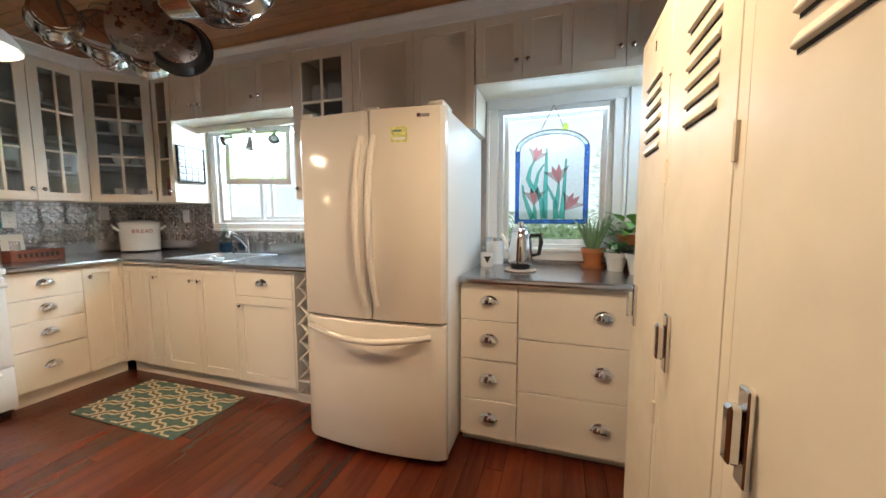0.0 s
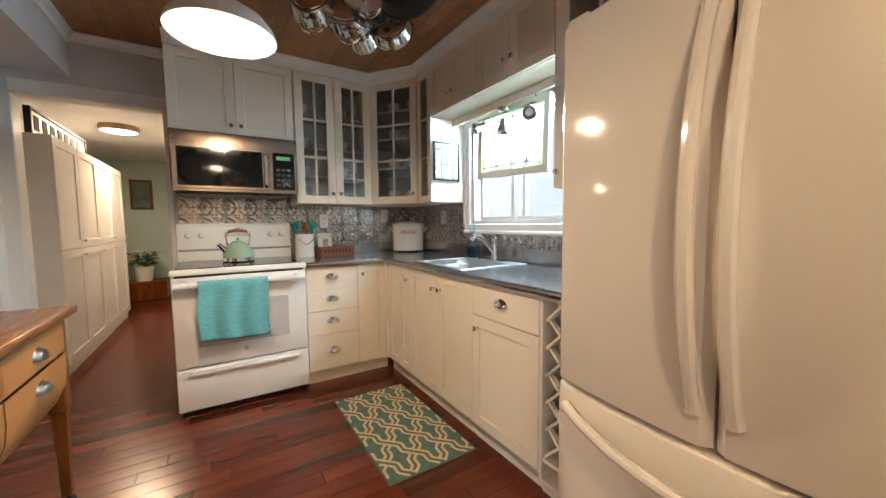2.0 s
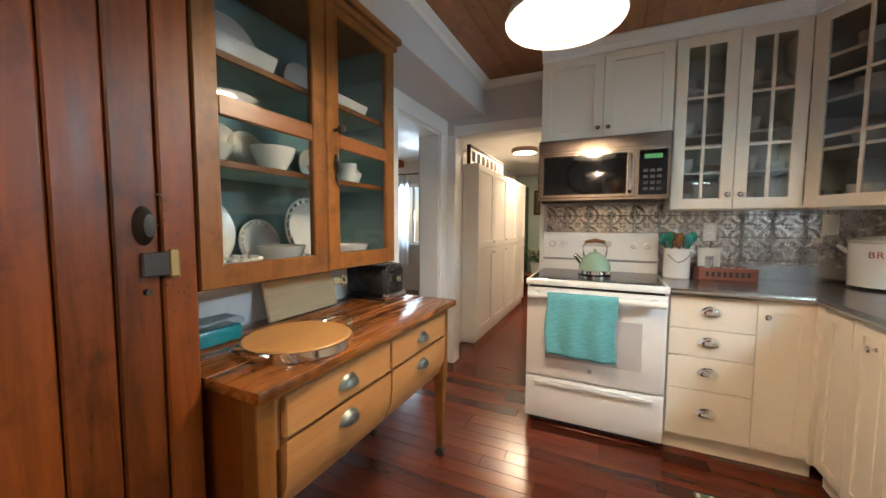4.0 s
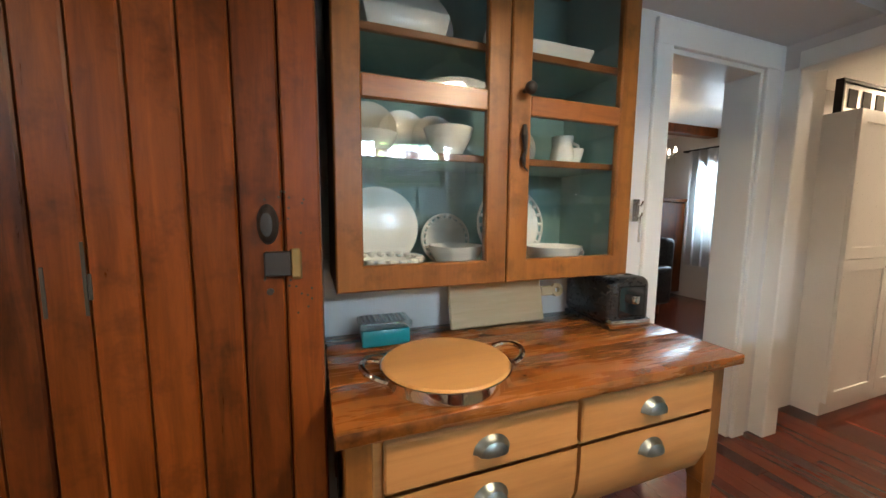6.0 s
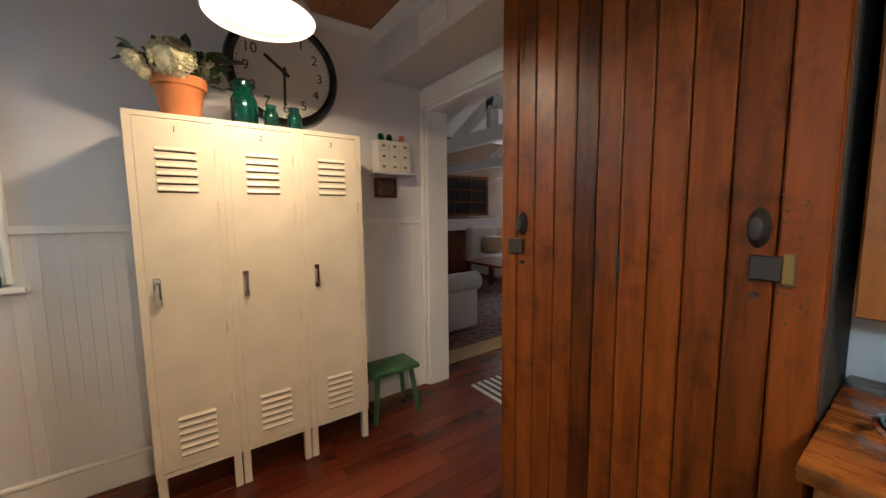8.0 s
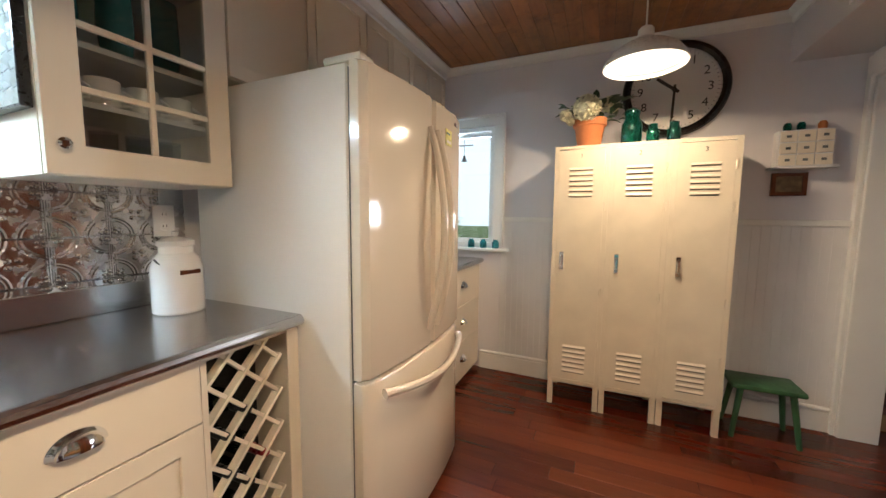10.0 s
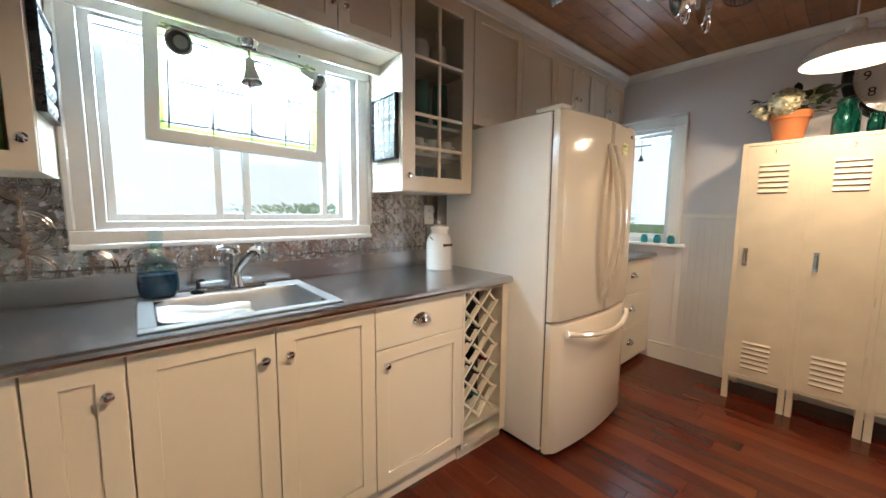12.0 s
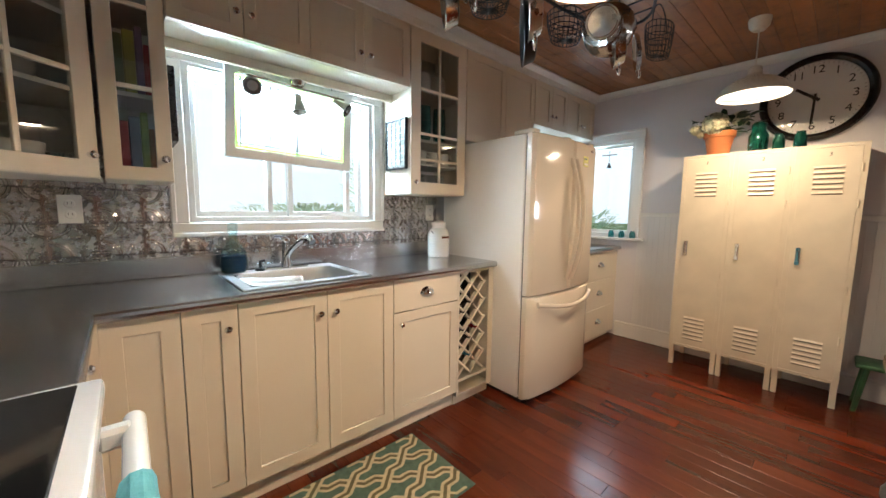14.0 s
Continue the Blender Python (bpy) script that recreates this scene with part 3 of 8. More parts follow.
for sgn in (1, -1):
    for i in range(-3, 9):
        c0 = rv0 + i * 0.118
        pts = []
        for k in range(41):
            u = ru0 + (ru1 - ru0) * k / 40
            v = c0 + sgn * (u - (ru0 if sgn > 0 else ru1)) * 1.0
            if rv0 <= v <= rv1:
                pts.append((u, v))
        if len(pts) > 3:
            (a, b), (e, f) = pts[0], pts[-1]
            ln = math.hypot(e - a, f - b)
            q = NB @ Matrix.Translation(((a + e) / 2, (b + f) / 2, 0)) @ Matrix.Rotation(math.atan2(f - b, e - a), 4, "Z")
            w1 = -0.02 if sgn > 0 else -0.026
            part("lattice_slat", bx(B(), -ln / 2, ln / 2, -0.0055, 0.0055, -0.05, w1, 0.001), CAB, rack, m=q)
for k, (u, v, col) in enumerate(((-1.584, 0.642, "dark"), (-1.642, 0.584, "dark"), (-1.527, 0.465, "red"), (-1.642, 0.466, "dark"), (-1.584, 0.29, "blue"), (-1.584, 0.405, "dark"))):
    b = thing("wine_bottle", NB @ Vector((u, v - 0.038, -0.1)), "dark glass wine bottle lying in the rack", "bottle", "bottles in the rack")
    g = paint("bottle_" + str(k), (0.012, 0.02, 0.012), 0.08)
    lathe_m = NB @ Matrix.Translation((u, v + 0.003, 0))
    part("glass_body", lathe(B(), [(0, -0.34), (0.036, -0.34), (0.036, -0.15), (0.03, -0.13), (0.0145, -0.09), (0.0145, -0.03)], seg=14, m=lathe_m), g, b)
    part("capsule", lathe(B(), [(0.0158, -0.1), (0.0158, -0.028), (0.013, -0.022), (0, -0.022)], seg=14, m=lathe_m), {"dark": BLACKPL, "red": paint("red_foil", (0.25, 0.015, 0.02), 0.3, 0.4), "blue": paint("blue_foil", (0.06, 0.28, 0.40), 0.3, 0.4)}[col], b, "foil capsule")

# base unit on the west wall
c = unit("corner_drawer_cabinet", WB, 1.55, 0, "cream cabinet with four drawers beside a narrow door", group="base cabinets")
carcass(c, WB, 1.375, 1.985, TOE, ZT, 0.55)
for a, b in ((0.69, ZT), (0.54, 0.69), (0.36, 0.54), (TOE, 0.36)):
    d = slab_front("drawer", c, WB, 1.375, 1.75, a, b)
    cup_pull(d, WB, 1.56, (a + b) / 2 + 0.01, 0)
d = shaker(c, WB, 1.75, 1.975, TOE, ZT)
knob(d, WB, 1.785, 0.79, 0)
part("toe_kick", bx(B(), 1.375, 2.0, 0, TOE, -0.1, -0.04), CAB, c, m=WB)

setting("trim_corner_filler", bx(B(), -3.362, -3.312, 1.968, 2.003, TOE, ZT), CAB, "cream painted corner filler")

# base unit under the lily window
c = unit("drawer_chest", RB, -0.1, 0, "cream painted built-in drawers, four narrow and three wide", group="base cabinets")
carcass(c, RB, -0.615, XE - 0.03, 0.05, ZT, 0.55)
for a, b in ((0.68, ZT), (0.47, 0.68), (0.255, 0.47), (0.05, 0.255)):
    d = slab_front("drawer", c, RB, -0.615, -0.32, a, b)
    cup_pull(d, RB, -0.465, (a + b) / 2 + 0.01, 0)
for a, b in ((0.60, ZT), (0.33, 0.60), (0.05, 0.33)):
    d = slab_front("drawer", c, RB, -0.32, XE - 0.04, a, b)
    cup_pull(d, RB, 0.075, (a + b) / 2 + 0.01, 0)
part("toe_kick", bx(B(), -0.615, XE - 0.02, 0, 0.05, -0.1, -0.05), CAB, c, m=RB)
part("filler", bx(B(), XE - 0.039, XE - 0.002, 0.05, ZT, -0.02, -0.004), CAB, c, m=RB)


# worktops: folded steel with an upstand at the wall
def worktop(name, bm_add, label):
    w = thing(name, (0, 0, 0), label, "worktop")
    bm_add(w)
    return w


TOPZ = 0.905
SK = (-2.88, -2.33, 2.02, 2.50)
def left_top(w):
    bm = B()
    x0, x1, y0, y1, z0, z1 = XW + 0.002, -1.405, 1.965, YN - 0.002, ZT + 0.002, TOPZ
    bx(bm, -3.318, SK[0], y0, y1, z0, z1), bx(bm, SK[1], x1, y0, y1, z0, z1), bx(bm, SK[0], SK[1], y0, SK[2], z0, z1), bx(bm, SK[0], SK[1], SK[3], y1, z0, z1)
    bx(bm, x0, -3.318, 1.372, y1, z0, z1)
    bmesh.ops.remove_doubles(bm, verts=bm.verts, dist=1e-5)
    part("steel_top", bm, STEEL, w)
    part("front_edge", tube(B(), [(-3.319, 1.374, 0.8875), (-3.319, 1.966, 0.8875), (x1 - 0.004, 1.966, 0.8875)], 0.0178, 10), STEEL, w)
    part("upstand", bx(B(), x0 + 0.012, x1, y1 - 0.012, y1, z1, 1.0, 0.002), STEEL, w)
    part("upstand", bx(B(), x0, x0 + 0.012, 1.374, y1, z1, 1.0, 0.002), STEEL, w)
worktop("steel_worktop", left_top, "brushed stainless steel L-shaped worktop with upstand")
def right_top(w):
    part("steel_top", bx(B(), -0.618, XE - 0.002, 1.918, YN - 0.002, ZT + 0.002, TOPZ), STEEL, w)
    part("front_edge", tube(B(), [(-0.616, 1.918, 0.8875), (XE - 0.004, 1.918, 0.8875)], 0.0178, 10), STEEL, w)
    part("upstand", bx(B(), -0.618, XE - 0.002, YN - 0.014, YN - 0.002, TOPZ, 0.93, 0.002), STEEL, w)
worktop("steel_worktop", right_top, "brushed stainless steel worktop under the window")

# sink
s = thing("sink", (-2.605, 2.26, TOPZ), "stainless drop-in sink with two unequal bowls", "sink")
bm = B()
for a, b, c_, d_ in ((SK[0] - 0.015, SK[1] + 0.015, SK[2] - 0.015, SK[2] + 0.03), (SK[0] - 0.015, SK[1] + 0.015, SK[3] - 0.09, SK[3] + 0.01), (SK[0] - 0.015, SK[0] + 0.03, SK[2] + 0.03, SK[3] - 0.09), (SK[1] - 0.03, SK[1] + 0.015, SK[2] + 0.03, SK[3] - 0.09)):
    bx(bm, a, b, c_, d_, TOPZ + 0.0005, TOPZ + 0.007, 0.003)
part("rim", bm, SINKSTEEL, s)


def bowl(x0, x1, y0, y1, deep):
    rows = []
    for k, (ins, z) in enumerate(((0, 0.005), (0.004, -0.01), (0.012, -deep + 0.03), (0.035, -deep), (0.12, -deep - 0.004))):
        r = []
        for i in range(33):
            a = 2 * math.pi * i / 32
            ca, sa = math.cos(a), math.sin(a)
            e = 0.35
            px = math.copysign(abs(ca) ** e, ca) * ((x1 - x0) / 2 - ins)
            py = math.copysign(abs(sa) ** e, sa) * ((y1 - y0) / 2 - ins)
            r.append(((x0 + x1) / 2 + px, (y0 + y1) / 2 + py, TOPZ + z))
        rows.append(r)
    bm = sheet(B(), rows)
    bm.faces.new([v for v in bm.verts][-33:-1])
    return bm


part("bowl", bowl(-2.85, -2.355, 2.05, 2.41, 0.15), SINKSTEEL, s)
part("drain", lathe(B(), [(0.0, 0.004), (0.04, 0.004), (0.044, 0.0)], (-2.52, 2.23, TOPZ - 0.154)), CHROME, s)
bm = B()
rows = []
for i in range(25):
    t = i / 24
    rows.append([(-2.845 + 0.27 * t, 2.055, TOPZ - 0.03), (-2.845 + 0.27 * t, 2.055 + (0.30 - 0.12 * t + 0.02 * math.sin(9 * t)) * 0.9, TOPZ - 0.03), (-2.845 + 0.27 * t, 2.055 + (0.31 - 0.12 * t + 0.02 * math.sin(9 * t)) * 0.93, TOPZ - 0.005)])
dp = solo("draining_tray", sheet(bm, rows), paint("white_plastic", (0.8, 0.8, 0.78), 0.35), "white plastic draining tray set in the sink", "tray", at=(-2.7, 2.2, TOPZ - 0.03))
md = dp.modifiers.new("thick", "SOLIDIFY")
md.thickness = 0.004

# faucet
f = thing("faucet", (-2.58, 2.46, TOPZ + 0.006), "chrome single-lever kitchen faucet behind the sink", "faucet")
part("base_plate", bx(B(), -2.70, -2.47, 2.435, 2.485, TOPZ + 0.007, TOPZ + 0.016, 0.004), CHROME, f)
part("column", lathe(B(), [(0.03, 0), (0.027, 0.02), (0.022, 0.035), (0.021, 0.13), (0.023, 0.14), (0.017, 0.155), (0, 0.157)], (-2.58, 2.46, TOPZ + 0.016)), CHROME, f)
part("spout", tube(B(), [(-2.58, 2.455, 0.97), (-2.568, 2.40, 1.02), (-2.553, 2.34, 1.06), (-2.54, 2.29, 1.085), (-2.53, 2.25, 1.085), (-2.525, 2.23, 1.068)], [0.014, 0.015, 0.016, 0.018, 0.019, 0.017], 12), CHROME, f)
part("lever", tube(B(), [(-2.58, 2.46, 1.07), (-2.60, 2.455, 1.082), (-2.645, 2.445, 1.087)], [0.012, 0.009, 0.007], 10), CHROME, f)
sd = thing("soap_pump", (-2.71, 2.40, TOPZ + 0.007), "small black and chrome soap pump in the sink rim", "soap dispenser")
part("collar", lathe(B(), [(0, 0), (0.028, 0), (0.026, 0.012), (0.012, 0.018)], (-2.71, 2.46, TOPZ + 0.007)), BLACKPL, sd)
part("nozzle", tube(B(), [(-2.71, 2.46, TOPZ + 0.02), (-2.71, 2.46, TOPZ + 0.055), (-2.70, 2.43, TOPZ + 0.06)], 0.008, 8), BLACKPL, sd)

# upper units on the north wall
NU, WU = on_north(UPY), on_west(UPX)
ZU, ZLOW, ZSHORT = 2.325, 1.335, 1.962
DEP = YN - UPY - 0.024
c = unit("upper_cabinet", NU, -2.8, ZSHORT, "cream short upper cabinet above the sink window", group="upper cabinets")
carcass(c, NU, -3.06, -1.90, ZSHORT, ZU, DEP)
for i, (a, b, k) in enumerate(((-3.06, -2.79, 1), (-2.79, -2.50, 0), (-2.50, -2.205, 1), (-2.205, -1.90, 0))):
    d = shaker(c, NU, a, b, ZSHORT, ZU, stile=0.05)
    knob(d, NU, (b - 0.03) if k else (a + 0.03), ZSHORT + 0.1, 0)
part("valance", bx(B(), -3.06, -1.90, ZSHORT - 0.05, ZSHORT - 0.002, -0.21, -0.19, 0.004), CAB, c, m=NU)
g1 = unit("glass_cabinet", NU, -1.65, ZLOW, "cream glazed upper cabinet with mugs and glasses inside", group="upper cabinets")
carcass(g1, NU, -1.895, -1.425, ZLOW, ZU, DEP, shelves=(1.53, 1.68, 1.99))
d = glazed(g1, NU, -1.895, -1.425, ZLOW, ZU, stile=0.075, rows=(0.17, 0.36, 0.68))
knob(d, NU, -1.865, 1.41, 0)
c = unit("upper_cabinet", NU, -1.0, 1.76, "cream tall upper cabinet above the fridge", group="upper cabinets")
carcass(c, NU, -1.42, -0.62, 1.72, ZU, DEP)
for a, b in ((-1.42, -0.995), (-0.995, -0.62)):
    shaker(c, NU, a, b, 1.72, ZU, stile=0.05)
c = unit("upper_cabinet", NU, 0.0, ZSHORT, "cream short upper cabinet above the lily window", group="upper cabinets")
carcass(c, NU, -0.615, XE - 0.003, ZSHORT, ZU, DEP)
for a, b, k in ((-0.615, -0.35, 1), (-0.35, -0.095, 0), (-0.095, 0.165, 1), (0.165, XE - 0.005, 0)):
    d = shaker(c, NU, a, b, ZSHORT, ZU, stile=0.05)
    knob(d, NU, (b - 0.03) if k else (a + 0.03), ZSHORT + 0.1, 0)
part("end_panel", bx(B(), -0.625, -0.612, 1.72, ZSHORT, -0.3, -0.02), CAB, c, m=NU)
# rail between door tops and cornice
setting("trim_upper_north", bx(B(), -3.29, XE, UPY + 0.002, YN, ZU + 0.002, ZC), CAB, "cream painted frieze")
setting("trim_upper_west", bx(B(), XW, UPX - 0.002, 0.62, 2.0, ZU + 0.002, ZC), CAB, "cream painted frieze")
bm = prism(B(), [(XW, 2.0), (UPX - 0.002, 2.0), (-3.285, UPY + 0.002), (-3.285, YN), (XW, YN)], ZU + 0.002, ZC, Matrix.Identity(4))
setting("trim_upper_corner", bm, CAB, "cream painted frieze")
# narrow glazed unit at the window's side
g2 = unit("glass_cabinet", NU, -3.18, ZLOW, "narrow cream glazed cabinet with upright books", group="upper cabinets")
carcass(g2, NU, -3.27, -3.065, ZLOW, ZU, DEP, shelves=(1.66, 1.99))
d = glazed(g2, NU, -3.27, -3.065, ZLOW, ZU, stile=0.05, cols=1, rows=(0.33, 0.66))
knob(d, NU, -3.09, 1.42, 0)
# diagonal corner unit
g3 = thing("corner_cabinet", (-3.6, 2.2, ZLOW), "cream diagonal corner cabinet with glazed door and dishes", "cabinet", "upper cabinets")
bm = B()
outer = [(XW + 0.001, 1.995), (UPX - 0.012, 1.995), (-3.285, UPY + 0.012), (-3.285, YN - 0.001), (XW + 0.001, YN - 0.001)]
for v in (ZLOW, 1.62, 1.86, 2.08, ZU - 0.016):
    bm = prism(B(), outer, v, v + 0.016, Matrix.Identity(4))
    part("shelf", bm, CAB if v in (ZLOW, ZU - 0.016) else CABSHADE, g3)
part("back_panel", bx(bx(B(), XW + 0.002, -3.29, YN - 0.008, YN - 0.002, ZLOW, ZU), XW + 0.002, XW + 0.008, 2.0, YN - 0.01, ZLOW, ZU), CABSHADE, g3)
d = glazed(g3, diag, 0, DIAGLEN, ZLOW, ZU, stile=0.06, rows=(0.34, 0.67))
knob(d, diag, DIAGLEN - 0.03, 1.415, 0)
# west glazed pair
g4 = unit("glass_cabinet", WU, 1.68, ZLOW, "cream double glazed upper cabinet with stacked crockery", group="upper cabinets")
carcass(g4, WU, 1.39, 1.99, ZLOW, ZU, 0.28, shelves=(1.55, 1.77, 2.03))
for a, b, k in ((1.39, 1.69, 1.66), (1.69, 1.99, 1.72)):
    d = glazed(g4, WU, a, b, ZLOW, ZU, stile=0.06)
    knob(d, WU, k, 1.415, 0)
c = unit("upper_cabinet", WU, 1.0, 1.79, "cream two-door upper cabinet above the microwave", group="upper cabinets")
carcass(c, WU, 0.62, 1.385, 1.785, ZU, 0.28)
for a, b, k in ((0.62, 1.005, 0.975), (1.005, 1.385, 1.035)):
    d = shaker(c, WU, a, b, 1.785, ZU)
    knob(d, WU, k, 1.86, 0)

# ---- fridge ----
fr = thing("refrigerator", (-1.015, 2.1, 0), "white french-door refrigerator with bottom freezer drawer", "refrigerator")
FX0, FX1 = -1.402, -0.625
FRIDGESIDE = paint("white_textured_fridge_side", (0.80, 0.79, 0.77), 0.42, var=0.015, bump=0.1, fine=400, rvar=0.03)
part("body", bx(B(), FX0 + 0.004, FX1 - 0.004, 1.768, 2.50, 0.03, 1.70, 0.006, 2), FRIDGESIDE, fr, "white textured steel cabinet")
part("gasket", bx(B(), FX0 + 0.015, FX1 - 0.015, 1.752, 1.77, 0.05, 1.69), GASKET, fr)


def bowed(x0, x1, z0, z1, y_back, y_edge, bow, r=0.022):
    """A door skin whose front swells outward between the fridge's two sides."""
    bm = B()
    n, rows = 20, []
    mid, half = (FX0 + FX1) / 2, (FX1 - FX0) / 2
    for z, ins in ((z0, 0.012), (z0 + 0.004, 0.004), (z0 + 0.014, 0), (z1 - 0.014, 0), (z1 - 0.004, 0.004), (z1, 0.012)):
        row = [Vector((x0, y_back, z))]
        for i in range(n + 1):
            x = x0 + (x1 - x0) * i / n
            k = (x - mid) / half
            y = y_edge - bow * (1 - k * k)
            e = min(x - x0, x1 - x)
            if e < r:
                y += r * (1 - math.sqrt(max(0, 1 - (1 - e / r) ** 2))) * 0.8
            row.append(Vector((x, y + ins, z)))
        row.append(Vector((x1, y_back, z)))
        rows.append(row)
    sheet(bm, rows)
    k = len(rows[0])
    vs = list(bm.verts)
    bm.faces.new(vs[:k]), bm.faces.new(vs[-k:][::-1])
    for a, b in zip(range(0, len(vs) - k, k), range(k, len(vs), k)):
        bm.faces.new((vs[a], vs[b], vs[b + k - 1], vs[a + k - 1]))
    return bm


def bar_handle(p, q, out, bend, r=0.013):
    """A long bowed grip standing off at both ends."""
    p, q, out, bend = Vector(p), Vector(q), Vector(out), Vector(bend)
    pts, rr = [p + out * 0.0], [r * 1.25]
    for i in range(17):
        t = i / 16
        lift = 0.12 + 1.25 * math.sin(math.pi * t) ** 0.8
        pts.append(p.lerp(q, 0.02 + 0.96 * t) + out * lift + bend * math.sin(math.pi * t))
        rr.append(r)
    pts.append(q), rr.append(r * 1.25)
    return tube(B(), pts, rr, 10)


MX = -0.992
d1 = part("fridge_door", bowed(FX0, MX - 0.003, 0.712, 1.702, 1.75, 1.700, 0.035), FRIDGE, fr)
part("handle", bar_handle((MX - 0.034, 1.668, 0.79), (MX - 0.034, 1.668, 1.58), (0, -0.05, 0), (0, 0, 0), 0.015), FRIDGE, d1)
d2 = part("fridge_door", bowed(MX + 0.003, FX1, 0.712, 1.702, 1.75, 1.700, 0.035), FRIDGE, fr)
part("handle", bar_handle((MX + 0.034, 1.668, 0.79), (MX + 0.034, 1.668, 1.58), (0, -0.05, 0), (0, 0, 0), 0.015), FRIDGE, d2)
bt = Matrix.Translation((-0.717, 1.6855, 1.659)) @ Matrix.Rotation(radians(8), 4, "Z")
part("badge", bx(B(), -0.028, 0.028, -0.004, 0.004, -0.007, 0.007, 0.002), paint("grey_badge", (0.25, 0.24, 0.23), 0.4), d2, "small grey badge", m=bt)
part("badge_disc", lathe(B(), [(0, 0), (0.009, 0), (0.009, 0.002), (0, 0.003)], seg=16, m=bt @ Matrix.Translation((-0.021, -0.004, 0)) @ Matrix.Rotation(math.pi / 2, 4, "X")), paint("maroon_badge", (0.12, 0.03, 0.04), 0.4), d2)
lt = Matrix.Translation((-0.829, 1.6727, 1.58)) @ Matrix.Rotation(radians(4.8), 4, "Z")
part("sticker", bx(B(), -0.039, 0.039, -0.002, 0.003, -0.034, 0.034), paint("yellow_green_label", (0.62, 0.62, 0.22), 0.5, var=0.35, scale=60), d2, "pale green and yellow printed label", m=lt)
part("sticker_print", bx(B(), -0.03, 0.012, -0.003, -0.001, 0.012, 0.02), paint("label_ink", (0.1, 0.22, 0.2), 0.5), d2, m=lt)
part("sticker_print", bx(B(), -0.03, 0.028, -0.003, -0.001, -0.024, -0.012), paint("label_white", (0.7, 0.7, 0.66), 0.5), d2, m=lt)
dz = part("freezer_drawer", bowed(FX0, FX1, 0.035, 0.700, 1.75, 1.700, 0.035), FRIDGE, fr)
part("handle", bar_handle((FX0 + 0.06, 1.672, 0.655), (FX1 - 0.06, 1.672, 0.655), (0, -0.05, 0), (0, 0, -0.028), 0.015), FRIDGE, dz)
for x in (FX0 + 0.045, FX1 - 0.045, MX):
    part("hinge_cover", bx(B(), x - 0.035, x + 0.035, 1.715, 1.86, 1.703, 1.728, 0.008, 2), FRIDGE, fr)
part("grille", bx(B(), FX0 + 0.02, FX1 - 0.02, 1.755, 1.80, 0.0, 0.03), BLACKPL, fr)

# ---- stove ----
sv = thing("stove", (-3.6, 0.99, 0), "white electric range with black ceramic cooktop", "stove")
SY0, SY1, SXF = 0.612, 1.366, -3.285
part("body", bx(B(), XW + 0.01, SXF - 0.03, SY0, SY1, 0.04, 0.885, 0.004), STOVE, sv)
part("top_rim", bx(B(), XW + 0.01, SXF + 0.012, SY0 - 0.002, SY1 + 0.002, 0.876, 0.912, 0.008, 2), STOVE, sv)
ct = part("cooktop", bx(B(), XW + 0.10, SXF - 0.022, SY0 + 0.018, SY1 - 0.018, 0.9085, 0.9150, 0.002), COOKTOP, sv, "black ceramic glass cooktop")
for x, y, r in ((-3.50, 0.82, 0.10), (-3.50, 1.16, 0.08), (-3.74, 0.82, 0.07), (-3.74, 1.16, 0.09)):
    part("burner_ring", lathe(B(), [(r - 0.003, 0.9153), (r - 0.003, 0.9156), (r, 0.9156), (r, 0.9153)], (x, y, 0), 40), paint("ring_print", (0.20, 0.20, 0.20), 0.3), ct)
od = part("oven_door", bx(B(), SXF - 0.028, SXF, SY0 + 0.004, SY1 - 0.004, 0.315, 0.862, 0.008, 2), STOVE, sv)
part("oven_window", bx(B(), SXF - 0.004, SXF + 0.0015, SY0 + 0.12, SY1 - 0.12, 0.43, 0.70, 0.001), OVENGLASS, od, "pale grey oven window")
part("oven_handle", bx(bx(B(), SXF - 0.002, SXF + 0.05, SY0 + 0.05, SY0 + 0.085, 0.80, 0.84, 0.008), SXF - 0.002, SXF + 0.05, SY1 - 0.085, SY1 - 0.05, 0.80, 0.84, 0.008), STOVE, od)
part("oven_rail", tube(B(), [(SXF + 0.05, SY0 + 0.02, 0.82), (SXF + 0.05, SY1 - 0.02, 0.82)], 0.018, 12), STOVE, od)
part("vent_slot", bx(B(), SXF - 0.026, SXF - 0.006, SY0 + 0.02, SY1 - 0.02, 0.863, 0.875), BLACKPL, sv)
part("emblem", lathe(B(), [(0, 0), (0.014, 0), (0.014, 0.002), (0, 0.003)], seg=20, m=on_west(SXF) @ Matrix.Translation((0.985, 0.385, 0))), paint("grey_emblem", (0.4, 0.4, 0.4), 0.4), od)
dr = part("storage_drawer", bx(B(), SXF - 0.028, SXF - 0.002, SY0 + 0.004, SY1 - 0.004, 0.045, 0.305, 0.008, 2), STOVE, sv)
part("drawer_lip", bx(B(), SXF - 0.006, SXF + 0.016, SY0 + 0.06, SY1 - 0.06, 0.262, 0.285, 0.006, 2), STOVE, dr)
part("plinth", bx(B(), XW + 0.05, SXF - 0.06, SY0 + 0.02, SY1 - 0.02, 0.0, 0.045), BLACKPL, sv)
bg = B()
prism(bg, [(XW + 0.012, 0.912), (XW + 0.10, 0.912), (XW + 0.095, 0.99), (XW + 0.075, 1.165), (XW + 0.055, 1.185), (XW + 0.012, 1.185)], -SY1, -SY0, Matrix(((1, 0, 0, 0), (0, 0, -1, 0), (0, 1, 0, 0), (0, 0, 0, 1))))
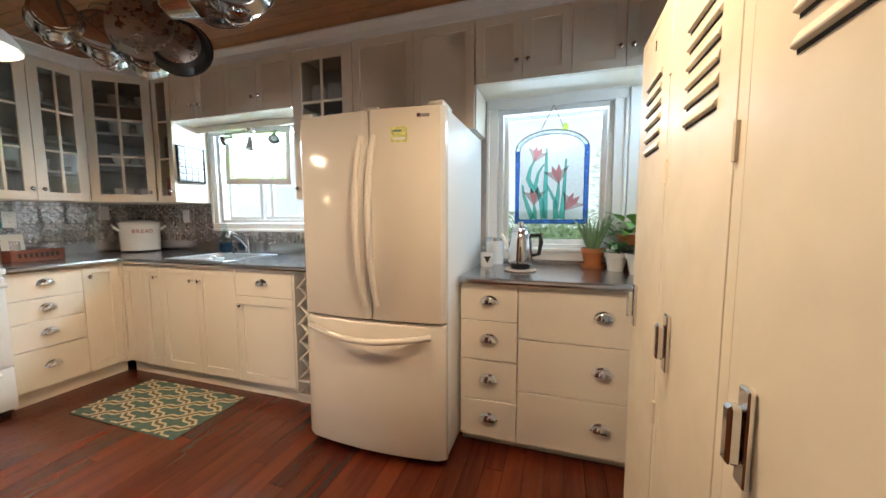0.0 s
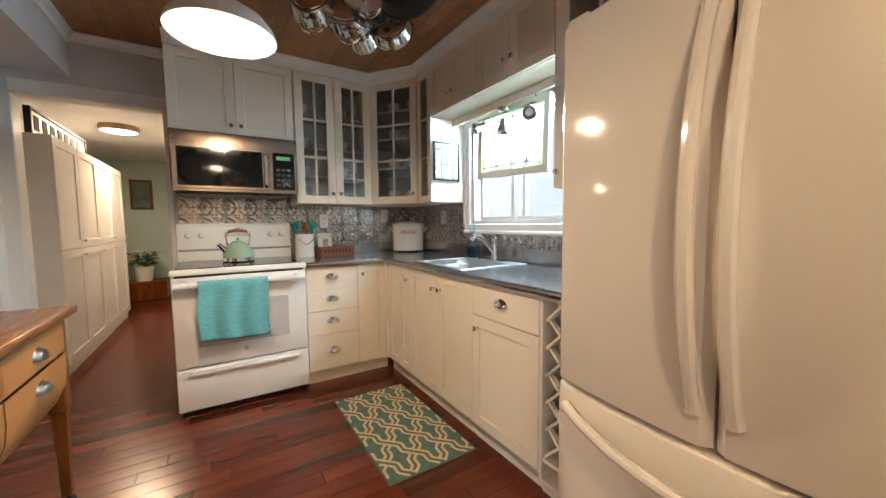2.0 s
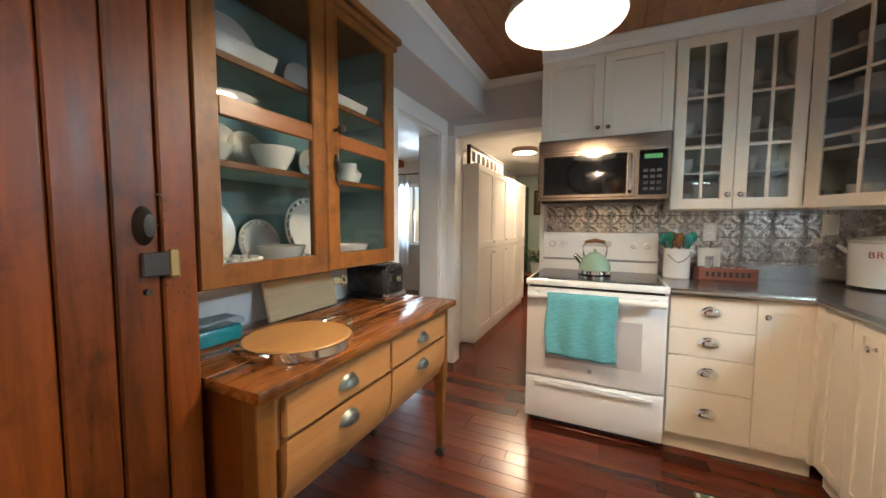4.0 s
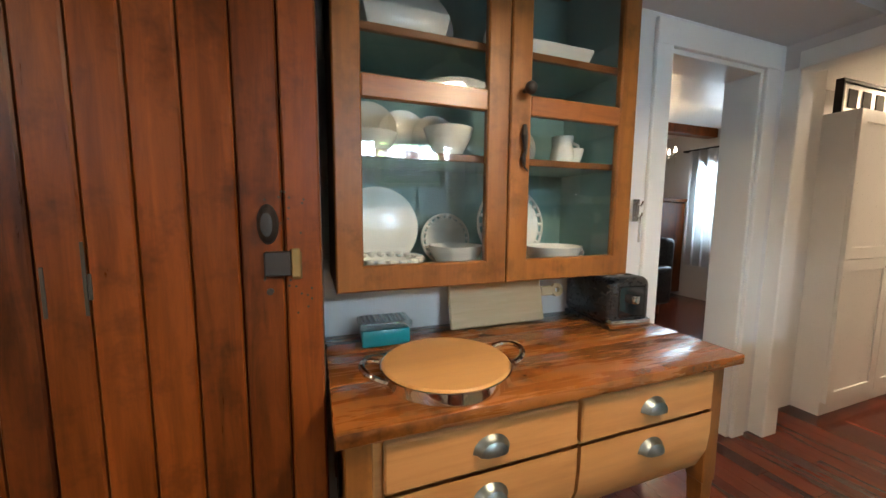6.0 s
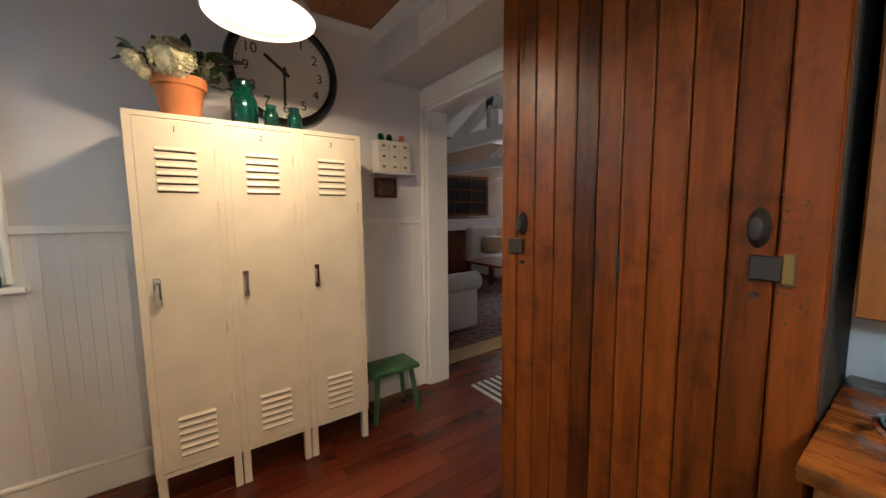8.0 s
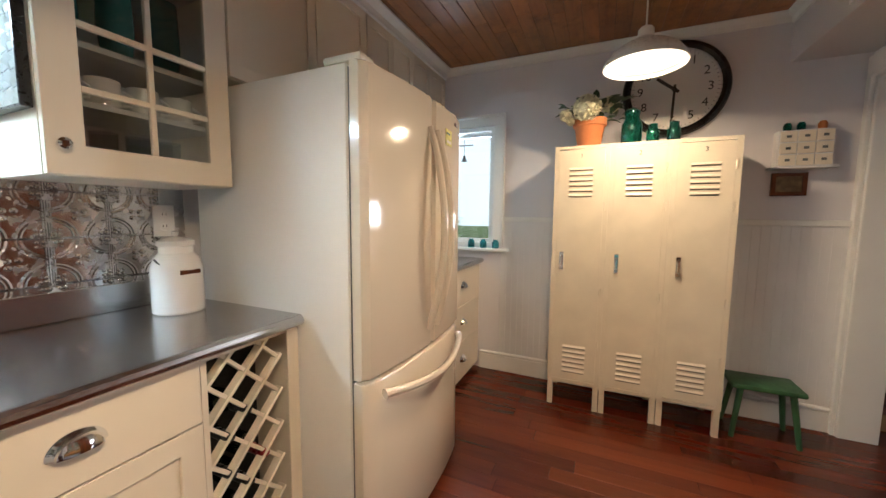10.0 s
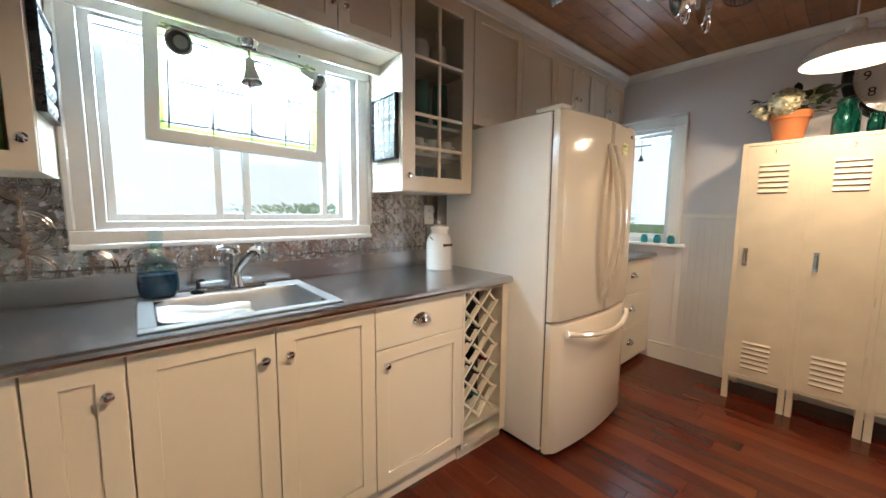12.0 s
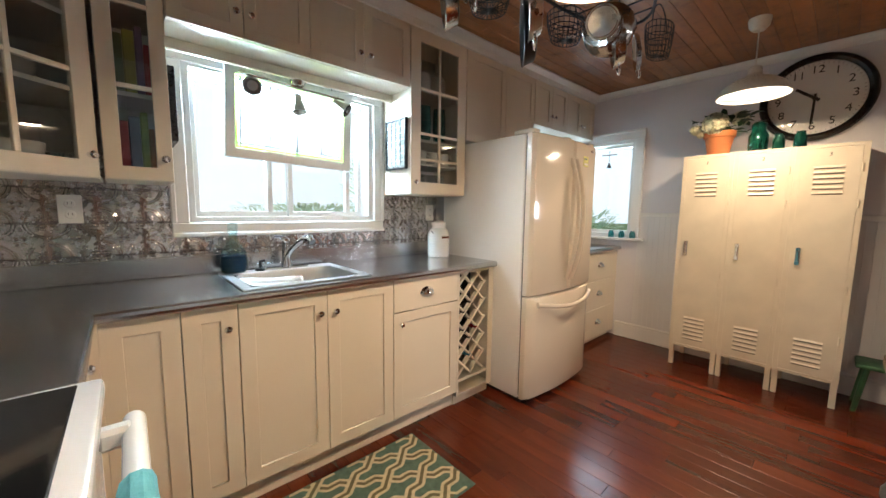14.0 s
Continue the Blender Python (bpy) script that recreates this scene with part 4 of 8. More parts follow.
bgp = part("backguard", bg, STOVE, sv, smooth=False)
part("trim_line", bx(B(), XW + 0.09, XW + 0.104, SY0 + 0.005, SY1 - 0.005, 0.985, 1.0, 0.004), paint("grey_strip", (0.3, 0.3, 0.3), 0.4), bgp)
for y in (0.68, 0.76, 1.22, 1.30):
    part("control_knob", lathe(B(), [(0, 0.03), (0.014, 0.03), (0.017, 0.02), (0.023, 0.012), (0.023, 0)], seg=18, m=on_west(XW + 0.083) @ Matrix.Translation((y, 1.10, 0))), STOVE, bgp)
part("display", bx(B(), XW + 0.078, XW + 0.084, 0.90, 1.08, 1.085, 1.125), paint("clock_panel", (0.55, 0.54, 0.52), 0.3), bgp)
tw = thing("towel", (SXF + 0.05, 0.93, 0.6), "turquoise terry towel hanging over the oven rail", "towel")
bm, rows = B(), []
for i in range(37):
    t = i / 36
    y = 0.742 + 0.375 * t
    row = []
    for k in range(-6, 26):
        if k < 0:
            x, z = SXF + 0.026, 0.83 + 0.03 * k
        elif k < 6:
            a = math.pi - math.pi * k / 5
            x, z = SXF + 0.05 + 0.0235 * math.cos(a), 0.822 + 0.0235 * math.sin(a)
        else:
            d_ = (k - 5) / 20
            x = SXF + 0.0745 + 0.010 * d_ * math.sin(5.3 * t * math.pi + 1) + 0.004 * math.sin(17 * t + 4 * d_)
            z = 0.822 - d_ * (0.335 + 0.015 * math.sin(2.2 * t))
        row.append((x, y + 0.006 * math.sin(3 * k / 10.0), z))
    rows.append(row)
part("cloth", sheet(bm, rows), TOWEL, tw).modifiers.new("thick", "SOLIDIFY").thickness = 0.005

# ---- microwave ----
mw = thing("microwave", (-3.7, 1.0, 1.36), "stainless over-the-range microwave with dark door glass", "microwave")
MXF, MY0, MY1, MZ0, MZ1 = -3.475, 0.632, 1.372, 1.388, 1.775
part("body", bx(B(), XW + 0.005, MXF - 0.03, MY0, MY1, MZ0, MZ1, 0.004), MWSTEEL, mw)
part("front_frame", bx(B(), MXF - 0.03, MXF - 0.004, MY0, MY1, MZ0, MZ1, 0.006), MWSTEEL, mw)
md_ = part("door", bx(B(), MXF - 0.006, MXF, MY0 + 0.008, 1.19, MZ0 + 0.02, MZ1 - 0.09, 0.003), MWSTEEL, mw)
part("door_glass", bx(B(), MXF - 0.002, MXF + 0.002, MY0 + 0.035, 1.145, MZ0 + 0.04, MZ1 - 0.105, 0.001), MWGLASS, md_, "dark microwave window")
part("handle", tube(B(), [(MXF, 1.165, MZ0 + 0.05), (MXF + 0.03, 1.165, MZ0 + 0.06), (MXF + 0.03, 1.165, MZ1 - 0.13), (MXF, 1.165, MZ1 - 0.12)], 0.011, 10), CHROME, md_)
cp = part("control_panel", bx(B(), MXF - 0.006, MXF + 0.001, 1.21, MY1 - 0.02, MZ0 + 0.03, MZ1 - 0.10, 0.002), MWGLASS, mw, "black control panel with green display")
part("display", bx(B(), MXF, MXF + 0.002, 1.235, 1.325, MZ1 - 0.15, MZ1 - 0.125), glow("green_display", (0.1, 0.4, 0.15), 0.02), cp)
for r in range(4):
    for q in range(3):
        part("button", bx(B(), MXF, MXF + 0.002, 1.232 + 0.034 * q, 1.256 + 0.034 * q, MZ0 + 0.055 + 0.035 * r, MZ0 + 0.072 + 0.035 * r), paint("button_grey", (0.05, 0.05, 0.05), 0.4), cp)
part("vent_band", bx(B(), MXF - 0.005, MXF + 0.001, MY0 + 0.01, MY1 - 0.01, MZ1 - 0.075, MZ1 - 0.012, 0.002), MWSTEEL, mw)
part("underside", bx(B(), XW + 0.04, MXF - 0.04, MY0 + 0.02, MY1 - 0.02, MZ0 - 0.012, MZ0), BLACKPL, mw)

# ---- lockers ----


def locker(y, number):
    """One steel locker with a louvred door, its front facing west; y: its southern side."""
    L = thing("locker", (0.25, y + 0.152, 0), "cream enamelled steel locker numbered %s" % number, "locker", "row of lockers")
    m = on_east(0.085)
    u0, u1 = -(y + 0.3142), -y
    bm = B()
    bx(bm, u0, u0 + 0.012, 0.165, 1.675, -0.35, 0), bx(bm, u1 - 0.012, u1, 0.165, 1.675, -0.35, 0), bx(bm, u0 + 0.012, u1 - 0.012, 1.663, 1.675, -0.35, 0), bx(bm, u0 + 0.012, u1 - 0.012, 0.165, 0.177, -0.35, 0), bx(bm, u0 + 0.012, u1 - 0.012, 0.177, 1.663, -0.35, -0.34)
    part("body", bm, LOCKER, L, m=m)
    part("front_frame", bx(bx(bx(bx(B(), u0, u0 + 0.028, 0.165, 1.675, 0, 0.008), u1 - 0.028, u1, 0.165, 1.675, 0, 0.008), u0 + 0.028, u1 - 0.028, 1.655, 1.675, 0, 0.008), u0 + 0.028, u1 - 0.028, 0.165, 0.185, 0, 0.008), LOCKER, L, m=m)
    a, b = u0 + 0.026, u1 - 0.026
    d = part("door", bx(B(), a, b, 0.187, 1.652, -0.004, 0.0095, 0.002), LOCKER, L, m=m)
    mid = (a + b) / 2
    for base_v, n in ((1.375, 6), (0.25, 6)):
        for i in range(n):
            v = base_v + 0.032 * i
            q = m @ Matrix.Translation((mid, v, 0.0095)) @ Matrix.Rotation(radians(-28), 4, "X")
            part("louvre", bx(B(), -0.068, 0.068, -0.008, 0.010, -0.004, 0.004, 0.0015), LOCKER, d, m=q)
            part("slot", bx(B(), mid - 0.066, mid + 0.066, v - 0.0125, v - 0.005, 0.009, 0.0101), SLOT, d, m=m)
    hu = a + 0.035
    h = part("latch_plate", bx(B(), hu - 0.012, hu + 0.012, 0.905, 1.02, 0.0097, 0.018, 0.002), CHROME, d, m=m)
    part("latch_handle", bx(B(), hu - 0.009, hu + 0.009, 0.93, 1.0, 0.018, 0.034, 0.004), CHROME, h, m=m)
    for v in (0.42, 0.75, 1.28, 1.5):
        part("hinge", cyl(B(), m @ Vector((b + 0.004, v, 0.008)), m @ Vector((b + 0.004, v + 0.05, 0.008)), 0.006, seg=8), LOCKER, d)
    cu = bpy.data.curves.new("digit", "FONT")
    cu.body, cu.size, cu.align_x, cu.align_y, cu.extrude = number, 0.034, "CENTER", "CENTER", 0.0008
    me = bpy.data.meshes.new_from_object(bpy.data.objects.new("tmp", cu))
    me.materials.append(SLOT)
    bm = B()
    bm.from_mesh(me)
    part("digit", bm, SLOT, d, m=m @ Matrix.Translation((mid, 1.612, 0.0104)), smooth=False)
    for u, w in ((u0 + 0.018, -0.016), (u1 - 0.018, -0.016), (u0 + 0.018, -0.33), (u1 - 0.018, -0.33)):
        part("leg", bx(B(), u - 0.016, u + 0.016, 0.0, 0.166, w - 0.015, w + 0.015, 0.002), LOCKER, L, m=m)
    return L


for y, n in ((1.018, "1"), (0.703, "2"), (0.388, "3")):
    locker(y, n)

# ---- plank pantry ----
pn = thing("pantry_cupboard", (-1.14, 0.0, 0), "tall dark plank pantry cupboard with iron latches", "cupboard")
PM = on_south(0.15)
pu0, pu1, ptop = 0.735, 1.618, 2.10
part("body", bx(B(), pu0, pu1, 0, ptop, -0.375, -0.024), PANTRYW, pn, m=PM)
edges = (pu0, 0.815, 0.898, 0.980, 1.058, 1.130, 1.205, 1.285, 1.370, 1.458, 1.543)
ws = list(zip(edges, edges[1:]))
for a, b in ws:
    part("plank", bx(B(), a + 0.001, b - 0.003, 0.02, ptop - 0.01, -0.024, 0.0 + random.uniform(-0.001, 0.001), 0.004), PANTRYW, pn, m=PM)
part("stile", bx(B(), 1.545, pu1, 0.0, ptop, -0.023, 0.003, 0.004), PANTRYW, pn, m=PM)
for uu, vv, s_ in ((1.512, 1.23, 1), (0.845, 1.227, -1)):
    k = part("iron_pull", lathe(B(), [(0, 0.03), (0.016, 0.026), (0.024, 0.012), (0.028, 0.002), (0.028, 0)], seg=18, m=PM @ Matrix.Translation((uu, vv, 0)) @ Matrix.Diagonal((0.75, 1.55, 1, 1))), IRON, pn, "black oval iron pull")
    l = part("latch", bx(B(), uu - 0.03 + s_ * 0.02, uu + 0.024 + s_ * 0.02, 1.118, 1.172, 0.0, 0.012, 0.003), IRON, pn, "black iron cupboard latch", m=PM)
    part("catch", bx(B(), uu + s_ * 0.055 - 0.01, uu + s_ * 0.055 + 0.01, 1.11, 1.17, 0.0035, 0.011, 0.002), paint("brass_catch", (0.16, 0.11, 0.05), 0.4, 0.9) if s_ > 0 else IRON, l, m=PM)
    part("key_stub", cyl(B(), PM @ Vector((uu, 1.085, 0)), PM @ Vector((uu, 1.085, 0.012)), 0.007, seg=10), IRON, l)
for uu, lo, hi in ((1.138, 1.06, 1.155), (1.198, 1.06, 1.20), (1.205, 1.09, 1.14)):
    part("scratch", bx(B(), uu, uu + 0.006, lo, hi, 0.0, 0.0026, 0.0008), SLOT, pn, "old dark gouge", m=PM)
nails = random.Random(17)
for _ in range(26):
    uu, vv = nails.uniform(1.50, 1.60), nails.uniform(1.0, 1.30)
    part("nail_hole", lathe(B(), [(0, 0.0036), (0.0026, 0.0036), (0.003, 0.0028)], seg=7, m=PM @ Matrix.Translation((uu, vv, 0))), SLOT, pn)
part("keeper", bx(B(), 1.556, 1.574, 1.115, 1.178, 0.0035, 0.013, 0.002), paint("aged_brass", (0.30, 0.21, 0.09), 0.4, 0.9), pn, "aged brass keeper", m=PM)
# added dark sheet standing in for shade in the gap beside the cupboard
part("gap_shade", bx(B(), pu1 - 0.005, pu1 + 0.004, 0, ptop, -0.37, -0.05), SLOT, pn, m=PM)

# ---- baker's hutch ----
HM = on_south(0.315)
tb = thing("bakers_table", (-2.2, 0.1, 0), "worn pine baker's table with rounded bins and cup pulls", "table")
tu0, tu1, tz = 1.628, 2.80, 0.845
for i, (a, b) in enumerate(((-0.53, -0.36), (-0.36, -0.17), (-0.17, 0.03))):
    part("top_board", bx(B(), tu0, tu1, tz - 0.032, tz + random.uniform(-0.0006, 0.0006), a + 0.0006, b - 0.0006, 0.005, 2), TOPW, tb, m=HM)
part("face_frame", bx(B(), 1.70, 2.735, 0.645, 0.80, -0.035, -0.0205), DRAWERW, tb, m=HM)
part("apron", bx(B(), tu0 + 0.08, tu1 - 0.06, tz - 0.06, tz - 0.033, -0.45, -0.012), OAK, tb, m=HM)
for a, b, c_, d_, pulls in ((1.725, 2.214, 0.675, 0.788, 1), (2.226, 2.712, 0.675, 0.788, 1)):
    d = part("drawer", bx(B(), a, b, c_, d_, -0.02, 0.004, 0.004), DRAWERW, tb, m=HM)
    cup_pull(d, HM, (a + b) / 2, (c_ + d_) / 2, 0.004, 0.95, PEWTER, "dark pewter cup pull")
for a, b in ((1.725, 2.214), (2.226, 2.712)):
    bm = B()
    prof = [(0.004, 0.668), (0.004, 0.60), (-0.002, 0.54), (-0.03, 0.47), (-0.09, 0.41), (-0.18, 0.375), (-0.30, 0.37), (-0.42, 0.40), (-0.44, 0.50), (-0.44, 0.668)]
    rows = [[HM @ Vector((u, v, w)) for w, v in prof] for u in (a, b)]
    sheet(bm, rows)
    vs = list(bm.verts)
    k = len(prof)
    bm.faces.new(vs[:k]), bm.faces.new(vs[k:][::-1])
    d = part("bin_drawer", bm, DRAWERW, tb)
    cup_pull(d, HM, (a + b) / 2, 0.612, 0.004, 0.95, PEWTER, "dark pewter cup pull")
for u in (1.675, 2.745):
    for w in (-0.035, -0.47):
        q = B()
        bx(q, u - 0.028, u + 0.028, 0.40 if u < 2 else 0.42, tz - 0.034, w - 0.028, w + 0.028, 0.003)
        leg = part("leg", q, OAKV, tb, m=HM)
        part("lower_leg", lathe(B(), [(0.022, 0.055), (0.024, 0.2), (0.034, 0.42)], seg=4, m=HM @ Matrix.Translation((u, 0, w)) @ Matrix(((1, 0, 0, 0), (0, 0, 1, 0), (0, -1, 0, 0), (0, 0, 0, 1))) @ Matrix.Rotation(radians(45), 4, "Z")), OAKV, leg)
        part("caster", cyl(B(), HM @ Vector((u - 0.012, 0.024, w)), HM @ Vector((u + 0.012, 0.024, w)), 0.024, seg=16), IRON, leg, "black iron caster")
part("side_panel", bx(B(), 1.655, 1.69, 0.30, tz - 0.034, -0.44, -0.06), PANTRYW, tb, "dark red-brown side panel", m=HM)

HU = on_south(0.105)
hu = thing("china_cupboard", (-2.1, 0.0, 1.055), "honey pine wall cupboard with glazed doors and teal inside", "cupboard")
hx0, hx1, hz0, hz1 = 1.652, 2.577, 1.057, 2.085
part("body", ring(B(), hx0, hx1, hz0, hz1, 0.022, -0.33, -0.022, 0.002), OAKV, hu, m=HU)
part("back_panel", bx(B(), hx0 + 0.022, hx1 - 0.022, hz0 + 0.022, hz1 - 0.022, -0.33, -0.32), TEAL, hu, "teal painted back", m=HU)
part("lining", bx(bx(B(), hx0 + 0.0225, hx0 + 0.026, hz0 + 0.023, hz1 - 0.023, -0.32, -0.03), hx1 - 0.026, hx1 - 0.0225, hz0 + 0.023, hz1 - 0.023, -0.32, -0.03), TEAL, hu, m=HU)
for v in (1.408, 1.712):
    sf_ = part("shelf", bx(B(), hx0 + 0.027, hx1 - 0.027, v - 0.009, v + 0.009, -0.319, -0.060), TEAL, hu, "grey-teal painted shelf", m=HU)
    part("shelf_edge", bx(B(), hx0 + 0.027, hx1 - 0.027, v - 0.010, v + 0.010, -0.060, -0.045, 0.002), OAK, sf_, "bare pine front edge", m=HU)
HMID = 2.121
for a, b in ((hx0, HMID - 0.002), (HMID + 0.002, hx1)):
    st = 0.066
    d = part("door", ring(B(), a, b, hz0, hz1, st, -0.022, 0, 0.004), OAKV, hu, m=HU)
    part("rail", bx(B(), a + st, b - st, 1.53, 1.585, -0.021, -0.0012, 0.003), OAK, d, m=HU)
    for v0_, v1_ in ((hz0 + 0.066, 1.53), (1.585, hz1 - 0.06)):
        part("pane", bx(B(), a + st - 0.004, b - st + 0.004, v0_ - 0.004, v1_ + 0.004, -0.013, -0.010), CUPPANE, d, m=HU)
cr = part("cornice", bx(bx(B(), hx0 - 0.03, hx1 + 0.03, hz1 + 0.002, hz1 + 0.035, -0.33, 0.03, 0.008, 2), hx0 - 0.012, hx1 + 0.012, hz1 - 0.03, hz1 + 0.001, -0.018, 0.014, 0.004), OAK, hu, m=HU)
part("door_knob", ball(cyl(B(), HU @ Vector((2.163, 1.592, 0)), HU @ Vector((2.163, 1.592, 0.025)), 0.006), HU @ Vector((2.163, 1.592, 0.034)), 0.017), IRON, hu, "black round knob")
k = part("key_drop", tube(B(), [HU @ Vector(p) for p in ((2.166, 1.50, 0.004), (2.16, 1.47, 0.014), (2.168, 1.43, 0.008), (2.158, 1.41, 0.013), (2.163, 1.385, 0.012), (2.175, 1.375, 0.012))], [0.006, 0.010, 0.005, 0.008, 0.003, 0.003], 8), IRON, hu, "cast iron drop handle")

# ---- pendants ----


def pendant(x, y, rim):
    p = thing("pendant_lamp", (x, y, ZC), "white enamel dome pendant lamp, lit", "lamp", "pendant lamps")
    sh = part("shade", lathe(B(), [(0.178, 0.0), (0.181, 0.004), (0.172, 0.03), (0.145, 0.066), (0.10, 0.095), (0.05, 0.112), (0.036, 0.13), (0.034, 0.165), (0.026, 0.175), (0.0, 0.178), (0.0, 0.172), (0.03, 0.16), (0.03, 0.128), (0.046, 0.106), (0.097, 0.09), (0.14, 0.062), (0.167, 0.028), (0.174, 0.006), (0.178, 0.0)], (x, y, rim), 48), SHADE, p)
    part("diffuser", lathe(B(), [(0.0, 0.024), (0.12, 0.024), (0.1655, 0.025), (0.164, 0.029), (0.0, 0.029)], (x, y, rim), 48), BULBG, sh, "glowing round diffuser")
    part("cord", tube(B(), [(x, y, rim + 0.175), (x + 0.004, y, (rim + ZC) / 2 + 0.08), (x, y, ZC - 0.05)], 0.004, 8), SHADE, p)
    part("canopy", lathe(B(), [(0.0, -0.07), (0.03, -0.068), (0.05, -0.045), (0.056, -0.01), (0.056, 0.0)], (x, y, ZC), 24), SHADE, p)


pendant(-2.28, 0.915, 1.862)
pendant(-0.305, 0.897, 1.952)

# ---- hanging pot rack ----
RX, RY, RZ = -1.68, 1.32, 2.285
rk = thing("pot_rack", (RX, RY, RZ), "oval black iron pot rack hung from the ceiling", "pot rack")
oval = [(RX + 0.66 * math.cos(a), RY + 0.22 * math.sin(a), RZ) for a in [2 * math.pi * i / 40 for i in range(40)]]
part("hoop", tube(B(), oval, 0.008, 8, True), IRON, rk)
for k in range(-5, 6):
    x = RX + 0.11 * k
    hh = 0.22 * math.sqrt(max(0, 1 - (0.11 * k / 0.66) ** 2))
    part("cross_bar", tube(B(), [(x, RY - hh, RZ), (x, RY + hh, RZ)], 0.004, 6), IRON, rk)
for sx in (-0.5, 0.5):
    for sy in (-0.14, 0.14):
        part("chain", tube(B(), [(RX + sx, RY + sy, RZ), (RX + sx, RY + sy, ZC)], 0.005, 6), IRON, rk)


def hanging(x, y, drop, facing, tilt=0.0):
    """Local frame of a hung pan: x up along the handle, z out of its base."""
    n = Vector((math.cos(radians(facing)), math.sin(radians(facing)), math.tan(radians(tilt)))).normalized()
    up = (Vector((0, 0, 1)) - n * n.z).normalized()
    return Matrix.Translation((x, y, RZ - drop)) @ Matrix((up, n.cross(up), n)).transposed().to_4x4()


def hook(parent, m, top):
    a = m @ Vector((top, 0, -0.01))
    return part("hook", tube(B(), [a, (a.x, a.y, max(a.z + 0.01, RZ - 0.02)), (a.x + 0.008, a.y, RZ + 0.012), (a.x + 0.016, a.y, RZ)], 0.003, 6), IRON, parent)


def pan(x, y, r, deep, facing, tilt, body, label, handle="long", name="frying_pan"):
    drop = 0.03 + r + (0.11 if handle == "long" else 0.03)
    m = hanging(x, y, drop, facing, tilt)
    t = thing(name, m.translation, label, "pan", "pans on the rack")
    part("pan_body", lathe(B(), [(0, 0), (r * 0.8, 0), (r * 0.86, -0.004), (r * 0.98, -deep), (r * 1.03, -deep - 0.003), (r * 1.0, -deep - 0.006), (r * 0.955, -deep), (r * 0.82, -0.012), (0, -0.010)], seg=36, m=m), body, t)
    part("base_disc", lathe(B(), [(0, 0.0035), (r * 0.68, 0.0035), (r * 0.72, 0.001)], seg=36, m=m), COPPERPAN if deep < 0.06 else CHROME, t)
    if handle == "long":
        h = part("handle", tube(B(), [m @ Vector(p) for p in ((r * 0.97, 0, -deep * 0.8), (r * 1.2, 0, -deep - 0.012), (r + 0.09, 0, -deep - 0.012), (r + 0.115, 0, -deep - 0.004))], [0.009, 0.008, 0.011, 0.006], 8), CHROME, t)
        hook(t, m, r + 0.11)
    else:
        for s in (1, -1):
            part("loop_handle", tube(B(), [m @ Vector((s * (r * 0.97 + 0.04 * math.sin(a)), 0.045 * math.cos(a), -deep * 0.7)) for a in [math.pi * i / 10 for i in range(11)]], 0.006, 8), CHROME, t)
        hook(t, m, r + 0.04)
    return t


STEELPAN = "stainless steel saucepan hanging from the rack"
pan(-2.24, 1.37, 0.12, 0.06, -38, 8, DARKCHROME, "steel casserole hanging base outward by its loop", "loop", "casserole")
pan(-2.20, 1.54, 0.095, 0.05, -40, 8, DARKCHROME, "grey steel frying pan hanging base outward", "long")
pan(-2.37, 1.47, 0.07, 0.075, -38, 10, DARKCHROME, STEELPAN, "long", "saucepan")
pan(-2.30, 1.23, 0.10, 0.075, -28, 10, DARKCHROME, STEELPAN, "loop", "saucepan")
pan(-1.93, 1.34, 0.145, 0.05, -52, 6, COPPERPAN, "large worn copper-toned frying pan hanging base outward", "loop")
pan(-1.83, 1.43, 0.13, 0.05, -50, 4, paint("black_pan", (0.02, 0.02, 0.02), 0.35, 0.3), "black cast frying pan hanging behind the copper one", "long")
pan(-1.62, 1.23, 0.085, 0.105, 205, -14, DARKCHROME, STEELPAN, "long", "saucepan")
pan(-1.30, 1.27, 0.125, 0.05, -62, 8, DARKCHROME, "steel frying pan hanging base outward", "loop")
pan(-1.20, 1.34, 0.085, 0.12, -28, -24, DARKCHROME, "bright steel saucepan hanging askew", "loop", "saucepan")
pan(-1.04, 1.29, 0.10, 0.02, -65, 8, CHROME, "steel pan lid hanging from the rack", "loop", "pan_lid")
# colander
m = hanging(-1.44, 1.29, 0.18, 200, -20)
co = thing("colander", m.translation, "steel colander hanging from the rack", "colander", "pans on the rack")
part("bowl", lathe(B(), [(0, 0), (0.05, 0.0), (0.09, -0.03), (0.11, -0.075), (0.12, -0.08), (0.108, -0.07), (0.087, -0.025), (0.048, 0.006), (0, 0.006)], seg=32, m=m), DARKCHROME, co)
for rr in (0.015, 0.03, 0.044):
    for i in range(int(rr * 500)):
        a = 2 * math.pi * i / int(rr * 500)
        part("hole", cyl(B(), m @ Vector((rr * math.cos(a), rr * math.sin(a), 0.0065)), m @ Vector((rr * math.cos(a), rr * math.sin(a), 0.0075)), 0.003, seg=6), SLOT, co)
hook(co, m, 0.12)


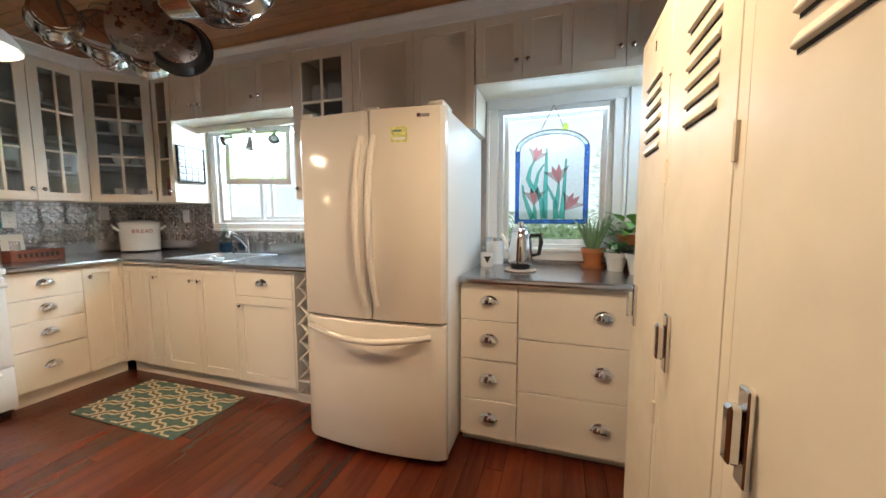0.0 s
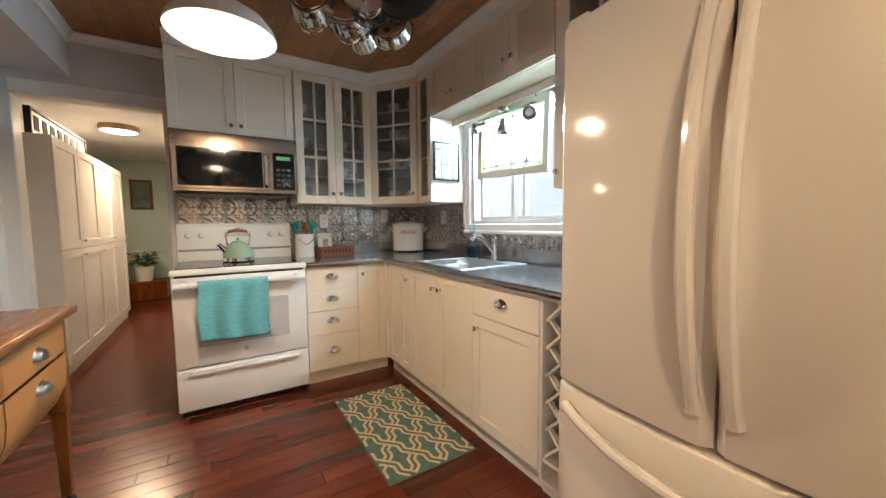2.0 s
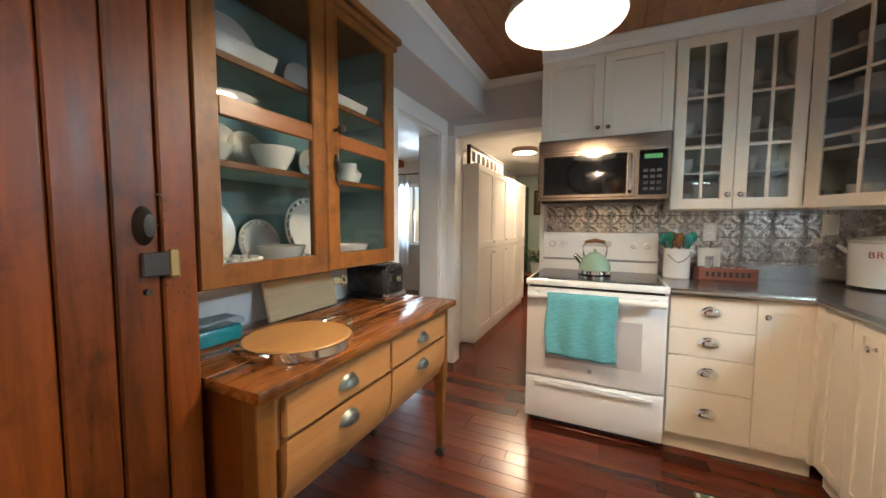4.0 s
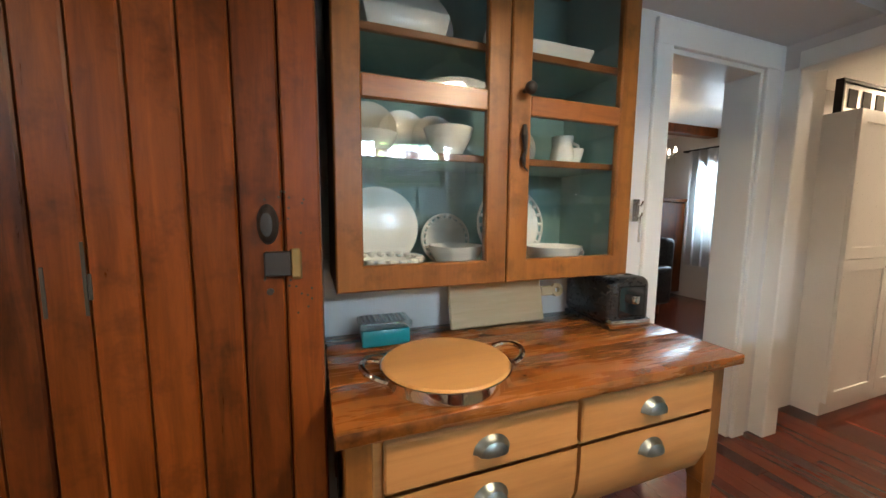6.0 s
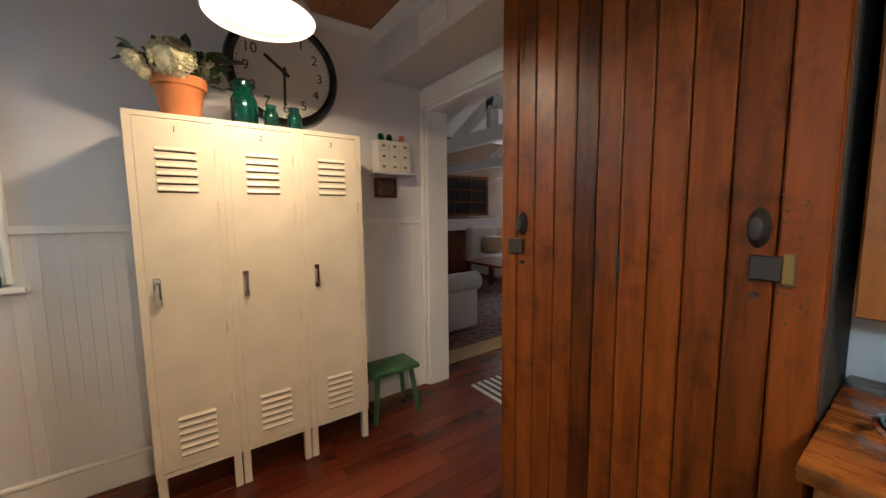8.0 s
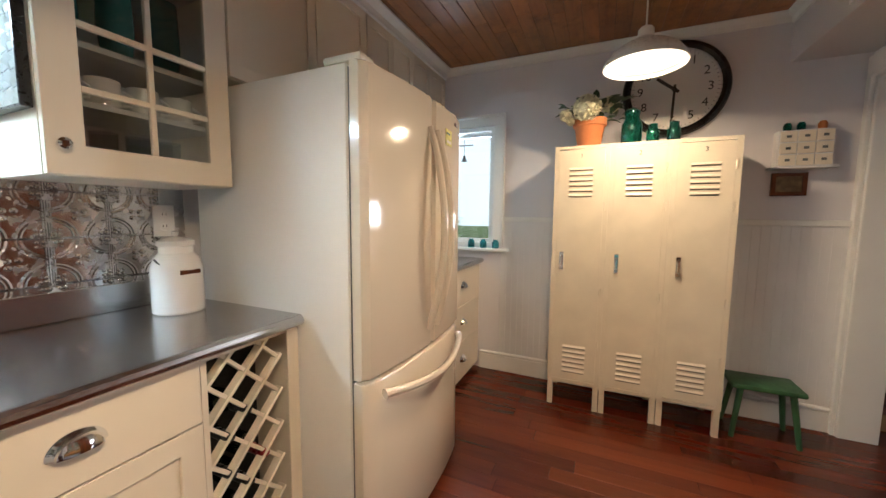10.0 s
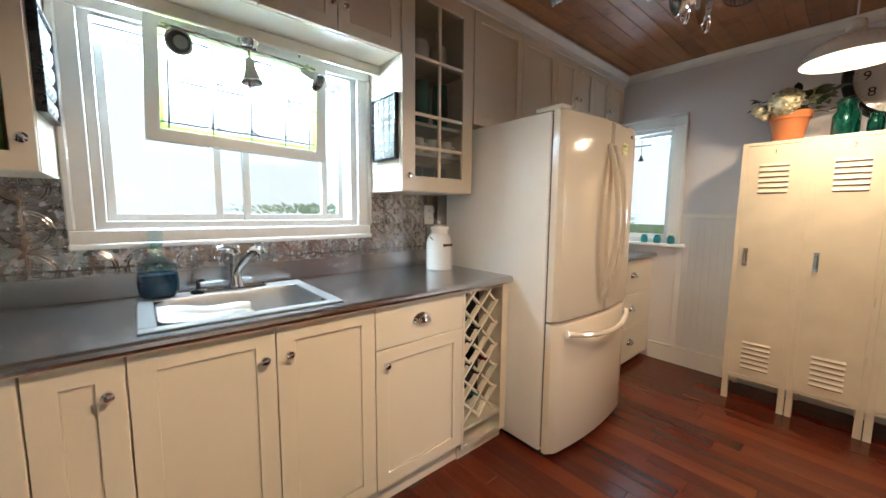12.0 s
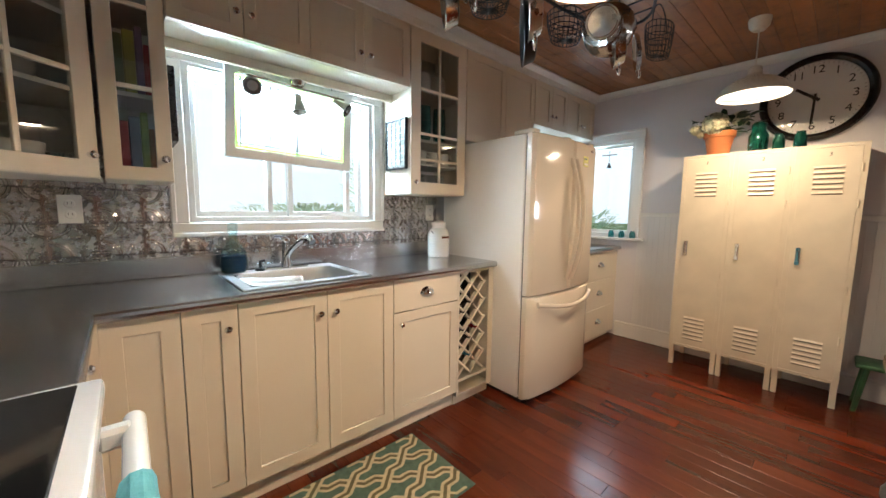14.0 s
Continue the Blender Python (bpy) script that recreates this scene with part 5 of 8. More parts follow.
def wire_basket(x, y, sx, sy, h, top, label):
    t = thing("wire_basket", (x, y, top), label, "basket", "pans on the rack")
    n = 22
    for lv in range(6):
        k = 1 - 0.22 * (lv / 5) ** 2
        z = top - h * lv / 5
        part("ring", tube(B(), [(x + sx * k * math.cos(2 * math.pi * i / n), y + sy * k * math.sin(2 * math.pi * i / n), z) for i in range(n)], 0.0022, 5, True), IRON, t)
    for i in range(n):
        a = 2 * math.pi * i / n
        part("wire", tube(B(), [(x + sx * (1 - 0.22 * (lv / 5) ** 2) * math.cos(a), y + sy * (1 - 0.22 * (lv / 5) ** 2) * math.sin(a), top - h * lv / 5) for lv in range(6)] + [(x, y, top - h - 0.002)], 0.0018, 5), IRON, t)
    part("bail", tube(B(), [(x + sx * math.cos(a), y, top + (RZ - top) * math.sin(a)) for a in [math.pi * i / 12 for i in range(13)]], 0.003, 6), IRON, t)


wire_basket(-2.13, 1.43, 0.085, 0.085, 0.12, 2.12, "round black wire basket hanging from the rack")
wire_basket(-1.12, 1.17, 0.10, 0.06, 0.14, 2.18, "long twisted wire egg basket hanging from the rack")
wire_basket(-1.56, 1.44, 0.11, 0.08, 0.11, 2.18, "square wire basket hanging from the rack")

# ---- rug ----
rg = thing("rug", (-2.56, 1.70, 0), "sage green kitchen rug with cream wavy lattice", "rug")
R0, R1, Q0, Q1 = -3.01, -2.11, 1.458, 1.945
RUGG = paint("sage_rug_pile", (0.075, 0.135, 0.115), 0.95, var=0.2, scale=40, bump=0.8, fine=300)
RUGC = paint("cream_rug_pile", (0.55, 0.48, 0.33), 0.95, var=0.15, scale=40, bump=0.8, fine=300)
part("rug_body", bx(B(), R0, R1, Q0, Q1, 0.0, 0.007, 0.003), RUGG, rg)
RUGB = paint("brown_rug_pile", (0.13, 0.11, 0.06), 0.95, var=0.15, scale=40, bump=0.8, fine=300)
LANE, STEP = (Q1 - Q0) / 6, 0.136
for nm, offs, half, mt, lift in (("lattice_pattern", (-0.0150, 0.0150), 0.0072, RUGC, 0.0004), ("lattice_core", (0.0,), 0.0085, RUGB, 0.0)):
    bm = B()
    for way, over in ((-1, 0.0), (1, 0.0010)):
        for strand in range(-8, 15):
            if strand % 2 == (way < 0):
                continue
            mid = []
            for k in range(-2, 183):
                x = R0 + 0.005 * k
                n_, f_ = divmod((x - R0) / STEP, 1.0)
                f_ = max(0.0, min(1.0, (f_ - 0.2) / 0.6))
                mid.append(Vector((x, Q0 + LANE * (strand + way * (n_ + f_)))))
            for off in offs:
                prev = None
                for k in range(1, len(mid) - 1):
                    d = (mid[k + 1] - mid[k - 1]).normalized()
                    nrm = Vector((-d.y, d.x))
                    c = mid[k] + nrm * off
                    ok = R0 + 0.008 < c.x < R1 - 0.008 and Q0 + 0.009 < c.y < Q1 - 0.009
                    cur = [bm.verts.new((p.x, p.y, 0.0076 + lift + over)) for p in (c + nrm * half, c - nrm * half)] if ok else None
                    if prev and cur:
                        bm.faces.new((prev[0], prev[1], cur[1], cur[0]))
                    prev = cur
    part(nm, bm, mt, rg, "interlaced stepping lattice")


def text_part(body, size, parent, m, material, depth=0.001, name="lettering"):
    cu = bpy.data.curves.new("lettering", "FONT")
    cu.body, cu.size, cu.align_x, cu.align_y, cu.extrude = body, size, "CENTER", "CENTER", depth
    me = bpy.data.meshes.new_from_object(bpy.data.objects.new("tmp", cu))
    bm = B()
    bm.from_mesh(me)
    return part(name, bm, material, parent, m=m, smooth=False)


# ---- clock ----
CM = on_east(XE - 0.002) @ Matrix.Translation((-0.668, 2.045, 0))
ck = thing("wall_clock", (XE, 0.668, 2.045), "large round black-rimmed wall clock with white face", "clock")
part("rim", lathe(B(), [(0.29, 0), (0.293, 0.02), (0.285, 0.035), (0.265, 0.04), (0.25, 0.03), (0.244, 0.014)], seg=64, m=CM), paint("black_gloss_rim", (0.01, 0.01, 0.01), 0.2), ck)
part("inner_ring", lathe(B(), [(0.247, 0.012), (0.245, 0.024), (0.24, 0.012)], seg=64, m=CM), CHROME, ck)
face = part("face", lathe(B(), [(0, 0.012), (0.25, 0.012), (0.25, 0)], seg=64, m=CM), paint("clock_face", (0.74, 0.72, 0.69), 0.5), ck)
for i in range(1, 13):
    a = radians(90 - 30 * i)
    text_part(str(i), 0.072, face, CM @ Matrix.Translation((0.19 * math.cos(a), 0.19 * math.sin(a), 0.0135)), SLOT, name="numeral")
for i in range(60):
    a = radians(6 * i)
    part("tick", bx(B(), 0.226, 0.236, -0.0012, 0.0012, 0.0125, 0.0138), SLOT, face, m=CM @ Matrix.Rotation(a, 4, "Z"))
for ang, ln, w in ((-90 - 2, 0.175, 0.007), (90 - 30 * 10.25, 0.125, 0.009)):
    part("clock_hand", bx(B(), -0.03, ln, -w, w, 0.016, 0.019), SLOT, ck, m=CM @ Matrix.Rotation(radians(ang), 4, "Z"))
part("hub", lathe(B(), [(0, 0.025), (0.012, 0.024), (0.014, 0.014)], seg=16, m=CM), SLOT, ck)
gl_ = part("glass", lathe(B(), [(0, 0.032), (0.15, 0.031), (0.247, 0.027)], seg=48, m=CM), PANE, ck)
gl_.visible_shadow = False


# ---- leaves ----
def leaf_at(bm, p, d, ln, wd, curl=0.25):
    d = Vector(d).normalized()
    s = d.cross(Vector((0, 0, 1)))
    s = s.normalized() if s.length > 0.05 else Vector((1, 0, 0))
    n = s.cross(d)
    p = Vector(p)
    mid = [p + d * ln * t - n * (-curl * ln * math.sin(math.pi * t * 0.9)) * 0.5 for t in (0, 0.3, 0.65, 1.0)]
    wds = (0.15, 1.0, 0.8, 0.05)
    L = [bm.verts.new(q + s * wd * w / 2 + n * 0.1 * wd * w) for q, w in zip(mid, wds)]
    C = [bm.verts.new(q) for q in mid]
    R = [bm.verts.new(q - s * wd * w / 2 + n * 0.1 * wd * w) for q, w in zip(mid, wds)]
    for a, b in ((L, C), (C, R)):
        for i in range(3):
            bm.faces.new((a[i], a[i + 1], b[i + 1], b[i]))


def foliage(c, n, spread, ln, wd, seed, up=0.5):
    r = random.Random(seed)
    bm = B()
    for _ in range(n):
        a, e = r.uniform(0, 2 * math.pi), r.uniform(-0.2, 1.0) * up
        d = Vector((math.cos(a), math.sin(a), e))
        k = r.uniform(0.2, 1.0)
        p = Vector(c) + Vector((d.x * spread[0] * k, d.y * spread[1] * k, spread[2] * r.uniform(0, 1)))
        leaf_at(bm, p, d + Vector((0, 0, r.uniform(-0.3, 0.3))), ln * r.uniform(0.6, 1.2), wd * r.uniform(0.6, 1.2))
    return bm


def pot_mesh(c, r, h):
    return lathe(B(), [(0, 0), (r * 0.68, 0), (r * 0.92, h * 0.72), (r * 0.95, h * 0.74), (r * 1.03, h * 0.76), (r * 1.05, h), (r * 0.95, h), (r * 0.92, h * 0.9), (0, h * 0.88)], c, 28)


def potted(c, r, h, pot, label, leaves, leafmat, saucer=False):
    t = thing("potted_plant", c, label, "plant", "plants")
    p = part("pot", pot_mesh((c[0], c[1], c[2] + (0.006 if saucer else 0)), r, h), pot, t)
    part("soil", lathe(B(), [(0, h * 0.9), (r * 0.93, h * 0.9)], c, 20), paint("soil", (0.03, 0.02, 0.014), 0.9), p)
    if saucer:
        part("saucer", lathe(B(), [(0, 0), (r * 0.9, 0), (r * 1.15, 0.02), (r * 1.1, 0.02), (r * 0.85, 0.006), (0, 0.006)], c, 28), pot, t)
    part("leaves", leaves, leafmat, t)
    return t


WPOT = paint("white_pot_glaze", (0.78, 0.77, 0.73), 0.35)
Z0 = TOPZ + 0.0005
bm = B()
r_ = random.Random(3)
for i in range(16):
    a = 2 * math.pi * i / 16 + r_.uniform(-0.2, 0.2)
    k = 0.35 + 0.65 * (i % 3) / 2
    q0 = Vector((0.06 + 0.02 * math.cos(a), 2.46 + 0.02 * math.sin(a), Z0 + 0.1))
    q1 = q0 + Vector((0.07 * k * math.cos(a), 0.07 * k * math.sin(a), 0.11 + 0.05 * r_.random()))
    q2 = q1 + Vector((0.04 * k * math.cos(a), 0.04 * k * math.sin(a), 0.05))
    tube(bm, [q0, q1, q2], [0.011, 0.008, 0.001], 6)
potted((0.06, 2.46, Z0), 0.065, 0.11, TERRA, "spiky aloe in a terracotta pot with saucer", bm, ALOE, True)
potted((0.17, 2.36, Z0), 0.058, 0.10, WPOT, "small leafy plant in a white pot", foliage((0.17, 2.36, Z0 + 0.09), 60, (0.07, 0.07, 0.06), 0.05, 0.03, 4), LEAF)
potted((0.27, 2.25, Z0), 0.068, 0.11, WPOT, "violet with dusky leaves in a white pot", foliage((0.27, 2.25, Z0 + 0.10), 70, (0.08, 0.08, 0.04), 0.055, 0.035, 5, 0.3), paint("dusky_leaf", (0.09, 0.12, 0.07), 0.5, var=0.5, scale=40))
potted((0.37, 2.36, Z0), 0.058, 0.12, WPOT, "trailing plant in a tall white pot", foliage((0.37, 2.36, Z0 + 0.11), 60, (0.06, 0.08, 0.14), 0.06, 0.03, 6), LEAF)
st_ = thing("plant_stand", (0.27, 2.47, Z0), "small dark wooden block stand behind the plants", "stand")
part("block", bx(B(), 0.21, 0.33, 2.42, 2.53, Z0, Z0 + 0.13, 0.004), PANTRYW, st_)
potted((0.27, 2.475, Z0 + 0.1305), 0.08, 0.07, TERRA, "broad-leaved pothos in a wide terracotta bowl", foliage((0.27, 2.475, Z0 + 0.19), 46, (0.13, 0.10, 0.10), 0.085, 0.06, 7, 0.8), paint("bright_leaf", (0.13, 0.30, 0.05), 0.4, var=0.35, scale=20))

# percolator on a trivet, canister, cup
pt = solo("trivet", lathe(B(), [(0, 0), (0.085, 0), (0.09, 0.005), (0.085, 0.012), (0.07, 0.012), (0.065, 0.009), (0, 0.009)], (-0.34, 2.215, Z0), 36), paint("pale_cork", (0.55, 0.45, 0.38), 0.7), "round pale coaster under the percolator", "trivet", at=(-0.34, 2.215, Z0))
pc = thing("percolator", (-0.34, 2.215, Z0 + 0.0125), "chrome electric coffee percolator with black handle", "coffee pot")
c0 = (-0.34, 2.215, Z0 + 0.0125)
part("foot", lathe(B(), [(0, 0), (0.052, 0), (0.056, 0.02), (0.05, 0.03), (0, 0.03)], c0, 32), BLACKPL, pc)
part("pot_body", lathe(B(), [(0.05, 0.03), (0.068, 0.034), (0.07, 0.05), (0.066, 0.12), (0.058, 0.19), (0.05, 0.205), (0.046, 0.212)], c0, 40), CHROME, pc)
part("lid", lathe(B(), [(0.049, 0.21), (0.045, 0.224), (0.025, 0.235), (0.016, 0.238), (0.016, 0.262), (0, 0.265)], c0, 32), CHROME, pc)
part("handle", tube(B(), [(c0[0] + 0.055, c0[1], c0[2] + 0.185), (c0[0] + 0.105, c0[1] - 0.01, c0[2] + 0.19), (c0[0] + 0.112, c0[1] - 0.01, c0[2] + 0.15), (c0[0] + 0.10, c0[1] - 0.01, c0[2] + 0.085), (c0[0] + 0.068, c0[1], c0[2] + 0.075)], [0.012, 0.013, 0.012, 0.011, 0.009], 10), BLACKPL, pc)
part("spout", tube(B(), [(c0[0] - 0.06, c0[1], c0[2] + 0.10), (c0[0] - 0.085, c0[1], c0[2] + 0.16), (c0[0] - 0.105, c0[1], c0[2] + 0.20)], [0.016, 0.010, 0.008], 10), CHROME, pc)
cn = thing("canister", (-0.53, 2.47, Z0), "white enamel canister with steel lid", "canister")
part("tin", lathe(B(), [(0, 0), (0.055, 0), (0.057, 0.01), (0.057, 0.15), (0.053, 0.155)], (-0.53, 2.47, Z0), 32), STOVE, cn)
part("lid", lathe(B(), [(0.059, 0.15), (0.059, 0.168), (0.05, 0.172), (0, 0.174)], (-0.53, 2.47, Z0), 32), CHROME, cn)
mg = thing("mug", (-0.555, 2.33, Z0), "white mug with dark triangular emblem", "mug")
part("cup", lathe(B(), [(0, 0), (0.036, 0), (0.04, 0.008), (0.041, 0.085), (0.037, 0.085), (0.036, 0.01), (0, 0.008)], (-0.555, 2.33, Z0), 28), STOVE, mg)
part("emblem", prism(B(), [(-0.022, 0.065), (0.022, 0.065), (0.0, 0.025)], 0.0395, 0.0425, Matrix.Translation((-0.555, 2.33, Z0)) @ Matrix.Rotation(radians(15), 4, "Z") @ Matrix(((1, 0, 0, 0), (0, 0, -1, 0), (0, 1, 0, 0), (0, 0, 0, 1)))), SLOT, mg, "dark triangular emblem")

# jars on the side sill
for i, y in enumerate((1.80, 1.90, 2.0)):
    j = solo("glass_jar", lathe(B(), [(0, 0), (0.024, 0), (0.027, 0.008), (0.027, 0.045), (0.018, 0.058), (0.019, 0.068), (0.015, 0.068), (0.014, 0.058), (0.022, 0.044), (0.022, 0.01), (0, 0.008)], (XE - 0.03, y, 0.9905), 20), solid_glass("aqua_glass_%d" % i, (0.15, 0.62, 0.66)), "small aqua glass jar on the window sill", "jar", "jars on the sill", at=(XE - 0.03, y, 0.9905))

bell = thing("hanging_bell", (XE + 0.09, 2.115, 1.818), "small dark iron bell hanging from a bar in the window", "ornament")
part("bar", tube(B(), [(XE + 0.09, 2.04, 1.818), (XE + 0.09, 2.19, 1.820)], 0.005, 8), IRON, bell)
part("cord", tube(B(), [(XE + 0.09, 2.115, 1.90), (XE + 0.09, 2.115, 1.74)], 0.0022, 6), IRON, bell)
part("bell", lathe(B(), [(0, 0.05), (0.008, 0.048), (0.014, 0.025), (0.026, 0.0), (0.022, 0.0), (0, 0.03)], (XE + 0.09, 2.115, 1.69), 16), IRON, bell)

# ---- stained glass panels ----
LEAD = paint("lead_came", (0.03, 0.035, 0.03), 0.5, 0.6)


def tint(name, col, alpha=0.75):
    """Coloured art glass: light passes through and is tinted, some is scattered."""
    m, nt, p = base(name, 0.15)
    tr, tl, mix = nt.nodes.new("ShaderNodeBsdfTransparent"), nt.nodes.new("ShaderNodeBsdfTranslucent"), nt.nodes.new("ShaderNodeMixShader")
    ns = node(nt, "ShaderNodeTexNoise", Scale=25.0, Detail=3.0)
    rp = nt.nodes.new("ShaderNodeValToRGB")
    rp.color_ramp.elements[0].color, rp.color_ramp.elements[1].color = rgb([c * 0.75 for c in col]), rgb([min(1, c * 1.15) for c in col])
    nt.links.new(ns.outputs["Fac"], rp.inputs["Fac"])
    for n in (tr, tl):
        nt.links.new(rp.outputs["Color"], n.inputs["Color"])
    mix.inputs[0].default_value = 1 - alpha
    nt.links.new(tr.outputs[0], mix.inputs[1])
    nt.links.new(tl.outputs[0], mix.inputs[2])
    nt.nodes.remove(p)
    nt.links.new(mix.outputs[0], nt.nodes["Material Output"].inputs["Surface"])
    return m


ART_BLUE, ART_GREEN, ART_PINK, ART_RED, ART_CLEAR, ART_LIME = tint("blue_art_glass", (0.28, 0.46, 0.80)), tint("green_art_glass", (0.16, 0.66, 0.57), 0.85), tint("pink_art_glass", (1.0, 0.80, 0.78), 0.9), tint("red_art_glass", (1.0, 0.58, 0.58), 0.9), tint("clear_rippled_glass", (0.94, 0.98, 0.98), 0.72), tint("lime_art_glass", (0.64, 0.80, 0.32))
lp = thing("lily_panel", (-0.195, 2.5, 1.17), "arched stained glass panel of pink lilies, hung in the window", "stained glass")
LM = on_north(2.515)
lx0, lx1, lz0, lz1 = -0.41, 0.025, 1.165, 1.62


def arch(x0, x1, z0, zs, rise, n=16):
    pts = [(x0, z0), (x1, z0)]
    for i in range(n + 1):
        a = math.pi * i / n
        pts.append(((x0 + x1) / 2 + (x1 - x0) / 2 * math.cos(a), zs + rise * math.sin(a)))
    return pts


inner = part("clear_glass", prism(B(), arch(lx0 + 0.028, lx1 - 0.028, lz0 + 0.028, lz1, 0.09), 0.0, 0.003, LM), ART_CLEAR, lp, "clear rippled glass field")
o_, i_ = arch(lx0, lx1, lz0, lz1, 0.12), arch(lx0 + 0.026, lx1 - 0.026, lz0 + 0.026, lz1, 0.094)
bm = B()
n = len(o_)
for w in (0.0, 0.004):
    ov, iv = [bm.verts.new(LM @ Vector((u, v, w))) for u, v in o_], [bm.verts.new(LM @ Vector((u, v, w))) for u, v in i_]
    for k in range(n):
        if 2 < k < n - 1:
            continue
        bm.faces.new((ov[k], ov[(k + 1) % n], iv[(k + 1) % n], iv[k]))
part("blue_border", bm, ART_BLUE, lp, "blue glass border", smooth=False)
bm = B()
for k in range(3, n - 1):
    bm.faces.new([bm.verts.new(LM @ Vector((u, v, 0.002))) for u, v in (o_[k], o_[k + 1], i_[k + 1], i_[k])])
part("arch_border", bm, tint("pale_blue_art_glass", (0.70, 0.84, 0.96), 0.9), lp, "pale blue glass arch", smooth=False)
for k in range(1, 6):
    for x in (lx0 + 0.013, lx1 - 0.013):
        part("came_line", tube(B(), [LM @ Vector((x - 0.013, lz0 + 0.08 * k, 0.005)), LM @ Vector((x + 0.013, lz0 + 0.08 * k, 0.005))], 0.0014, 5), LEAD, lp)
part("outer_came", tube(B(), [LM @ Vector((u, v, 0.002)) for u, v in o_], 0.003, 6, True), LEAD, lp)
part("inner_came", tube(B(), [LM @ Vector((u, v, 0.002)) for u, v in i_], 0.0022, 6, True), LEAD, lp)


def ribbon(bm, pts, wds, w=0.005):
    prev = None
    for i, (u, v) in enumerate(pts):
        a, b = pts[max(0, i - 1)], pts[min(len(pts) - 1, i + 1)]
        d = Vector((b[0] - a[0], b[1] - a[1])).normalized()
        nrm = Vector((-d.y, d.x)) * wds[i] / 2
        cur = (bm.verts.new(LM @ Vector((u + nrm.x, v + nrm.y, w))), bm.verts.new(LM @ Vector((u - nrm.x, v - nrm.y, w))))
        if prev:
            bm.faces.new((prev[0], prev[1], cur[1], cur[0]))
        prev = cur
    return bm


stems = ([(-0.30, 1.195), (-0.33, 1.27), (-0.355, 1.34), (-0.365, 1.41)], [(-0.292, 1.195), (-0.285, 1.24), (-0.292, 1.29)], [(-0.232, 1.195), (-0.247, 1.307), (-0.285, 1.404), (-0.269, 1.478), (-0.237, 1.532)], [(-0.226, 1.195), (-0.224, 1.40), (-0.222, 1.50), (-0.222, 1.63)], [(-0.156, 1.195), (-0.167, 1.307), (-0.215, 1.404)], [(-0.160, 1.26), (-0.150, 1.34), (-0.146, 1.42)], [(-0.124, 1.195), (-0.114, 1.36), (-0.106, 1.56)], [(-0.292, 1.36), (-0.331, 1.446), (-0.318, 1.51), (-0.295, 1.555)])
for s_ in stems:
    wd_ = [0.034 * (1 - 0.75 * k / (len(s_) - 1)) for k in range(len(s_))]
    part("leaf_glass", ribbon(B(), s_, wd_), ART_GREEN, lp, "green glass leaf")
    for e in (-0.5, 0.5):
        part("came_line", tube(B(), [LM @ Vector((u + e * w_, v, 0.007)) for (u, v), w_ in zip(s_, wd_)], 0.0011, 5), LEAD, lp)
PETALS = (([(0, 0), (-0.022, 0.03), (-0.056, 0.066), (-0.02, 0.058)], ART_PINK), ([(0, 0), (-0.02, 0.058), (-0.014, 0.085), (0.0, 0.060)], ART_RED), ([(0, 0), (0.0, 0.060), (0.016, 0.088), (0.022, 0.056)], ART_RED), ([(0, 0), (0.022, 0.056), (0.058, 0.070), (0.024, 0.028)], ART_PINK))
for u, v, s_, t_ in ((-0.297, 1.548, 1.15, -0.35), (-0.146, 1.410, 1.35, 0.2), (-0.292, 1.280, 1.3, 0.0), (-0.108, 1.245, 1.4, -0.6)):
    mm = LM @ Matrix.Translation((u, v, 0.008)) @ Matrix.Rotation(t_, 4, "Z") @ Matrix.Scale(s_, 4)
    for poly, mt in PETALS:
        f_ = part("petal_glass", prism(B(), poly, 0, 0.002, mm), mt, lp, "pink glass petal")
        part("came_line", tube(B(), [mm @ Vector((a, b, 0.002)) for a, b in poly], 0.0011, 5, True), LEAD, f_)
part("crest", lathe(B(), [(0, -0.022), (0.03, -0.01), (0.034, 0.0), (0.028, 0.01), (0, 0.014)], seg=12, m=LM @ Matrix.Translation((-0.115, 1.752, 0.002)) @ Matrix.Diagonal((0.5, 0.7, 0.1, 1))), ART_LIME, lp, "lime glass crest")
part("hanging_chain", tube(B(), [LM @ Vector(p) for p in ((-0.26, 1.735, 0.004), (-0.185, 1.885, 0.004), (-0.12, 1.738, 0.004))], 0.0022, 6), IRON, lp)

# hung sash of old leaded glass above the sink
hp = thing("leaded_sash", (-2.48, 2.52, 1.47), "white framed leaded glass sash hung inside the window", "stained glass")
SMt = on_north(2.54) @ Matrix.Translation((-2.485, 1.93, 0)) @ Matrix.Rotation(radians(-2.0), 4, "Z")
sw, sh_ = 0.335, 0.45
part("sash_frame", ring(B(), -sw, sw, -sh_, 0, 0.045, 0.0, 0.028), TRIM, hp, m=SMt)
ix, iz0, iz1 = sw - 0.045, -sh_ + 0.05, -0.04
part("clear_glass", bx(B(), -ix + 0.014, ix - 0.014, iz0 + 0.014, iz1 - 0.014, 0.012, 0.015), tint("pale_leaded_glass", (0.97, 0.98, 0.95), 0.8), hp, m=SMt)
for a, b, c_, d_ in ((-ix, -ix + 0.014, iz0, iz1), (ix - 0.014, ix, iz0, iz1), (-ix + 0.014, ix - 0.014, iz0, iz0 + 0.014), (-ix + 0.014, ix - 0.014, iz1 - 0.014, iz1)):
    part("lime_border", bx(B(), a, b, c_, d_, 0.012, 0.015), ART_LIME, hp, "lime green glass border", m=SMt)
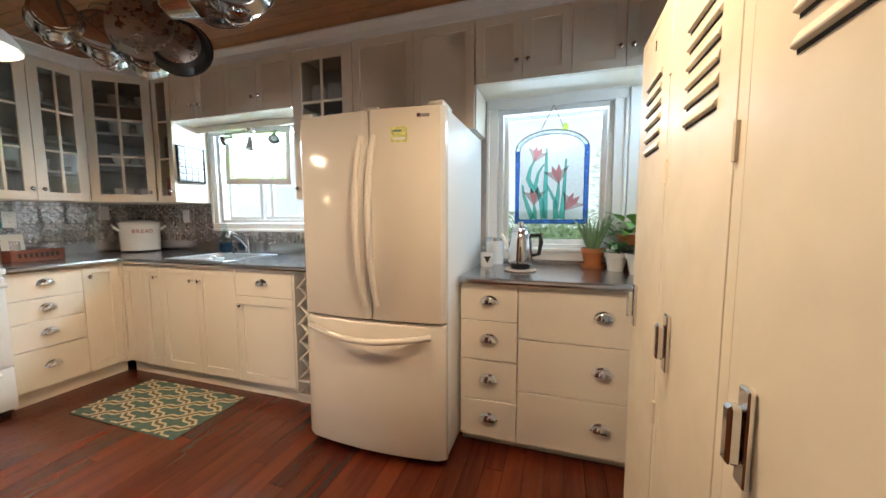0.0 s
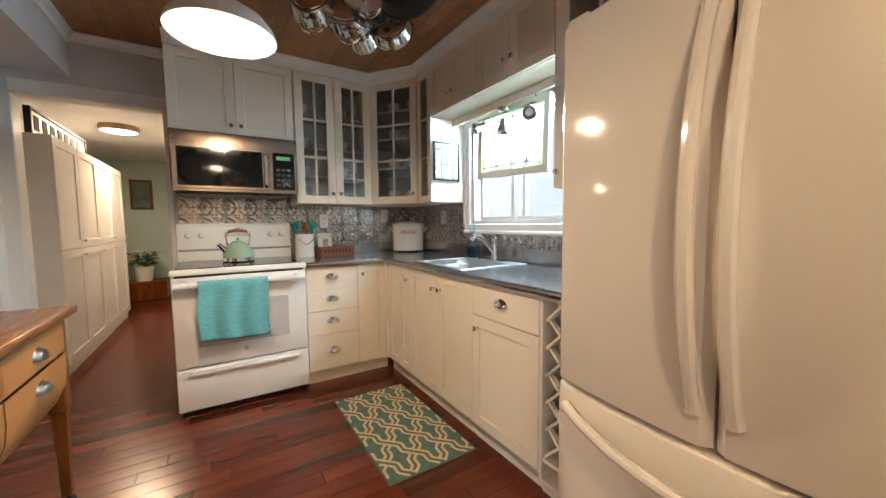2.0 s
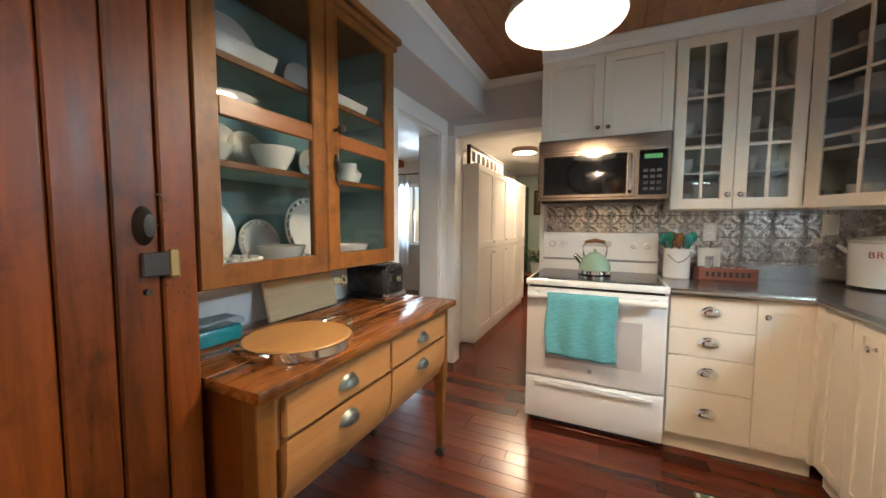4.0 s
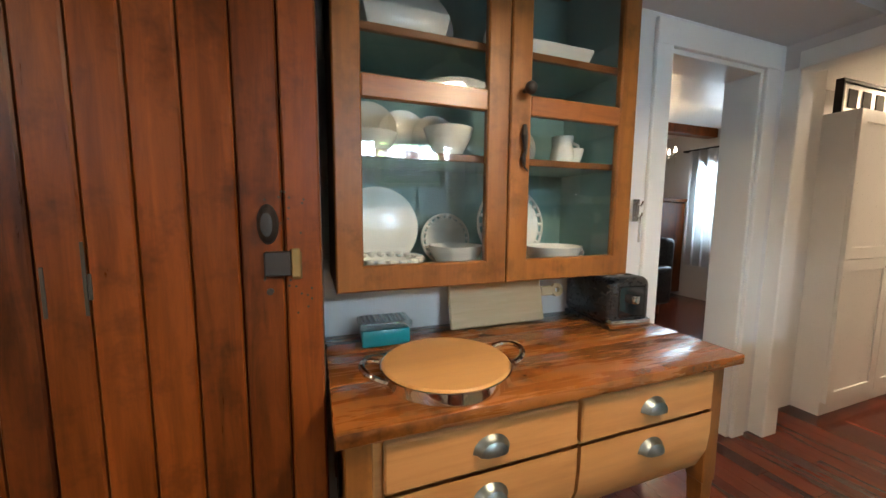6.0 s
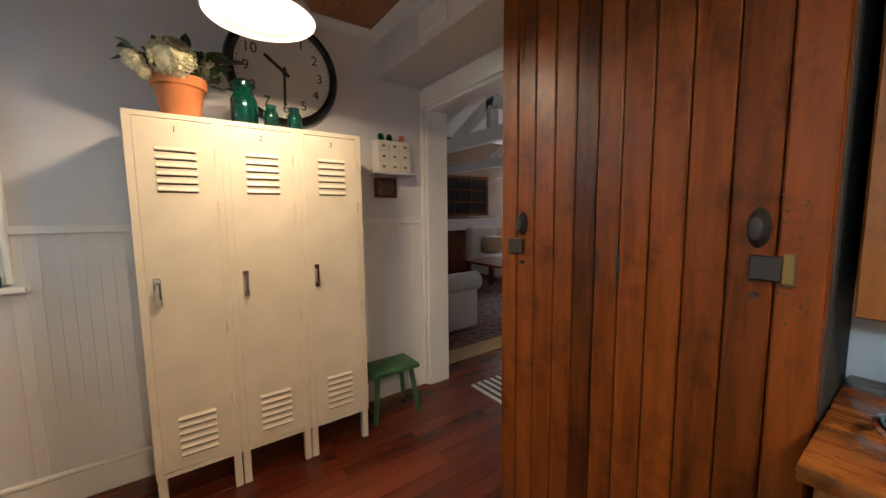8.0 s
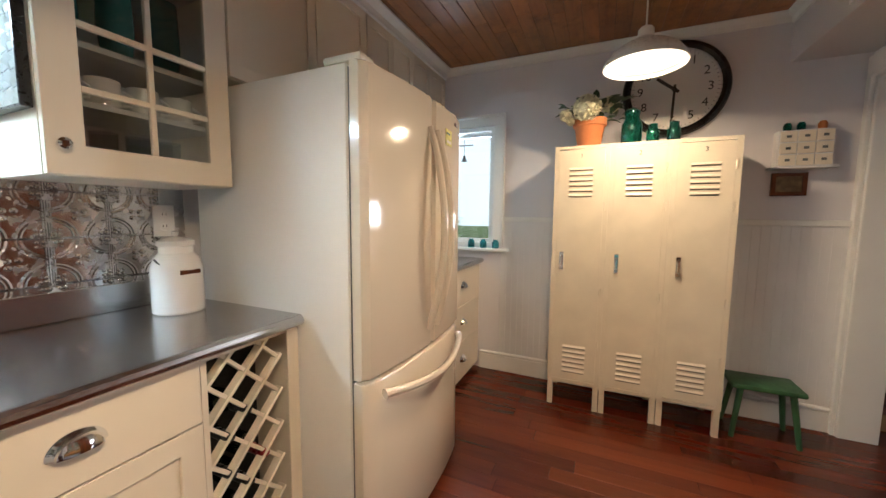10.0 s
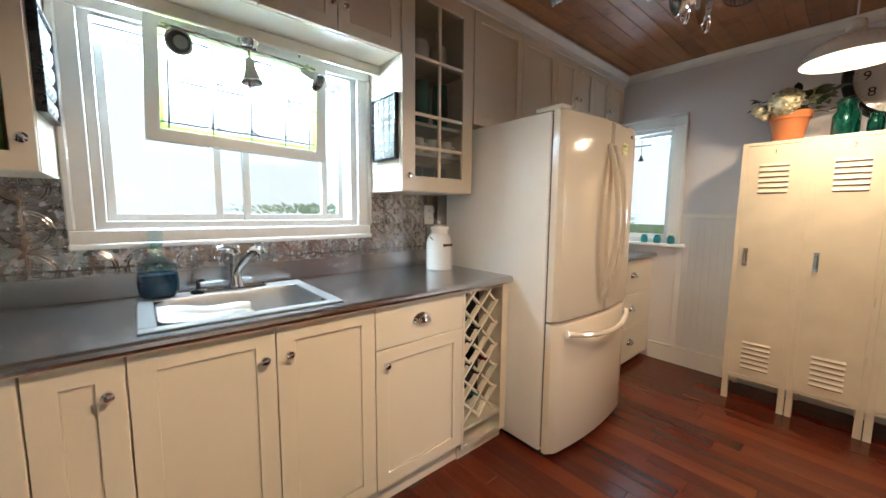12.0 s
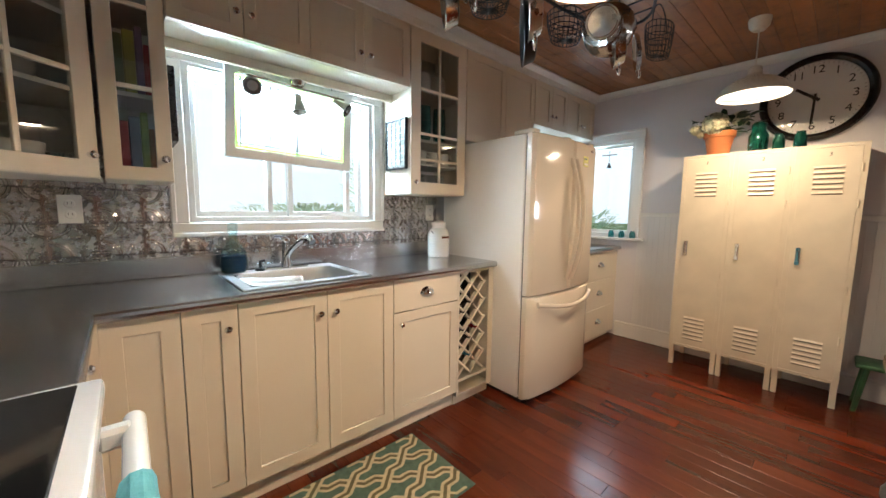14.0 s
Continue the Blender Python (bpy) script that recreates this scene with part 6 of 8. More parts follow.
def came(*pts):
    part("came_line", tube(B(), [SMt @ Vector((-ix + 2 * ix * u, iz1 + (iz0 - iz1) * v, 0.017)) for u, v in pts], 0.0038, 5), LEAD, hp)


for u in (0.045, 0.955):
    came((u, 0), (u, 1))
for v in (0.07, 0.93):
    came((0, v), (1, v))
for k, u in enumerate((0.29, 0.53, 0.77)):
    came((u, 0), (u, 0.37), (u + 0.025, 0.43), (u + 0.025, 0.5), (u, 0.56), (u, 1))
    came((u, 0.37), (u - 0.03, 0.44), (u - 0.22, 0.44))
    came((u, 0.56), (u - 0.03, 0.5), (u - 0.215, 0.5))
    came((u - 0.05, 0.07), (u, 0.12), (u + 0.05, 0.07))
    came((u - 0.05, 0.93), (u, 0.87), (u + 0.05, 0.93))
came((0.795, 0.44), (1, 0.44))
came((0.795, 0.5), (1, 0.5))
for u in (-sw + 0.03, sw - 0.12):
    part("hook", tube(B(), [SMt @ Vector((u, 0, 0.014)), SMt @ Vector((u, 0.03, 0.02)), SMt @ Vector((u + 0.012, 0.04, 0.02))], 0.003, 6), IRON, hp)

# track lamp
tl = thing("track_light", (-2.48, 2.49, 1.9), "brushed steel track light with three spots", "lamp")
part("rail", tube(B(), [(-2.77, 2.47, 1.893), (-2.22, 2.47, 1.872)], 0.006, 8), DARKCHROME, tl)
part("mount", lathe(B(), [(0, -0.02), (0.03, -0.018), (0.04, 0.0), (0.04, 0.006)], (-2.49, 2.46, 1.905), 20), DARKCHROME, tl)
for x, z, d_ in ((-2.71, 1.84, (-0.3, -0.9, -0.35)), (-2.49, 1.80, (0.05, -0.15, -1)), (-2.255, 1.83, (0.55, -0.6, -0.55))):
    d_ = Vector(d_).normalized()
    c_ = Vector((x, 2.455, z))
    mm = Matrix.Translation(c_) @ d_.to_track_quat("Z", "Y").to_matrix().to_4x4()
    sp = part("spot", lathe(B(), [(0, -0.045), (0.018, -0.04), (0.023, 0.0), (0.04, 0.046), (0.043, 0.052), (0.036, 0.052), (0.02, 0.01), (0, 0.006)], seg=20, m=mm), DARKCHROME, tl, "steel spot head")
    part("stem", tube(B(), [c_ - d_ * 0.03, (x, 2.47, 1.885)], 0.005, 6), DARKCHROME, sp)
    part("bulb", lathe(B(), [(0, 0.03), (0.022, 0.028), (0.026, 0.02)], seg=16, m=mm), paint("unlit_bulb", (0.5, 0.5, 0.5), 0.15), sp)


# pressed glass block pictures on the cabinets' sides
GREYGLASS = paint("pale_bevelled_glass", (0.58, 0.61, 0.60), 0.06, bump=0.0)


def block_tile(m, u0, u1, v0, v1, nu, nv):
    t = thing("framed_glass", m @ Vector(((u0 + u1) / 2, v0, 0.01)), "decorative pale glass piece with black edges beside the window", "wall decoration", "framed glass pieces")
    part("frame", ring(B(), u0, u1, v0, v1, 0.007, 0, 0.022), BLACKPL, t, m=m)
    part("backing", bx(B(), u0 + 0.01, u1 - 0.01, v0 + 0.01, v1 - 0.01, 0.0, 0.006), paint("grey_backing", (0.45, 0.47, 0.46), 0.4), t, m=m)
    du, dv = (u1 - u0 - 0.02) / nu, (v1 - v0 - 0.02) / nv
    for i in range(nu):
        for k in range(nv):
            a, b = u0 + 0.01 + du * i, v0 + 0.01 + dv * k
            bm = B()
            lathe(bm, [(du * 0.66, 0.006), (du * 0.6, 0.014), (du * 0.3, 0.02), (0.0, 0.012)], seg=4, m=m @ Matrix.Translation((a + du / 2, b + dv / 2, 0)) @ Matrix.Rotation(radians(45), 4, "Z") @ Matrix.Diagonal((1, dv / du, 1, 1)))
            part("glass_tile", bm, GREYGLASS, t)


block_tile(on_west(-3.064), 2.27, 2.50, 1.50, 1.79, 4, 5)
block_tile(Matrix(((0, 0, -1, -1.896), (-1, 0, 0, 0), (0, 1, 0, 0), (0, 0, 0, 1))), -2.50, -2.28, 1.49, 1.80, 4, 7)

# ---- worktop things ----
Z0 = TOPZ + 0.0005
# bread crock
bc = (-3.765, 2.40, Z0)
br = thing("bread_bin", bc, "cream enamel bread bin with red lettering and side grips", "bread bin")
part("bin_body", lathe(B(), [(0, 0), (0.132, 0), (0.14, 0.008), (0.142, 0.02), (0.148, 0.24), (0.153, 0.246), (0.148, 0.25)], bc, 40), STOVE, br)
part("lid", lathe(B(), [(0.152, 0.25), (0.148, 0.262), (0.10, 0.28), (0.02, 0.288), (0.0, 0.288)], bc, 40), STOVE, br)
part("lid_knob", lathe(B(), [(0.012, 0.285), (0.02, 0.30), (0.018, 0.312), (0, 0.315)], bc, 16), BLACKPL, br)
part("base_band", lathe(B(), [(0.1335, 0.0), (0.142, 0.008), (0.143, 0.014), (0.14, 0.016)], bc, 40), BLACKPL, br)
bdir = math.atan2(0.9 - 2.40, -0.6 + 3.765)
for s in (1, -1):
    a = bdir + s * math.pi / 2
    o = Vector((math.cos(a), math.sin(a), 0))
    t_ = Vector((-o.y, o.x, 0))
    part("grip", tube(B(), [Vector(bc) + o * k + t_ * q + Vector((0, 0, z)) for k, q, z in ((0.144, -0.04, 0.19), (0.18, -0.035, 0.225), (0.185, 0, 0.23), (0.18, 0.035, 0.225), (0.144, 0.04, 0.19))], 0.009, 8), STOVE, br)
REDINK = paint("red_enamel_letter", (0.35, 0.03, 0.03), 0.4)
for i, ch in enumerate("BREAD"):
    a = bdir + (i - 2) * 0.205
    mm = Matrix.Translation(Vector(bc) + Vector((0.1478 * math.cos(a), 0.1478 * math.sin(a), 0.185))) @ Matrix.Rotation(a + math.pi / 2, 4, "Z") @ Matrix.Rotation(math.pi / 2, 4, "X")
    text_part(ch, 0.047, br, mm, REDINK)

# utensil crock
uc = (-3.79, 1.462, Z0)
ut = thing("utensil_crock", uc, "white crock full of wooden and green utensils", "crock")
part("crock", lathe(B(), [(0, 0), (0.070, 0), (0.074, 0.006), (0.074, 0.178), (0.077, 0.188), (0.070, 0.188), (0.068, 0.01), (0, 0.008)], uc, 32), STOVE, ut)
part("bail", tube(B(), [(uc[0] + 0.079, uc[1] - 0.06 + 0.012 * i, uc[2] + 0.155 - 0.05 * math.sin(math.pi * i / 10)) for i in range(11)], 0.0025, 6), DARKCHROME, ut)
GREENS = [paint("green_silicone", (0.0, 0.22, 0.14), 0.4), paint("teal_silicone", (0.02, 0.26, 0.25), 0.4), OAKV]
for i in range(9):
    a = 2 * math.pi * i / 9
    b0 = Vector((uc[0] + 0.02 * math.cos(a), uc[1] + 0.02 * math.sin(a), uc[2] + 0.02))
    b1 = Vector((uc[0] + 0.06 * math.cos(a), uc[1] + 0.075 * math.sin(a), uc[2] + 0.215 + 0.012 * (i % 3)))
    u_ = thing("utensil", b0, "wooden or green kitchen utensil standing in the crock", "utensil", "utensils in the crock")
    mt = OAKV if i in (0, 4, 5) else GREENS[i % 2]
    part("stick", tube(B(), [b0, b1], 0.006, 8), mt, u_)
    part("head", ball(B(), b1 + (b1 - b0).normalized() * 0.025, 0.03, (0.5, 0.75, 1.1)), mt, u_)

# lettered wooden crate with spice bottles and a card
bxm = Matrix.Translation((-3.81, 1.72, Z0)) @ Matrix.Rotation(radians(6), 4, "Z")
wb = thing("wooden_crate", (-3.81, 1.72, Z0), "reddish wooden crate with dark lettering", "crate")
REDW = wood("red_stained_wood", (0.12, 0.03, 0.015), (0.30, 0.09, 0.045), 1, 0.5)
part("front_board", bx(B(), 0.04, 0.05, -0.15, 0.15, 0, 0.075, 0.002), REDW, wb, m=bxm)
part("back_board", bx(B(), -0.05, -0.04, -0.15, 0.15, 0, 0.075, 0.002), REDW, wb, m=bxm)
part("end_board", bx(B(), -0.04, 0.04, -0.15, -0.14, 0, 0.075, 0.002), REDW, wb, m=bxm)
part("end_board", bx(B(), -0.04, 0.04, 0.14, 0.15, 0, 0.075, 0.002), REDW, wb, m=bxm)
part("bottom_board", bx(B(), -0.04, 0.04, -0.14, 0.14, 0, 0.008), REDW, wb, m=bxm)
for i in range(8):
    part("letter_bar", bx(B(), 0.0505, 0.0515, -0.115 + 0.03 * i, -0.097 + 0.03 * i, 0.022, 0.052), SLOT, wb, m=bxm)
for i in range(6):
    q = bxm @ Vector((0.0, -0.09 + 0.042 * i, 0.009))
    sb = thing("spice_jar", q, "small glass spice jar with steel cap in the crate", "jar", "jars in the crate")
    hgt = 0.13 if i == 0 else 0.07
    part("jar", lathe(B(), [(0, 0), (0.017, 0), (0.017, hgt - 0.02), (0.014, hgt - 0.012)], q, 16), paint("spice_glass_%d" % i, (0.45, 0.42, 0.38), 0.15), sb)
    part("cap", lathe(B(), [(0.0165, hgt - 0.014), (0.0165, hgt), (0, hgt + 0.001)], q, 16), CHROME, sb)
cd = thing("recipe_card", (-3.93, 1.68, Z0), "cream card with a small drawing leaning on the tiles", "card")
part("card", bx(B(), -0.002, 0.002, -0.06, 0.06, 0, 0.19), paint("cream_card", (0.72, 0.70, 0.64), 0.7), cd, m=Matrix.Translation((-3.905, 1.66, Z0)) @ Matrix.Rotation(radians(-10), 4, "Y"))
part("drawing", bx(B(), 0.0022, 0.003, -0.02, 0.025, 0.06, 0.14), paint("grey_drawing", (0.4, 0.4, 0.45), 0.7, var=0.5, scale=60), cd, m=Matrix.Translation((-3.905, 1.66, Z0)) @ Matrix.Rotation(radians(-10), 4, "Y"))

# kettle on the stove
kc = (-3.64, 0.982, 0.9155)
kt = thing("kettle", kc, "sage green enamel whistling kettle with wooden grip", "kettle")
KG = paint("sage_enamel", (0.30, 0.44, 0.32), 0.15, coat=0.4)
part("base_band", lathe(B(), [(0, 0), (0.095, 0), (0.102, 0.006), (0.10, 0.028), (0.096, 0.03)], kc, 40), CHROME, kt)
part("kettle_body", lathe(B(), [(0.098, 0.03), (0.096, 0.06), (0.08, 0.10), (0.055, 0.125), (0.04, 0.132)], kc, 40), KG, kt)
part("lid", lathe(B(), [(0.042, 0.13), (0.036, 0.142), (0.01, 0.147), (0.008, 0.155), (0.013, 0.165), (0, 0.17)], kc, 28), KG, kt)
part("spout", tube(B(), [(kc[0] + 0.02, kc[1] - 0.08, kc[2] + 0.08), (kc[0] + 0.025, kc[1] - 0.11, kc[2] + 0.115), (kc[0] + 0.03, kc[1] - 0.125, kc[2] + 0.125)], [0.02, 0.014, 0.015], 12), CHROME, kt)
part("handle_wire", tube(B(), [(kc[0], kc[1] - 0.065, kc[2] + 0.115), (kc[0], kc[1] - 0.075, kc[2] + 0.18), (kc[0], kc[1] - 0.05, kc[2] + 0.215), (kc[0], kc[1] + 0.05, kc[2] + 0.215), (kc[0], kc[1] + 0.075, kc[2] + 0.18), (kc[0], kc[1] + 0.065, kc[2] + 0.115)], 0.006, 8), CHROME, kt)
part("grip", tube(B(), [(kc[0], kc[1] - 0.06, kc[2] + 0.212), (kc[0], kc[1], kc[2] + 0.224), (kc[0], kc[1] + 0.06, kc[2] + 0.212)], [0.011, 0.014, 0.011], 10), OAK, kt, "wooden grip")

# milk can
mc = (-1.555, 2.376, Z0)
mk = thing("milk_can", mc, "white enamel milk can with wire bail and lid", "can")
part("can_body", lathe(B(), [(0, 0), (0.072, 0), (0.076, 0.006), (0.076, 0.155), (0.066, 0.185), (0.05, 0.205), (0.05, 0.225), (0.055, 0.232)], mc, 36), STOVE, mk)
part("lid", lathe(B(), [(0.057, 0.23), (0.055, 0.245), (0.03, 0.256), (0.008, 0.26), (0.012, 0.275), (0, 0.28)], mc, 28), STOVE, mk)
part("bail", tube(B(), [(mc[0] + 0.068 * math.cos(a) * 1.0, mc[1] - 0.074 * math.sin(a), mc[2] + 0.185 - 0.045 * math.sin(a)) for a in [math.pi * i / 12 for i in range(13)]], 0.003, 6), IRON, mk)
part("grip", tube(B(), [(mc[0] + 0.03, mc[1] - 0.072, mc[2] + 0.142), (mc[0] - 0.03, mc[1] - 0.072, mc[2] + 0.142)], 0.008, 8), PANTRYW, mk)

# soap bottle
sc = (-2.83, 2.465, TOPZ + 0.008)
sp_ = thing("soap_bottle", sc, "round clear glass bottle half full of blue soap", "bottle")
part("glass", lathe(B(), [(0, 0), (0.05, 0), (0.06, 0.02), (0.063, 0.06), (0.056, 0.105), (0.03, 0.145), (0.019, 0.165), (0.018, 0.195), (0.023, 0.2)], sc, 32, s=(1.0, 0.7)), glassy("bottle_glass", (0.75, 0.9, 0.88)), sp_)
part("soap", lathe(B(), [(0, 0.004), (0.048, 0.004), (0.059, 0.022), (0.061, 0.055), (0.057, 0.085), (0, 0.086)], sc, 28, s=(1.0, 0.7)), paint("navy_soap", (0.006, 0.025, 0.06), 0.1), sp_, "dark blue soap")
part("stopper", lathe(B(), [(0.015, 0.19), (0.026, 0.205), (0.018, 0.218), (0.025, 0.228), (0.02, 0.245), (0, 0.25)], sc, 20), glassy("stopper_glass", (0.8, 0.9, 0.92)), sp_)


def outlet(m, u, v, plain=False):
    o = thing("wall_outlet", m @ Vector((u, v, 0)), "white wall outlet on the tin tiles", "outlet", "outlets")
    p = part("plate", bx(B(), u - 0.036, u + 0.036, v - 0.058, v + 0.058, 0.001, 0.007, 0.002), TRIM, o, m=m)
    if plain:
        part("rocker", bx(B(), u - 0.012, u + 0.012, v - 0.025, v + 0.025, 0.007, 0.011, 0.002), TRIM, p, m=m)
    else:
        for dv in (-0.022, 0.022):
            part("socket", lathe(B(), [(0, 0.0095), (0.015, 0.0095), (0.017, 0.007)], seg=18, m=m @ Matrix.Translation((u, v + dv, 0))), TRIM, p)
            for du in (-0.006, 0.006):
                part("slot", bx(B(), u + du - 0.001, u + du + 0.001, v + dv - 0.002, v + dv + 0.007, 0.0095, 0.0102), SLOT, p, m=m)


outlet(on_north(YN - 0.012), -3.39, 1.222)
outlet(on_north(YN - 0.012), -1.49, 1.215)
outlet(on_west(XW + 0.012), 2.236, 1.249, True)
outlet(on_west(XW + 0.012), 1.66, 1.20)

# ---- china cupboard's contents ----
SH = (1.0795, 1.4175, 1.7215)


def bowl_thing(u, w, z, r, h, label="white china bowl on the cupboard shelf", name="bowl"):
    c = HU @ Vector((u, z, w))
    return solo(name, lathe(B(), [(0, 0), (r * 0.5, 0), (r * 0.55, h * 0.1), (r * 0.85, h * 0.6), (r, h), (r * 0.95, h), (r * 0.8, h * 0.6), (r * 0.45, h * 0.15), (0, h * 0.12)], c, 28), CHINA, label, "bowl", "china in the cupboard", at=c)


def plate_thing(u, z, r, lace=False):
    c = HU @ Vector((u, z + r * 0.97, -0.27))
    m = HU @ Matrix.Translation((u, z + r * 0.98, -0.275)) @ Matrix.Rotation(radians(-9), 4, "X")
    t = thing("plate", c, "white china plate standing upright, lace rim" if lace else "white china plate standing upright", "plate", "china in the cupboard")
    part("dish", lathe(B(), [(0, 0), (r * 0.55, 0), (r * 0.75, 0.01), (r * (0.86 if lace else 1), 0.016), (r * (0.86 if lace else 1), 0.02), (r * 0.72, 0.014), (0, 0.004)], seg=36, m=m), CHINA, t)
    if lace:
        part("lace_rim", tube(B(), [m @ Vector((r * 0.99 * math.cos(2 * math.pi * i / 40), r * 0.99 * math.sin(2 * math.pi * i / 40), 0.019)) for i in range(40)], 0.005, 6, True), CHINA, t)
        for i in range(22):
            a = 2 * math.pi * i / 22
            part("lace_spoke", tube(B(), [m @ Vector((k * r * math.cos(a), k * r * math.sin(a), 0.018)) for k in (0.84, 0.98)], 0.007, 6), CHINA, t)
    return t


def dish_thing(u, w, z, a, b, h, label="white rectangular china baking dish"):
    c = HU @ Vector((u, z, w))
    bm = bx(B(), -a, a, -b, b, 0, h, 0.008, 2)
    for v in bm.verts:
        k = 0.86 + 0.14 * v.co.z / h
        v.co.x, v.co.y = v.co.x * k, v.co.y * k
    return solo("baking_dish", bm, CHINA, label, "dish", "china in the cupboard", m=Matrix.Translation(c), at=c)


def jug_thing(u, w, z, r, h):
    c = HU @ Vector((u, z, w))
    t = thing("jug", c, "white china jug with curled handle", "jug", "china in the cupboard")
    part("jug_body", lathe(B(), [(0, 0), (r * 0.8, 0), (r, h * 0.3), (r * 0.8, h * 0.7), (r * 0.9, h), (r * 0.82, h), (r * 0.7, h * 0.7), (0, h * 0.2)], c, 24), CHINA, t)
    part("handle", tube(B(), [c + Vector((-r * 0.85, 0, h * 0.85)), c + Vector((-r * 1.6, 0, h * 0.75)), c + Vector((-r * 1.5, 0, h * 0.35)), c + Vector((-r * 0.95, 0, h * 0.25))], 0.006, 8), CHINA, t)


plate_thing(1.80, SH[0], 0.13)
bowl_thing(1.80, -0.13, SH[0], 0.105, 0.05, "low fluted white china dish on the cupboard shelf", "fluted_dish")
for k in range(20):
    a = 2 * math.pi * k / 20
    part("flute", ball(B(), HU @ Vector((1.80 + 0.099 * math.cos(a), SH[0] + 0.044, -0.13 + 0.099 * math.sin(a))), 0.014, (1, 1, 0.7), 8, 5), CHINA, bpy.data.objects["fluted_dish"])
bowl_thing(2.015, -0.125, SH[0], 0.085, 0.078)
plate_thing(2.03, SH[0], 0.085, True)
plate_thing(2.285, SH[0], 0.135, True)
wide = thing("wide_cup", HU @ Vector((2.375, SH[0], -0.13)), "wide white china cup with one looped handle", "cup", "china in the cupboard")
part("cup", lathe(B(), [(0, 0), (0.06, 0), (0.066, 0.006), (0.09, 0.045), (0.098, 0.066), (0.093, 0.066), (0.08, 0.04), (0.05, 0.01), (0, 0.008)], HU @ Vector((2.375, SH[0], -0.13)), 32), CHINA, wide)
part("handle", tube(B(), [HU @ Vector((2.375 + p, SH[0] + q, -0.13)) for p, q in ((0.088, 0.05), (0.12, 0.054), (0.132, 0.038), (0.118, 0.018), (0.074, 0.014))], 0.006, 8), CHINA, wide)
plate_thing(1.775, SH[1], 0.09)
plate_thing(1.885, SH[1], 0.082)
bowl_thing(1.765, -0.13, SH[1], 0.07, 0.055)
plate_thing(1.99, SH[1], 0.078)
bowl_thing(1.985, -0.12, SH[1], 0.074, 0.082)
bowl_thing(2.225, -0.14, SH[1], 0.05, 0.055, "white china teacup on the cupboard shelf", "cup")
plate_thing(2.305, SH[1], 0.075)
jug_thing(2.40, -0.13, SH[1], 0.040, 0.092)
bowl_thing(2.465, -0.16, SH[1], 0.04, 0.06, "white china teacup on the cupboard shelf", "cup")
dish_thing(1.85, -0.15, SH[2], 0.12, 0.09, 0.065)
plate_thing(1.93, SH[2], 0.12)
dish_thing(2.33, -0.15, SH[2], 0.13, 0.09, 0.05)
plate_thing(2.26, SH[2], 0.10)

# ---- on the baker's table ----
TZ = 0.8465
BOARDW = wood("oiled_beech_board", (0.34, 0.165, 0.050), (0.52, 0.29, 0.105), 0, 0.4, grain=5, each=0.1)
rb = thing("round_board", (-1.915, 0.165, TZ), "round wooden serving board with steel rim and grips", "serving board")
part("board", lathe(B(), [(0, 0.006), (0.165, 0.006), (0.165, 0.03), (0.16, 0.034), (0, 0.034)], (-1.915, 0.165, TZ), 48), BOARDW, rb)
part("steel_band", lathe(B(), [(0.165, 0.0), (0.169, 0.002), (0.169, 0.028), (0.1655, 0.029)], (-1.915, 0.165, TZ), 48), CHROME, rb)
for s in (1, -1):
    part("grip", tube(B(), [(-1.915 + s * (0.165 + 0.05 * math.sin(a)), 0.165 + 0.06 * math.cos(a), TZ + 0.025 + 0.018 * math.sin(a)) for a in [math.pi * i / 10 for i in range(11)]], 0.008, 8), CHROME, rb, "steel loop grip")
PALE = wood("pale_maple", (0.50, 0.34, 0.17), (0.66, 0.49, 0.28), 0, 0.5, each=0.1)
cbm = Matrix.Translation((-2.20, -0.135, TZ)) @ Matrix.Rotation(radians(14), 4, "X")
cb = thing("cutting_board", (-2.17, -0.13, TZ), "pale maple cutting board leaning on the wall", "cutting board")
part("board", bx(B(), -0.23, 0.155, -0.009, 0.009, 0, 0.165, 0.005), PALE, cb, m=cbm)
part("handle", lathe(bx(B(), -0.285, -0.231, -0.008, 0.008, 0.09, 0.13, 0.005), [(0.011, -0.009), (0.026, -0.009), (0.026, 0.009), (0.011, 0.009), (0.011, -0.009)], seg=18, m=Matrix.Translation((-0.305, 0, 0.11)) @ Matrix.Rotation(math.pi / 2, 4, "X")), PALE, cb, m=cbm)
rd = thing("refrigerator_dish", (-1.805, -0.10, TZ), "teal glass dish with ribbed clear lid", "dish")
part("dish", bx(B(), -1.88, -1.73, -0.145, -0.055, TZ, TZ + 0.055, 0.01, 2), paint("teal_milk_glass", (0.01, 0.19, 0.25), 0.15, coat=0.3), rd)
part("lid", bx(B(), -1.885, -1.725, -0.15, -0.05, TZ + 0.056, TZ + 0.078, 0.006, 2), glassy("ribbed_lid_glass", (0.82, 0.9, 0.9), 0.1), rd, "clear ribbed lid")
for i in range(9):
    part("lid_rib", bx(B(), -1.87 + 0.016 * i, -1.863 + 0.016 * i, -0.14, -0.06, TZ + 0.0775, TZ + 0.0795, 0.0005), paint("lid_rib", (0.5, 0.56, 0.55), 0.1), rd)
to = thing("toaster", (-2.665, -0.07, TZ), "black and silver two-slice toaster", "toaster")
tm = Matrix.Translation((-2.665, -0.07, TZ)) @ Matrix.Rotation(radians(-4), 4, "Z")
part("shell", bx(B(), -0.09, 0.09, -0.14, 0.13, 0.012, 0.185, 0.03, 4), BLACKPL, to, m=tm)
